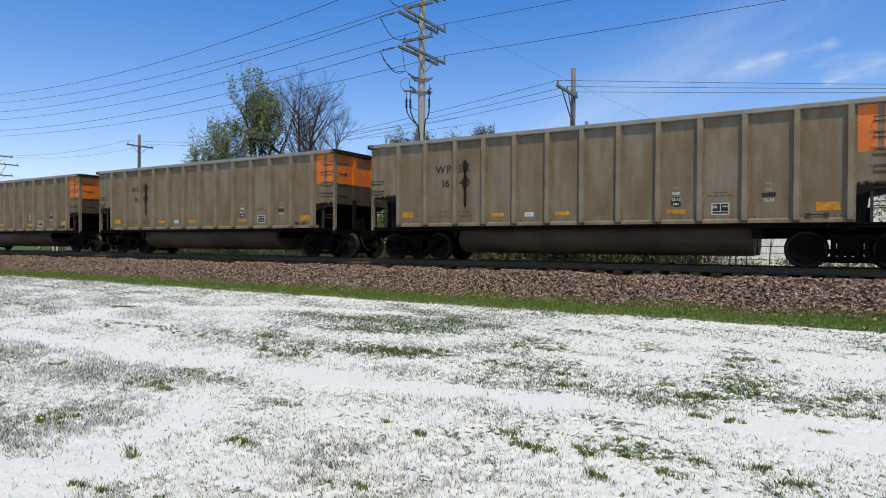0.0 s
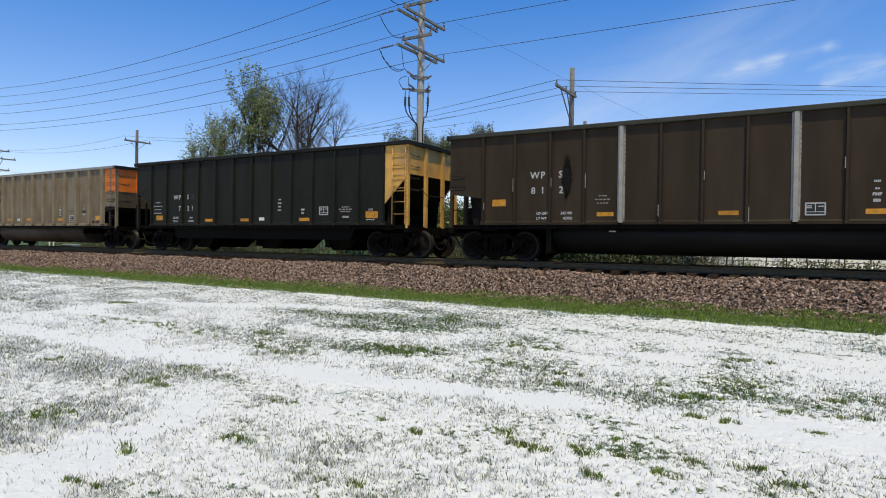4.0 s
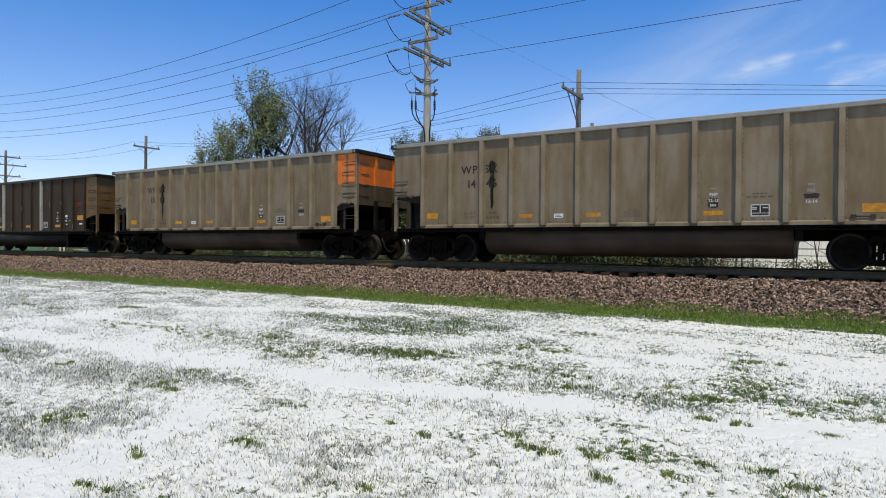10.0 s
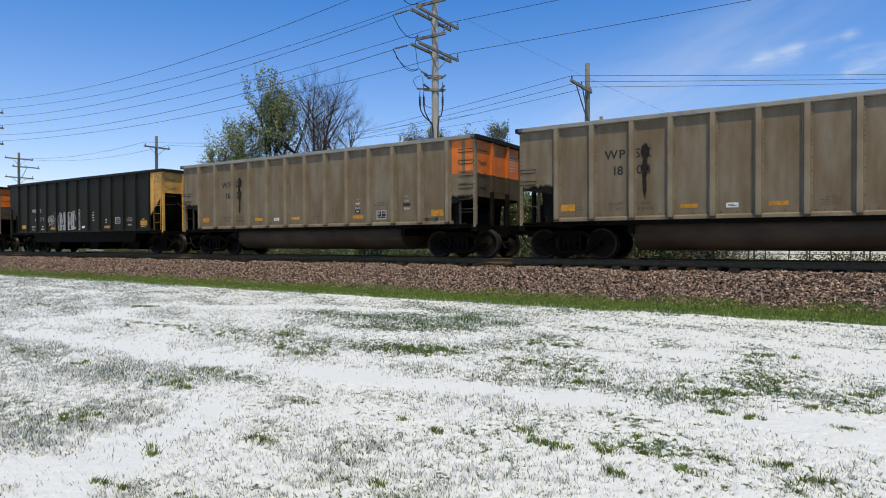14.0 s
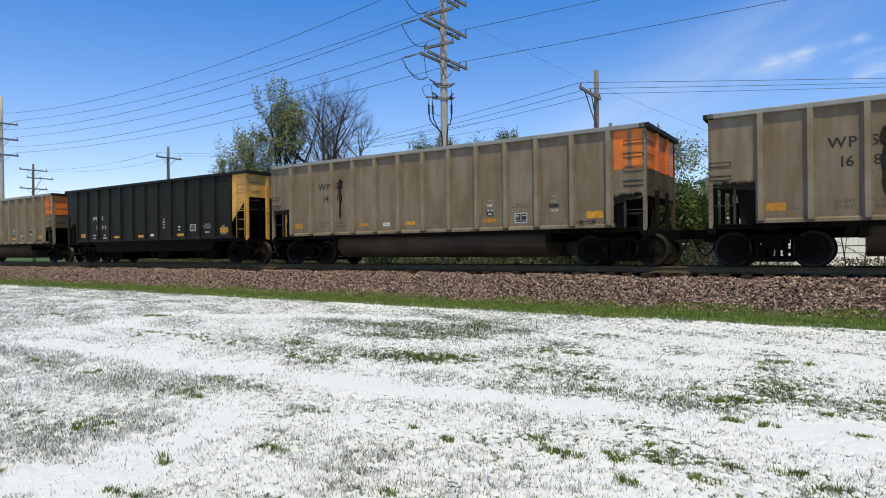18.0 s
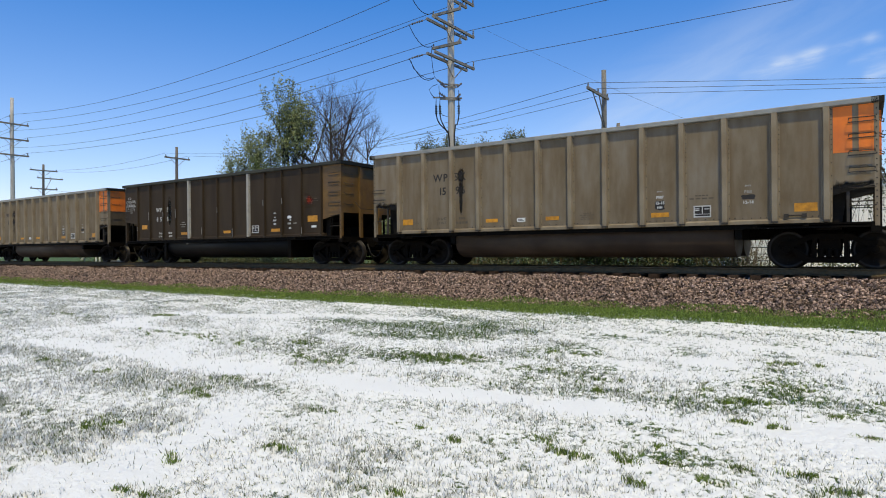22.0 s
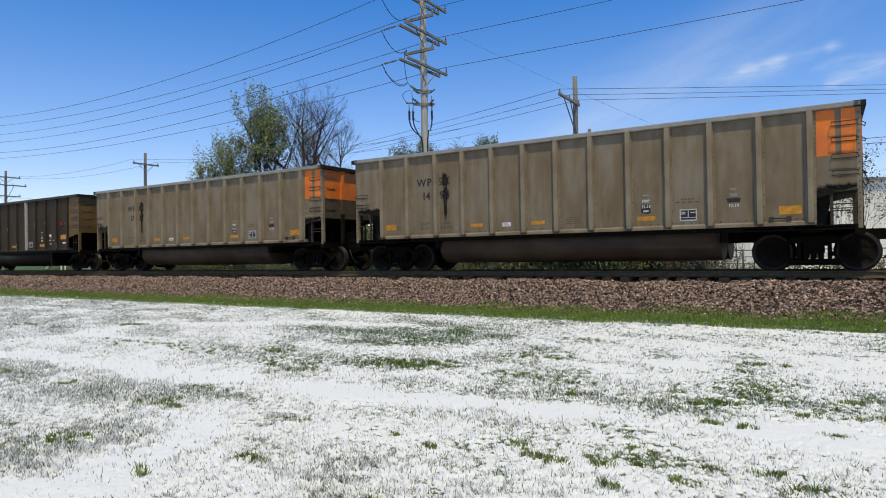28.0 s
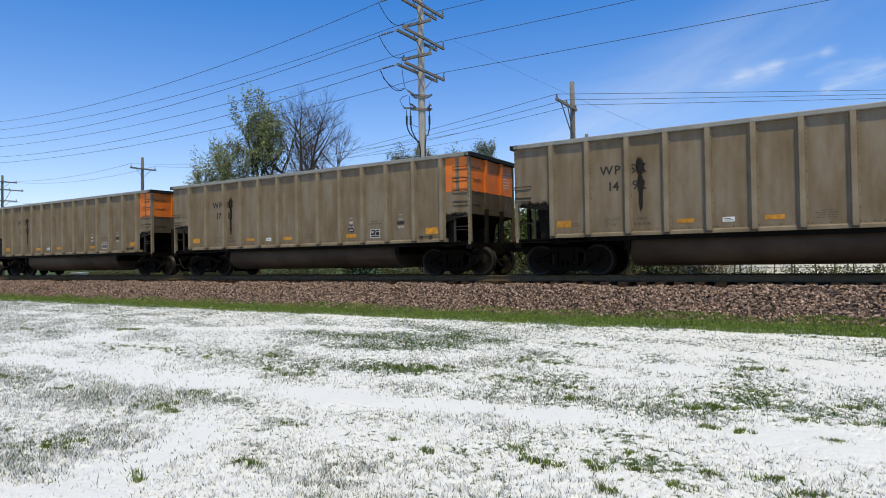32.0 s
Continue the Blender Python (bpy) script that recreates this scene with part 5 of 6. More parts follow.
# cars in running order from the head of what is seen: kind and the number that can be read
TRAIN = ("tan:1638", "tan:1640", "tan:1697", "tan:1520", "brown:812", "black:721", "tan:1504", "tan:1515", "tan:1511", "tan:1446", "tan:1563", "brown:818", "tan:1804", "tan:1652", "black:671", "tan:1680",
         "tan:1410", "black:708", "tan:1440", "tan:1596", "brown:850", "tan:1609", "tan:1575", "tan:1453", "tan:1494", "tan:1727", "brown:801", "tan:1492", "tan:1712", "tan:1588", "tan:1655")
LABELS = {"tan": "dusty tan ribbed coal gondola with orange end panels", "brown": "weathered brown coal gondola with two pale ribs and ochre end", "black": "black ribbed coal hopper car with a yellow end"}
HEAD_X, PITCH = 3.064 + HALF_L, 16.188


# the slack in the couplers sets every car a little ahead of or behind the even pitch
SLACK = (0.037, 0.108, 0.079, -0.011, -0.005, -0.008, -0.025, -0.085, -0.087, -0.041, -0.074, -0.009, -0.105, -0.019, 0.029, 0.133,
         0.171, 0.273, 0.261, -0.075, -0.048, -0.089, -0.074, -0.067, -0.071, -0.024, -0.04, -0.097, -0.026, -0.007, -0.002)


def train_shift(t):
    """Metres that the train has rolled since the start."""
    return 0.009 + 12.9111 * t + 0.012886 * t * t


def car_start(n):
    return HEAD_X - PITCH * n + SLACK[n]


CARS = []


def build_train():
    first = {}
    for n, entry in enumerate(TRAIN):
        kind, number = entry.split(":")
        at = pose(car_start(n), TRACK_Y, RAIL_Z)
        if kind not in first:
            first[kind] = (build_car(kind), n)
            first[kind][0].matrix_basis = at
            tagged(first[kind][0], LABELS[kind], "coal car", "cars of the coal train")
            CARS.append((first[kind][0], n, kind, number))
        else:
            CARS.append((copy_thing(first[kind][0], at), n, kind, number))
    for car, n, kind, number in CARS:
        mark_car(car, kind, number, kind != "black")


build_train()

# ---- beyond the line: poles, wires, trees, shrubs, shed, fence ----
M_POLE = material("silvered_pole_wood", [(0.3, (0.30, 0.275, 0.235)), (0.7, (0.50, 0.475, 0.43))], rough=0.85, scale=3, stretch=(6, 6, 0.4), bump=0.3)
M_POLE_DARK = material("brown_pole_wood", [(0.3, (0.10, 0.085, 0.07)), (0.7, (0.20, 0.175, 0.15))], rough=0.85, scale=3, stretch=(6, 6, 0.4), bump=0.3)
M_ARM = material("weathered_crossarm", [(0.3, (0.12, 0.11, 0.095)), (0.7, (0.24, 0.225, 0.20))], rough=0.85, scale=4, stretch=(4, 0.6, 4))
M_WIRE = plain("dull_line_wire", (0.075, 0.08, 0.09), 0.5, 0.4)
M_PORCELAIN = plain("grey_porcelain", (0.13, 0.13, 0.14), 0.3)
M_BARK = material("grey_brown_bark", [(0.3, (0.055, 0.045, 0.038)), (0.7, (0.13, 0.11, 0.092))], rough=0.9, scale=6, stretch=(3, 3, 0.6), bump=0.5)
M_BARK_DARK = material("ivy_dark_bark", [(0.3, (0.030, 0.030, 0.020)), (0.7, (0.070, 0.065, 0.045))], rough=0.9, scale=6, bump=0.5)
M_BARK_BARE = material("reddish_bare_twig", [(0.3, (0.050, 0.036, 0.030)), (0.7, (0.10, 0.075, 0.063))], rough=0.9, scale=6, bump=0.3, spec=0.1)
M_LEAF = material("young_spring_leaf", [(0.3, (0.15, 0.175, 0.065)), (0.7, (0.29, 0.315, 0.13))], rough=0.6, scale=1.5, coords="World", island=0.3)
M_LEAF_FAR = material("olive_far_leaf", [(0.3, (0.085, 0.095, 0.045)), (0.7, (0.19, 0.20, 0.095))], rough=0.6, scale=1.5, coords="World", island=0.3)
M_LEAF_BUSH = material("yellow_green_shrub_leaf", [(0.3, (0.050, 0.076, 0.014)), (0.7, (0.130, 0.165, 0.036))], rough=0.6, scale=1.2, coords="World", island=0.5)
M_BRUSH = material("dull_olive_brush", [(0.3, (0.045, 0.052, 0.018)), (0.7, (0.125, 0.125, 0.055))], rough=0.7, scale=0.8, coords="World", island=0.55)
M_LEAF_DARK = material("dark_shrub_leaf", [(0.3, (0.055, 0.062, 0.035)), (0.7, (0.15, 0.16, 0.085))], rough=0.6, scale=1.5, coords="World", island=0.5)
M_LEAF_IVY = material("olive_young_leaf", [(0.3, (0.11, 0.135, 0.035)), (0.7, (0.24, 0.265, 0.085))], rough=0.6, scale=1.5, coords="World", island=0.35)
M_SHED = material("off_white_siding", [(0.3, (0.60, 0.57, 0.50)), (0.7, (0.70, 0.665, 0.59))], rough=0.55, scale=1.2, stretch=(1, 1, 0.3), random_amount=0.04)
M_ROOF = plain("grey_metal_roof", (0.20, 0.21, 0.22), 0.5, 0.3)
M_FENCE = plain("galvanised_fence_tube", (0.12, 0.12, 0.12), 0.5, 0.4)
M_PALE = plain("pale_plastic_guard", (0.55, 0.53, 0.42), 0.5)
M_CABINET = plain("white_painted_metal", (0.62, 0.63, 0.62), 0.5)
M_CONCRETE = plain("pale_concrete", (0.42, 0.41, 0.38), 0.85, scale=4)


def wire(name, p, q, sag, label, group, r=0.0145, cat="wire"):
    """A wire hung between two points."""
    p, q = Vector(p), Vector(q)
    bm = bmesh.new()
    n = 22
    pts = [p.lerp(q, i / n) - Vector((0, 0, sag * 4 * (i / n) * (1 - i / n))) for i in range(n + 1)]
    bar(bm, pts, r, 4)
    return tagged(mesh_object(name, bm, M_WIRE), label, cat, group)


def insulator(parent, p, h=0.16, r=0.05):
    bm = bmesh.new()
    for k in range(3):
        tube(bm, (p[0], p[1], p[2] + k * h / 3), (p[0], p[1], p[2] + (k + 0.8) * h / 3), r * (1.0 - 0.15 * k), r * (0.7 - 0.1 * k), 8)
    return part("insulator", bm, M_PORCELAIN, parent)


def string_insulator(parent, p, q):
    """A dead-end string of discs between two points."""
    p, q = Vector(p), Vector(q)
    bm = bmesh.new()
    tube(bm, p, q, 0.018, seg=5)
    for k in range(5):
        a = p.lerp(q, 0.25 + 0.13 * k)
        b = p.lerp(q, 0.25 + 0.13 * k + 0.06)
        tube(bm, a, b, 0.055, 0.04, 8)
    return part("dead_end_insulator", bm, M_PORCELAIN, parent)


def pole_shaft(h, r0, r1):
    n = 7
    return bar(bmesh.new(), [(0.02 * math.sin(k * 1.3), 0.02 * math.cos(k * 1.7), -0.5 + (h + 0.5) * k / n) for k in range(n + 1)], r0, 12, [r0 + (r1 - r0) * k / n for k in range(n + 1)])


def arm_part(parent, p, q, w=0.10, h=0.12, name="crossarm", mat=None):
    """A timber arm between two points in the pole's space."""
    p, q = Vector(p), Vector(q)
    d = (q - p).normalized()
    s = d.cross(Vector((0, 0, 1))).normalized() * (w / 2)
    u = Vector((0, 0, h / 2))
    bm = bmesh.new()
    a = [bm.verts.new(p + s * i + u * j) for i, j in ((-1, -1), (1, -1), (1, 1), (-1, 1))]
    b = [bm.verts.new(q + s * i + u * j) for i, j in ((-1, -1), (1, -1), (1, 1), (-1, 1))]
    bm.faces.new(a[::-1])
    bm.faces.new(b)
    for i in range(4):
        bm.faces.new((a[i], a[(i + 1) % 4], b[(i + 1) % 4], b[i]))
    bmesh.ops.recalc_face_normals(bm, faces=bm.faces)
    return part(name, bm, mat or M_ARM, parent)


def brace(parent, p, q, r=0.02):
    return part("brace", tube(bmesh.new(), p, q, r, seg=6), M_ARM, parent)


MAIN_X, MAIN_Y = -17.0, 26.0
LEVELS = (10.95, 12.60, 14.25)
FAR_LEVELS = {10.95: 10.84, 12.60: 12.33, 14.25: 13.78}   # arms of the next pole


def build_main_pole():
    """Tall silver-grey pole where the line dead-ends on double arms, with buck arms between and cable risers below."""
    pole = new("utility_pole")
    pole.location = (MAIN_X, MAIN_Y, 0.25)
    tagged(pole, "tall weathered grey wooden pole with double crossarms and cable risers", "utility pole", "poles of the power lines")
    part("shaft", pole_shaft(16.6, 0.215, 0.15), M_POLE, pole)
    for z in LEVELS:
        z -= 0.25
        for dx in (-0.22, 0.22):
            arm_part(pole, (dx, -1.75, z), (dx, 1.85, z))
        for s in (-1, 1):
            brace(pole, (0.2, s * 0.95, z - 0.06), (0.16, s * 0.06, z - 0.85), 0.025)
        for dx in (-0.22, 0.22):
            insulator(pole, (dx, 1.80, z + 0.06), 0.36, 0.055)
        string_insulator(pole, (-0.25, -1.70, z), (-1.35, -1.72, z - 0.06))
        insulator(pole, (0.0, -0.6, z + 0.06))
        zb = z - 0.80 + 1.55
        if zb < 15.5:
            arm_part(pole, (-0.95, -0.24, zb), (0.75, -0.24, zb), 0.10, 0.13, "buck_arm")
            insulator(pole, (-0.88, -0.24, zb + 0.06), 0.18)
            insulator(pole, (0.68, -0.24, zb + 0.06), 0.18)
        bm = bmesh.new()
        pts = []
        p, q = Vector((-1.3, -1.72, z - 0.08)), Vector((-0.88, -0.24, zb - 1.5))
        for i in range(9):
            t = i / 8
            pts.append(p.lerp(q, t) - Vector((0, 0, 0.75 * 4 * t * (1 - t) * 0.6)))
        bar(bm, pts, 0.018, 5)
        part("jumper", bm, M_RUBBER, pole)
    # switch gear and cable terminations, all in the plane square to the line of sight from the lawn
    at = lambda d, z, o=0.0: (0.835 * d - 0.55 * o, 0.55 * d + 0.835 * o, z)
    for z, d0, d1 in ((9.50, -0.55, 0.40), (9.38, -0.40, 0.25), (8.84, -0.92, 0.52), (8.76, -0.55, 0.45)):
        arm_part(pole, at(d0, z + 0.03, -0.16), at(d1, z - 0.03, -0.16), 0.07, 0.07, "bracket", M_ARM)
    for d, z, tilt in ((-0.50, 9.62, 0.20), (-0.34, 9.42, 0.16), (0.36, 9.44, -0.16), (-0.42, 8.98, 0.20), (0.34, 8.92, -0.12)):
        bm = bmesh.new()
        p, q = Vector(at(d - tilt, z + 0.10, -0.22)), Vector(at(d + tilt * 0.6, z - 0.10, -0.22))
        tube(bm, p, q, 0.035, seg=7)
        for k in range(3):
            tube(bm, p.lerp(q, 0.15 + 0.28 * k), p.lerp(q, 0.27 + 0.28 * k), 0.07, 0.05, 8)
        part("fused_cutout", bm, M_PORCELAIN, pole)
    bm = bmesh.new()
    for z in (9.45, 8.80):
        bar(bm, [at(0.19 * math.cos(a * 0.6283), z, 0.19 * math.sin(a * 0.6283)) for a in range(11)], 0.03, 5)
    part("band", bm, M_SILVER, pole)
    for d, top, joinz in ((-0.76, 8.80, 7.28), (-0.57, 8.80, 7.20), (0.36, 9.20, 7.45)):
        bm = bmesh.new()
        s = -1 if d < 0 else 1
        bar(bm, [at(d, top, -0.2), at(d * 1.02, 8.3, -0.2), at(d, 7.98, -0.2), at(d * 0.93, 7.75, -0.18), at(d * 0.74, 7.5, -0.17), at(d * 0.5, joinz + 0.05, -0.16), at(s * 0.17, joinz - 0.12, -0.14), at(s * 0.12, joinz - 0.5, -0.18), at(s * 0.12, 0.3, -0.21)], 0.030, 6,
            [0.012, 0.03, 0.03, 0.03, 0.03, 0.03, 0.03, 0.03, 0.03])
        for k in range(4):
            tube(bm, at(d, 8.04 + k * 0.115, -0.2), at(d, 8.10 + k * 0.115, -0.2), 0.07, 0.05, 8)
        part("cable_riser", bm, M_RUBBER, pole)
    for pts in ((at(-0.95, 11.5), at(-0.98, 11.0), at(-0.92, 10.4), at(-0.84, 9.95), at(-0.70, 9.72, -0.2), at(-0.52, 9.60, -0.2)),
                (at(-2.0, 10.75), at(-1.9, 10.4), at(-1.55, 10.05), at(-1.2, 9.85), at(-0.84, 9.86, -0.1)),
                (at(-0.70, 9.50, -0.2), at(-0.95, 9.42, -0.2), at(-1.10, 9.25, -0.2), at(-1.0, 9.02, -0.2), at(-0.80, 8.80, -0.2)),
                (at(-0.62, 9.45, -0.2), at(-0.60, 9.1, -0.2), at(-0.57, 8.80, -0.2)),
                (at(-0.57, 8.15, -0.2), at(-0.45, 7.98, -0.2), at(-0.2, 7.9, -0.2))):
        part("jumper", bar(bmesh.new(), pts, 0.014, 5), M_RUBBER, pole)


def build_far_pole():
    pole = new("utility_pole")
    pole.location = (-66.6, 25.9, 0.25)
    tagged(pole, "tall pale wooden pole with three bare crossarms", "utility pole", "poles of the power lines")
    part("shaft", pole_shaft(16.0, 0.22, 0.14), M_POLE, pole)
    for z in FAR_LEVELS.values():
        z -= 0.25
        arm_part(pole, (0.16, -1.7, z), (0.16, 1.35, z), 0.11, 0.14)
        part("ridge_pin", tube(bmesh.new(), (0.0, -0.17, z - 0.1), (0.0, -0.17, z + 0.72), 0.022, seg=6), M_ARM, pole)
        for s in (-1, 1):
            brace(pole, (0.16, s * 0.7, z - 0.06), (0.14, s * 0.05, z - 0.7))
            insulator(pole, (0.16, 1.25, z + 0.07) if s > 0 else (0.0, -0.17, z + 0.62), 0.24, 0.06)


def build_small_poles():
    for x, y, h, arms, label in ((-10.6, 30.0, 10.1, ((8.95, -2.55, 0.25), (6.0, -1.2, 1.2)), "grey wooden pole with a one-sided alley arm"),
                                 (-50.0, 32.2, 10.5, ((9.75, -1.2, 1.2),), "brown wooden pole with one crossarm"),
                                 (-76.0, 32.6, 11.2, ((10.75, -1.4, 1.4), (9.9, -0.7, 2.0), (8.7, -1.4, 1.4)), "dark wooden pole with three crossarms and equipment")):
        pole = new("utility_pole")
        pole.location = (x, y, 0.25)
        tagged(pole, label, "utility pole", "poles of the power lines")
        part("shaft", pole_shaft(h, 0.17, 0.115), M_ARM if x > -20 else M_POLE_DARK, pole)
        for z, a, b in arms:
            z -= 0.25
            arm_part(pole, (0.13, a, z), (0.13, b, z), 0.10, 0.12)
            for yy in (a + 0.1, (a + b) / 2, b - 0.1):
                insulator(pole, (0.13, yy, z + 0.06), 0.2, 0.055)
            if abs(a + b) > 1:
                for yy in (a + 0.55, a + 1.45):
                    brace(pole, (0.16, yy, z - 0.05), (0.12, -0.06, z - 1.75), 0.032)
            else:
                for s in (-1, 1):
                    brace(pole, (0.14, s * 0.7, z - 0.05), (0.12, s * 0.05, z - 0.65))


def build_post():
    post = new("utility_pole")
    post.location = (-13.2, 40.0, 0.2)
    tagged(post, "slim dark wooden pole standing behind the shed", "utility pole", "poles of the power lines")
    part("shaft", pole_shaft(9.45, 0.15, 0.11), M_POLE_DARK, post)


build_post()


# height on the next pole and sag of the near and the far wire of each arm
HANGS = {10.95: ((11.53, 1.02), (11.16, 0.84)), 12.60: ((13.15, 1.13), (12.64, 0.91)), 14.25: ((14.68, 1.28), (14.20, 1.08))}


def build_wires():
    g = "wires of the tall pole line"
    for z in LEVELS:
        for y0, y1, x1 in ((25.9, 24.28, MAIN_X - 1.3), (27.15, 27.8, MAIN_X)):
            far_z, sag = HANGS[z][0 if y1 < 26 else 1]
            wire("overhead_wire", (-66.5, y0, far_z), (x1, y1, z + (0.40 if y1 > 26 else -0.08)), sag, "thin dark overhead power wire", g)
            wire("overhead_wire", (-130, y0 + 0.5, far_z - 0.3), (-66.5, y0, far_z), 0.8, "thin dark overhead power wire", g)
        wire("overhead_wire", (MAIN_X, 27.8, z + 0.40), (40, 27.8, z + 0.75), 0.35, "thin dark overhead power wire", g)
    g = "wires of the lower pole line"
    for dy, z in ((-2.4, 9.2), (-1.1, 9.2), (0.15, 9.2)):
        wire("overhead_wire", (-10.5, 30 + dy, z), (30, 54 + 0.2 * dy, 9.6), 0.15, "thin dark overhead service wire", g, 0.012)
        wire("overhead_wire", (-62, 45.5 + 0.2 * dy, 10.6), (-10.5, 30 + dy, z), 0.5, "thin dark overhead service wire", g, 0.012)
    for y, z in ((-1.1, 10.1), (1.1, 10.1)):
        wire("overhead_wire", (-76, 32.6 + y, z + 0.7), (-50, 32.2 + y, z), 0.6, "thin dark overhead service wire", g, 0.012)
        wire("overhead_wire", (-50, 32.2 + y, z), (-20, 36 + y, z - 0.4), 0.7, "thin dark overhead service wire", g, 0.012)
    wire("overhead_wire", (-76, 33.2, 8.6), (-45, 35, 7.2), 0.5, "thin dark overhead service wire", g, 0.013)
    for z in (7.55, 7.85):
        wire("overhead_wire", (-14, 41, z), (34, 44, z), 0.25, "pair of dark cables behind the shrubs", g, 0.022)
    wire("overhead_wire", (-14, 24.0, 11.4), (-2.0, 33, 5.2), 0.25, "thin dark overhead service wire", g, 0.005)


build_main_pole()
build_far_pole()
build_small_poles()
build_wires()


def grow(rs, bm, tips, p, d, length, r, level, spread, droop=0.0, seg=6, limbs=None):
    """Grow one limb and its side branches; leaf places go into tips."""
    n = 4 if level < 2 else 3
    q = p.copy()
    dirn = d.copy()
    joints = [(q.copy(), r)]
    for k in range(n):
        dirn = (dirn + Vector((rs.uniform(-1, 1), rs.uniform(-1, 1), rs.uniform(-0.6, 1) - droop)) * 0.16).normalized()
        q = q + dirn * (length / n)
        joints.append((q.copy(), r * (1 - 0.62 * (k + 1) / n)))
    bar(bm, [j[0] for j in joints], r, max(3, seg), [j[1] for j in joints], caps=False)
    if limbs is not None and level > 1:
        limbs += [joints[k][0].lerp(joints[k + 1][0], f) for k in range(n) for f in (0.0, 0.33, 0.66)]
    if level <= 0:
        tips += [j[0] for j in joints[1:]]
        return
    kids = rs.randint(3, 5) if level > 1 else rs.randint(3, 5)
    for k in range(kids):
        t = rs.uniform(0.60 if level > 3 else 0.35, 1.0)
        i = min(n - 1, int(t * n))
        at = joints[i][0].lerp(joints[i + 1][0], t * n - i)
        az = rs.uniform(0, 6.283)
        side = Vector((math.cos(az), math.sin(az), rs.uniform(-0.15, 0.5) - droop)).normalized()
        nd = (dirn * (1 - spread) + side * spread).normalized()
        grow(rs, bm, tips, at, nd, length * rs.uniform(0.5, 0.72), joints[i][1] * 0.62, level - 1, spread, droop, seg - 1, limbs)
    grow(rs, bm, tips, joints[-1][0], dirn, length * 0.55, joints[-1][1], level - 1, spread, droop, seg - 1, limbs)


def leaf_mesh(name, pts, per, size, jitter, mat, seed):
    """Small folded leaves scattered round the twig ends, joined in one crown."""
    rs = np.random.RandomState(seed)
    P = np.repeat(np.array([tuple(p) for p in pts]), per, 0)
    n = len(P)
    P = P + rs.randn(n, 3) * jitter
    u = rs.randn(n, 3)
    u /= np.linalg.norm(u, axis=1)[:, None]
    w = np.cross(u, rs.randn(n, 3))
    w /= np.linalg.norm(w, axis=1)[:, None]
    s = size * (0.6 + 0.8 * rs.rand(n))[:, None]
    v = np.stack([P, P + u * s * 0.5 + w * s * 0.32, P + u * s, P + u * s * 0.5 - w * s * 0.32], 1).reshape(-1, 3)
    o = np.arange(n) * 4
    f = np.concatenate([np.stack([o, o + 1, o + 2], -1), np.stack([o, o + 2, o + 3], -1)])
    return raw_mesh(name, v, f, [mat], 3)


def tree(x, y, h, r, seed, bark, leaf, per, label, levels=3, spread=0.5, leaf_size=0.13, jitter=0.22, first=0.36, lean=(0, 0), name="tree", stems=1, cat="tree", z=0.22, thin=1.0, droop=0.0, ivy=0, fork=0.35):
    rs = random.Random(seed)
    bm = bmesh.new()
    tips, limbs = [], []
    for s in range(stems):
        a = 6.283 * s / stems + rs.random()
        d = Vector((lean[0] + (fork * math.cos(a) if stems > 1 else 0), lean[1] + (fork * math.sin(a) if stems > 1 else 0), 1)).normalized()
        grow(rs, bm, tips, Vector((0, 0, -0.15)), d, h * first * rs.uniform(0.85, 1.1), r, levels, spread, droop, limbs=limbs)
    # fit the grown height to the true one
    top = max(t.z for t in tips)
    k = h / top
    for v in bm.verts:
        v.co.z *= k
        v.co.x *= thin
        v.co.y *= thin
    tips = [Vector((t.x * thin, t.y * thin, t.z * k)) for t in tips]
    ob = new(name)
    ob.location = (x, y, z)
    tagged(ob, label, cat, "trees and shrubs beyond the line")
    part("trunk", bm, bark, ob, smooth=True)
    if leaf and per:
        me = leaf_mesh("crown", tips, per, leaf_size, jitter, leaf, seed)
        shared("crown", me, ob)
    if ivy:
        pts = [Vector((p.x * thin, p.y * thin, p.z * k)) for p in limbs]
        shared("ivy", leaf_mesh("ivy", pts, ivy, 0.15, 0.32, M_LEAF_IVY, seed + 1), ob, label="yellow-green leaves along trunk and limbs")
    return ob


# the group of trees over the train
tree(-37.5, 34, 14.7, 0.30, 12, M_BARK_DARK, M_LEAF, 2, "tall narrow tree with ivy-dark trunk and young olive leaves", 4, 0.50, 0.15, 0.11, 0.30, thin=0.72, droop=-0.05, ivy=2)
tree(-40.3, 34.3, 11.6, 0.17, 27, M_BARK_DARK, M_LEAF, 1, "slender tree with dark trunk and sparse young leaves", 4, 0.5, 0.15, 0.10, 0.30, thin=0.75, droop=-0.1)
tree(-42.6, 34.5, 12.4, 0.16, 5, M_BARK_DARK, M_LEAF, 1, "slender two-stemmed tree with sparse pale spring leaves", 4, 0.55, 0.15, 0.10, 0.32, stems=2, thin=0.80, droop=-0.1, fork=0.15)
tree(-44.0, 33.6, 9.8, 0.15, 31, M_BARK, M_LEAF, 1, "slender tree with sparse pale spring leaves", 4, 0.55, 0.15, 0.11, 0.32, lean=(-0.04, 0), thin=0.72, droop=-0.15)
tree(-39.4, 33, 8.6, 0.08, 38, M_BARK, M_LEAF_BUSH, 7, "low yellow-green leafing tree", 3, 0.5, 0.14, 0.18, 0.36, thin=0.8)
tree(-36.4, 33, 8.2, 0.08, 39, M_BARK, M_LEAF_BUSH, 6, "low yellow-green leafing tree", 3, 0.5, 0.14, 0.18, 0.36, thin=0.7)
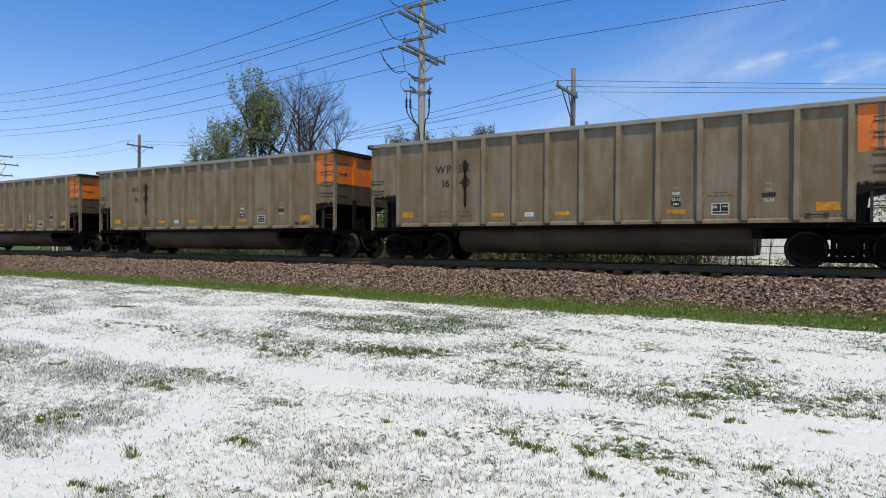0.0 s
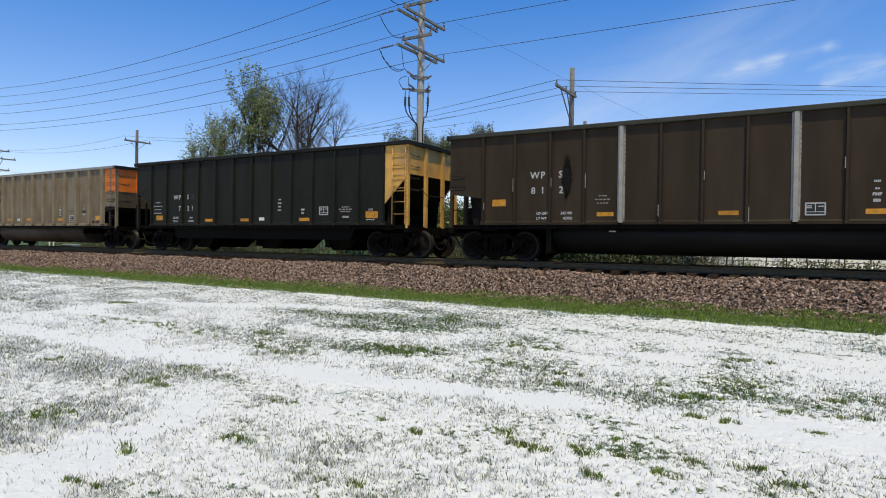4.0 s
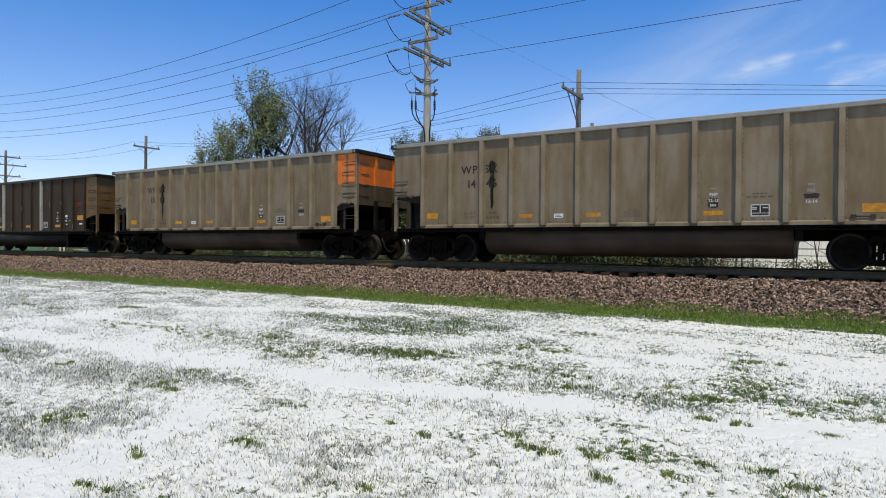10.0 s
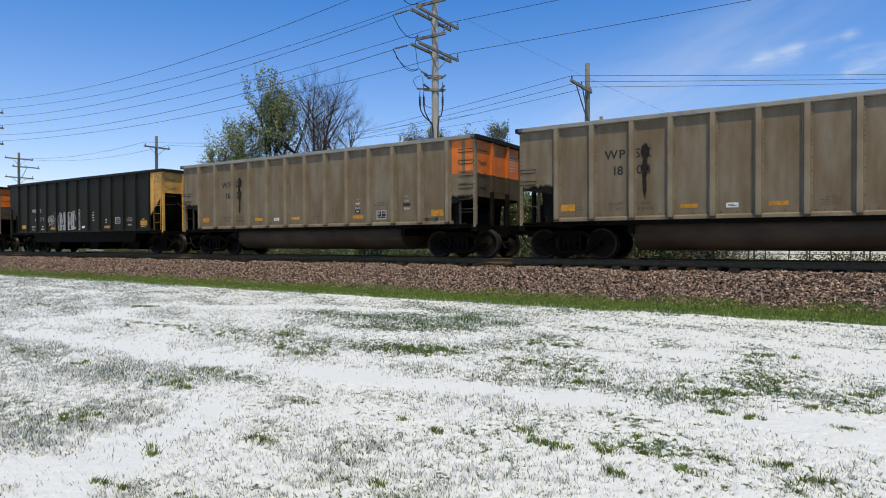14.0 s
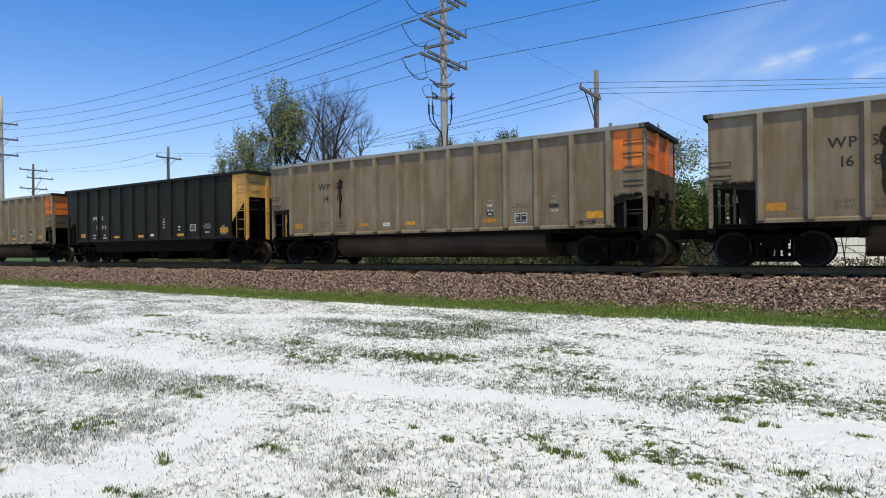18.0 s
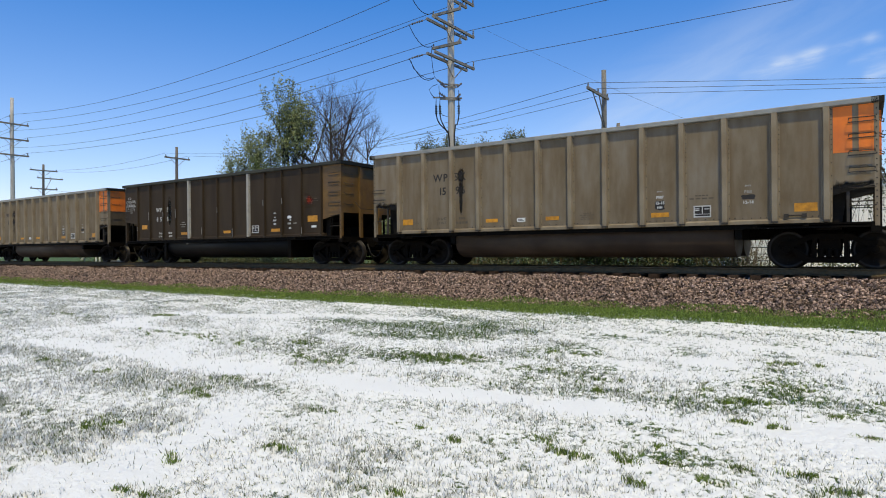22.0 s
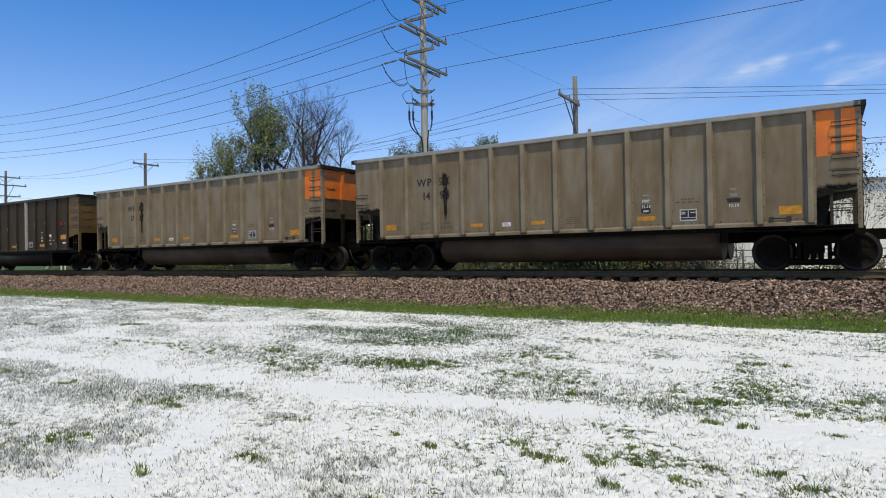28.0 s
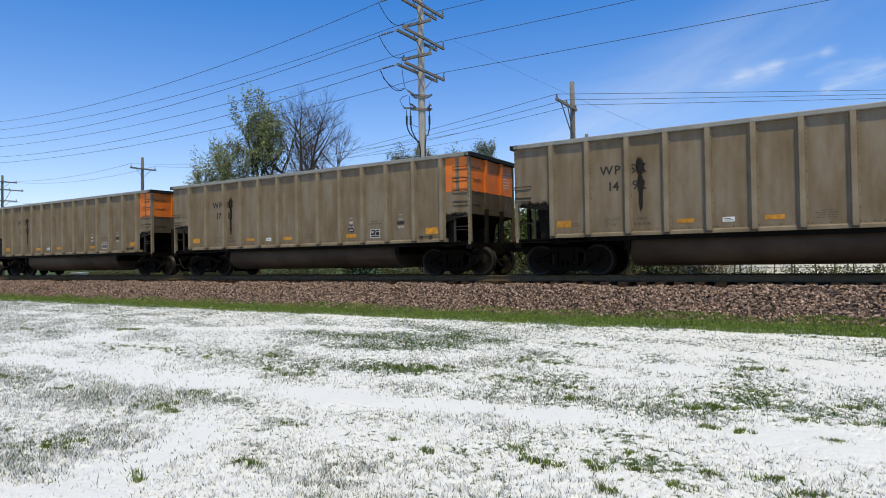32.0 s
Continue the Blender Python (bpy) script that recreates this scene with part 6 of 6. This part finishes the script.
tree(-32.9, 34, 15.8, 0.31, 8, M_BARK_BARE, None, 0, "bare tall-crowned tree with fine upswept twigs", 5, 0.60, 0.1, 0.2, 0.27, thin=1.25, droop=-0.08)
tree(-34.6, 36, 14.2, 0.22, 19, M_BARK_BARE, M_LEAF, 1, "nearly bare tree with fine twigs", 4, 0.55, 0.08, 0.25, 0.30, thin=0.6, droop=-0.1)
tree(-29.0, 34, 11.8, 0.20, 44, M_BARK_BARE, None, 0, "small bare tree with fan of upswept twigs", 5, 0.62, 0.1, 0.2, 0.26, lean=(0.1, 0), thin=1.25, droop=-0.05)
# tops of trees farther back
for fx, fh, fs, fm in ((-35.0, 12.0, 61, M_LEAF_FAR), (-33.3, 12.7, 62, M_LEAF_FAR), (-31.2, 12.5, 64, M_LEAF_FAR), (-26.4, 12.0, 63, M_LEAF_FAR)):
    tree(fx, 50, fh, 0.16, fs, M_BARK, fm, 3, "far tree with upright shoots in olive young leaf", 4, 0.48, 0.14, 0.16, 0.32, thin=0.8, droop=-0.35)
# shrubs behind the gaps of the train
SHRUBS = ((-8.7, 27.5, 6.6, M_LEAF, 8, 71), (-7.9, 26.0, 4.4, M_LEAF_BUSH, 11, 72), (-6.6, 26.6, 4.6, M_LEAF_BUSH, 11, 73), (-7.0, 28.5, 6.9, M_LEAF, 7, 74), (-5.3, 27.2, 4.0, M_LEAF_BUSH, 11, 75),
          (-4.2, 28.5, 5.2, M_LEAF, 3, 76), (-3.0, 27.2, 5.4, M_LEAF_DARK, 1, 77), (-1.7, 27.0, 5.6, M_LEAF_DARK, 1, 78), (-0.2, 27.0, 6.2, M_LEAF_DARK, 1, 79), (0.9, 27.6, 5.3, M_LEAF_DARK, 1, 80),
          (-2.4, 26.5, 5.0, M_LEAF_DARK, 1, 90), (-1.0, 27.9, 5.8, M_LEAF_DARK, 1, 91), (0.3, 26.4, 4.4, M_LEAF_DARK, 1, 92), (2.4, 27.0, 5.0, M_LEAF_DARK, 1, 81), (4.2, 27.6, 5.4, M_LEAF_DARK, 1, 82), (-9.8, 26.4, 3.2, M_LEAF_BUSH, 12, 85),
          (-11.6, 27.0, 3.6, M_LEAF_BUSH, 12, 86), (-13.4, 27.6, 4.2, M_LEAF, 10, 87), (-15.4, 28.2, 3.6, M_LEAF_BUSH, 11, 88))
MORE_SHRUBS = tuple((-17.2 - 1.9 * k, 27.6 + 0.9 * math.sin(k * 2.3), 3.6 + 0.7 * math.sin(k * 1.7), M_LEAF_BUSH if k % 2 else M_LEAF, 10, 120 + k) for k in range(14))
for sx, sy, sh, sm, sp, sd in SHRUBS + MORE_SHRUBS:
    dense = sp > 8
    tree(sx, sy, sh, 0.035, sd, M_BARK_DARK if sm is M_LEAF_DARK else M_BARK, sm, sp, "dense yellow-green shrub in young leaf" if dense else "thin shrub with dark stems and scattered small leaves",
         3, 0.5 if dense else 0.40, 0.085 if sp == 1 else 0.10, 0.20 if dense else 0.12, 0.36 if sp == 1 else 0.40, name="shrub", stems=1 if sp == 1 else 3, cat="shrub", thin=1.0 if dense else 0.9)


# low brush along the far side of the line
def build_brush():
    rs = np.random.RandomState(77)
    n = 2100
    x = -52 + 60 * rs.rand(n)
    y = 24.5 + 6.5 * rs.rand(n)
    keep = (fractal(x, y, 3.0, 101) > 0.38) & ((x < -3.2) | (rs.rand(n) < 0.75))
    pts = []
    for px, py in zip(x[keep], y[keep]):
        h = (0.4 + 0.9 * rs.rand() + (0.5 if -13 < px < -5 else 0.0)) * (0.62 if px > -3.2 else 1.0)
        for k in range(7):
            pts.append((px + 0.22 * rs.randn(), py + 0.2 * rs.randn(), 0.25 + h * rs.rand()))
    me = leaf_mesh("brush", pts, 9, 0.09, 0.10, M_BRUSH, 5)
    tagged(new("brush", me), "low tangled green brush along the far ballast", "brush", kind="stuff")


build_brush()


def build_dry_stems():
    """Bare brown stalks and canes in front of the shed."""
    rs = random.Random(31)
    bm = bmesh.new()
    for k in range(420):
        x, y, h = rs.uniform(-17, -3.2), rs.uniform(25.2, 29.5), rs.uniform(0.8, 2.6)
        lx, ly = rs.uniform(-0.35, 0.35) * h, rs.uniform(-0.2, 0.2) * h
        r = rs.uniform(0.008, 0.018)
        bar(bm, [(x, y, 0.1), (x + lx * 0.4, y + ly * 0.4, 0.25 + h * 0.5), (x + lx, y + ly, 0.25 + h)], r, 3, [r, r * 0.8, r * 0.4], caps=False)
        for j in range(3):
            t = rs.uniform(0.4, 0.9)
            px, py, pz = x + lx * t, y + ly * t, 0.25 + h * t
            bar(bm, [(px, py, pz), (px + rs.uniform(-0.3, 0.3), py + rs.uniform(-0.2, 0.2), pz + rs.uniform(0.1, 0.5))], r * 0.5, 3, caps=False)
    tagged(tagged(mesh_object("dry_stems", bm, M_DRY), "dry brown stalks and canes behind the track", "brush"), kind="stuff")


M_DRY = plain("dry_brown_stalk", (0.17, 0.125, 0.08), 0.85, spec=0.1)
build_dry_stems()


# white metal-sided shed behind the shrubs
def build_shed():
    shed = new("shed")
    tagged(shed, "long white metal-sided shed with a dark eaves line", "building")
    shed.matrix_basis = pose(-7.0, 41.2, 0, 0, 0, 33)
    x0, x1, y, zt = 0.56, 18.4, 0.0, 5.85
    bm = bmesh.new()
    box(bm, x0, x1, y + 0.03, y + 4, 0.0, zt)
    part("wall", bm, M_SHED, shed)
    panel = None
    w = 0.92
    k = 0
    while x0 + (k + 1) * w <= x1:
        if panel is None:
            bm = bmesh.new()
            box(bm, 0.004, w - 0.004, -0.012, 0.03, 0.15, zt - 0.12)
            for j in range(3):
                prism(bm, [(0.12 + j * 0.3, -0.012), (0.14 + j * 0.3, -0.045), (0.18 + j * 0.3, -0.045), (0.20 + j * 0.3, -0.012)], 0.15, zt - 0.12, "z")
            panel = part("siding_panel", bm, M_SHED, shed, at=pose(x0, y, 0)).data
        else:
            shared("siding_panel", panel, shed, pose(x0 + k * w, y, 0))
        k += 1
    bm = bmesh.new()
    prism(bm, [(y - 0.35, zt - 0.10), (y - 0.35, zt + 0.06), (y + 2, zt + 0.12), (y + 4.3, zt + 0.06), (y + 4.3, zt - 0.1)], x0 - 0.3, x1 + 0.3, "x")
    part("roof", bm, M_ROOF, shed)
    low = new("shed")
    low.matrix_basis = pose(9.0, 40.0, 0, 0, 0, 12)
    tagged(low, "low grey-roofed shed with white walls", "building")
    bm = bmesh.new()
    box(bm, 0, 14, 0, 5, 0.0, 3.1)
    part("wall", bm, M_SHED, low)
    bm = bmesh.new()
    prism(bm, [(-0.4, 3.1), (-0.4, 3.22), (2.5, 4.3), (5.4, 3.22), (5.4, 3.1)], -0.4, 14.4, "x")
    part("roof", bm, M_ROOF, low)


build_shed()


def build_fence():
    fence = new("chain_fence")
    fence.location = (0, 36.5, 0.2)
    tagged(fence, "low wire fence with dark tube posts", "fence")
    for k in range(12):
        x = -11 + k * 2.4
        part("post", tube(bmesh.new(), (x, 0, 0), (x, 0, 1.35), 0.05, seg=8), M_FENCE, fence)
    for z in (1.3, 0.95, 0.6, 0.25):
        part("fence_rail", tube(bmesh.new(), (-11, 0, z), (15.4, 0, z), 0.022 if z < 1 else 0.03, seg=6), M_FENCE, fence)


build_fence()


def build_lamp():
    lamp = new("street_lamp")
    lamp.location = (-13.4, 41.0, 0.25)
    tagged(lamp, "thin grey street lamp with a short arm", "street lamp")
    part("pole", tube(bmesh.new(), (0, 0, 0), (0, 0, 9.0), 0.10, 0.07, 8), M_SILVER, lamp)
    part("arm", bar(bmesh.new(), [(0, 0, 8.7), (0.5, -0.3, 8.95), (0.9, -0.5, 8.9)], 0.04), M_SILVER, lamp)
    bm = bmesh.new()
    prism(bm, [(0.8, 8.75), (1.5, 8.70), (1.55, 8.82), (1.2, 9.0), (0.8, 8.95)], -0.72, -0.45)
    part("lamp_head", bm, M_SILVER, lamp)


build_lamp()


def build_lineside():
    """Small railway fittings on the far side of the track."""
    for x in (-4.8, 1.4):
        g = new("guy_guard")
        g.location = (x, 27.0, 0.2)
        tagged(g, "slanting guy wire with a pale plastic guard", "guy wire")
        part("guard", tube(bmesh.new(), (0.0, 0, 0.2), (-1.7, 0.2, 1.35), 0.03, seg=6), M_PALE, g)
        part("strand", tube(bmesh.new(), (-1.7, 0.2, 1.35), (-8.0, 1.0, 5.6), 0.012, seg=5), M_WIRE, g)
    sign = new("tilted_board")
    sign.location = (-45.4, 22.0, 0.25)
    tagged(sign, "small tilted white board on a short post beside the track", "board")
    bm = bmesh.new()
    prism(bm, [(-0.42, 0.78), (-0.08, 0.78), (0.48, 1.16), (0.14, 1.16)], -0.03, 0.03)
    part("board", bm, M_CABINET, sign)
    part("post", tube(bmesh.new(), (0, 0.08, 0), (0, 0.08, 1.0), 0.04, seg=8), M_SILVER, sign)
    for x in (-43.7, -43.2):
        b = new("marker_post")
        b.location = (x, 22.0, 0.25)
        tagged(b, "short white marker post beside the track", "post", "short posts beside the track")
        part("shaft", tube(bmesh.new(), (0, 0, 0), (0, 0, 1.22), 0.05, seg=8), M_CABINET, b)
        part("cap", tube(bmesh.new(), (0, 0, 1.22), (0, 0, 1.27), 0.065, 0.04, seg=8), M_CABINET, b)
    c = new("relay_box")
    c.location = (-41.4, 22.2, 0.25)
    tagged(c, "low white relay box beside the track", "cabinet")
    bm = bmesh.new()
    box(bm, -0.5, 0.5, -0.25, 0.25, 0.0, 0.78)
    bmesh.ops.bevel(bm, geom=bm.edges[:], offset=0.02, segments=2, affect='EDGES')
    part("body", bm, M_CABINET, c)
    bm = bmesh.new()
    box(bm, -0.54, 0.54, -0.29, 0.29, 0.78, 0.84)
    part("lid", bm, M_CABINET, c)
    w = new("low_wall")
    w.location = (-39.4, 30.0, 0.2)
    tagged(w, "low pale concrete wall in the grass", "wall")
    bm = bmesh.new()
    box(bm, -2.6, 2.6, -0.12, 0.12, -0.2, 0.62)
    part("wall_body", bm, M_CONCRETE, w)
    bm = bmesh.new()
    box(bm, -2.65, 2.65, -0.16, 0.16, 0.62, 0.70)
    part("coping", bm, M_CONCRETE, w)


build_lineside()


# ---- painted scrawls on two cars ----
def stroke(bm, pts, w, y):
    """A flat brush stroke along points in the side plane."""
    for (x0, z0), (x1, z1) in zip(pts, pts[1:]):
        dx, dz = x1 - x0, z1 - z0
        k = w / 2 / max(1e-6, math.hypot(dx, dz))
        ox, oz = -dz * k, dx * k
        ex, ez = dx * k, dz * k
        prism(bm, [(x0 + ox - ex, z0 + oz - ez), (x1 + ox + ex, z1 + oz + ez), (x1 - ox + ex, z1 - oz + ez), (x0 - ox - ex, z0 - oz - ez)], y, y + 0.003)


def build_scrawls():
    mid = bay_middle("black")
    car = CARS[14][0]
    y = -HALF_W - 0.006
    lx = mid(4) - 0.02
    rs = random.Random(14)
    # three tilted lines of hand-sprayed capitals, each letter drawn with a thin stroke in a box of one by one
    glyphs = {"H": ((0, 0, 0.1, 1), (0.8, -0.1, 0.9, 1.1), (0, 0.45, 0.9, 0.55)), "A": ((0, 0, 0.5, 1.1), (0.5, 1.1, 0.9, -0.1), (0.1, 0.35, 0.8, 0.4)), "P": ((0.1, -0.2, 0.2, 1), (0.2, 1, 0.9, 0.8), (0.9, 0.8, 0.15, 0.45)),
              "Y": ((0, 1, 0.4, 0.5), (0.9, 1.1, 0.2, -0.3)), "M": ((0, 0, 0.1, 1), (0.1, 1, 0.45, 0.4), (0.45, 0.4, 0.9, 1.05), (0.9, 1.05, 0.9, -0.1)), "O": ((0.1, 0.2, 0.4, 1), (0.4, 1, 0.85, 0.6), (0.85, 0.6, 0.5, 0), (0.5, 0, 0.1, 0.2)),
              "T": ((0, 1, 1, 1.05), (0.5, 1, 0.45, -0.1)), "E": ((0.1, 0, 0.15, 1), (0.1, 0, 0.8, 0.05), (0.12, 0.5, 0.7, 0.55), (0.15, 1, 0.85, 1.05)), "R": ((0.1, -0.1, 0.15, 1), (0.15, 1, 0.85, 0.75), (0.85, 0.75, 0.15, 0.45), (0.15, 0.45, 0.95, -0.2)),
              "S": ((0.9, 1.1, 0.1, 0.75), (0.1, 0.75, 0.85, 0.35), (0.85, 0.35, 0.0, -0.1)), "D": ((0.1, 0, 0.15, 1), (0.15, 1, 0.9, 0.5), (0.9, 0.5, 0.1, 0)), "'": ((0.2, 1.2, 0.1, 0.9),)}
    for word, gx, gz, gw, gh in (("HAPPY", lx - 0.36, 1.79, 0.115, 0.17), ("MOTHER'S", lx - 0.46, 1.62, 0.105, 0.17), ("DAY", lx - 0.28, 1.45, 0.155, 0.16)):
        bm = bmesh.new()
        for k, ch in enumerate(word):
            ox, oz = gx + gw * k, gz + 0.045 * (gw * k) / 0.4 + rs.uniform(-0.012, 0.012)
            for a, b, c, d in glyphs[ch]:
                stroke(bm, [(ox + a * gw * 0.9, oz + b * gh), (ox + c * gw * 0.9, oz + d * gh)], 0.017, y)
        tagged(part("lettering", bm, M_WHITE, car, "white hand-sprayed writing"), kind="stuff")
    bm = bmesh.new()
    stroke(bm, [(lx + 0.30, 2.16), (lx + 0.42, 1.86), (lx + 0.16, 1.70), (lx + 0.38, 1.62), (lx + 0.36, 1.46), (lx + 0.50, 1.20), (lx + 0.30, 1.24), (lx + 0.12, 1.36)], 0.018, y)
    stroke(bm, [(lx + 0.12, 1.60), (lx + 0.26, 1.54), (lx + 0.40, 1.26)], 0.018, y)
    part("scrawl", bm, M_WHITE, car, "white sprayed flourish")
    bars(car, lx + 0.06, 1.46, 2, M_FAINT, 0.36, 0.03, 0.06)
    # three big outlined block letters that touch one another
    e5, e6, e7 = rib_places("black")[4:7]
    lo = SILL + 0.10
    letters = (
        # stems of the fill as (left, right, low, high), then the outline
        (((e5 + 0.26, e5 + 0.46, lo, 2.02), (e5 + 0.70, e5 + 0.93, lo, 2.06)),
         [(e5 + 0.14, lo), (e5 + 0.09, 1.75), (e5 + 0.11, 1.93), (e5 + 0.30, 2.09), (e5 + 0.44, 2.09), (e5 + 0.60, 1.55), (e5 + 0.70, 2.10), (e5 + 0.96, 2.14), (e5 + 0.97, lo), (e5 + 0.66, lo), (e5 + 0.66, 1.45), (e5 + 0.52, 1.45), (e5 + 0.50, lo), (e5 + 0.14, lo)]),
        (((e6 + 0.08, e6 + 0.20, lo + 0.05, 2.05), (e6 + 0.34, e6 + 0.44, lo + 0.12, 2.02)),
         [(e6 + 0.07, lo), (e6 + 0.06, 2.06), (e6 + 0.20, 2.13), (e6 + 0.40, 2.08), (e6 + 0.46, 1.85), (e6 + 0.46, 1.35), (e6 + 0.36, lo), (e6 + 0.07, lo)]),
        (((e6 + 0.50, e6 + 0.70, lo, 2.08), (e6 + 0.90, e6 + 0.98, lo, 2.10), (e7 + 0.07, e7 + 0.14, lo, 2.12)),
         [(e6 + 0.48, lo), (e6 + 0.46, 2.10), (e6 + 0.72, 2.16), (e6 + 0.86, 1.66), (e6 + 0.98, 2.12), (e7 + 0.06, 2.20), (e7 + 0.20, 2.22), (e7 + 0.22, lo), (e7 + 0.06, lo)]))
    for stems, pts in letters:
        fill, edge = bmesh.new(), bmesh.new()
        for x0, x1, z0, z1 in stems:
            prism(fill, [(x0, z0), (x1, z0), (x1, z1), (x0 + 0.02, z1)], y, y + 0.002)
        stroke(edge, pts, 0.034, y - 0.003)
        part("block_letter_fill", fill, M_SPRAY, car, "mottled grey sprayed letter")
        part("block_letter_outline", edge, M_WHITE, car, "white sprayed letter outline")
    bm = bmesh.new()
    stroke(bm, [(e6 + 0.22, 1.45), (e6 + 0.22, 1.85), (e6 + 0.32, 1.85), (e6 + 0.33, 1.5), (e6 + 0.22, 1.45)], 0.02, y - 0.003)
    part("block_letter_outline", bm, M_WHITE, car, "white sprayed letter outline")
    # dripping scrawl on a brown car
    car = CARS[20][0]
    rs = random.Random(4)
    bm = bmesh.new()
    cx = -HALF_L + 0.50
    for row, z in enumerate((2.98, 2.80)):
        pts = []
        for k in range(26):
            pts.append((cx - 0.40 + 0.80 * k / 25 + 0.05 * math.sin(k * 2.1), z + 0.07 * math.sin(k * 1.7 + row) + 0.05 * rs.random()))
        stroke(bm, pts, 0.02, y)
    for k in range(8):
        x = cx - 0.38 + 0.1 * k
        stroke(bm, [(x, 2.85), (x + rs.uniform(-0.04, 0.04), 2.6 - 0.25 * rs.random())], 0.014, y)
    stroke(bm, [(cx - 0.1 + 0.12 * math.cos(a * 0.6), 3.18 + 0.05 * math.sin(a * 0.6)) for a in range(12)], 0.018, y)
    part("scrawl", bm, M_WHITE, car, "white dripping sprayed scrawl")


M_SPRAY = material("mottled_spray_paint", [(0.36, (0.06, 0.06, 0.06)), (0.46, (0.30, 0.30, 0.30)), (0.7, (0.45, 0.45, 0.45))], rough=0.7, scale=9)
build_scrawls()


# ---- motion: the train rolls past, its wheels turn ----
def motions():
    for car, n, kind, number in CARS:
        x0 = car_start(n)
        walk(car, [(t, pose(x0 + train_shift(t), TRACK_Y, RAIL_Z)) for t in np.arange(0, 32.01, 0.5)])
    made = {}
    for car, n, kind, number in CARS:
        for ob in car.children_recursive:
            if ob.name.startswith("wheelset"):
                x = round(ob.location.x, 2)
                if x not in made:
                    walk(ob, [(k / FPS, pose(x, 0, WHEEL_R, 0, math.degrees(train_shift(k / FPS) / WHEEL_R), 0)) for k in range(32 * FPS + 1)])
                    made[x] = ob
                else:
                    ob.rotation_mode = "QUATERNION"
                    keys = ob.animation_data_create()
                    keys.action = made[x].animation_data.action
                    keys.action_slot = made[x].animation_data.action_slot


motions()
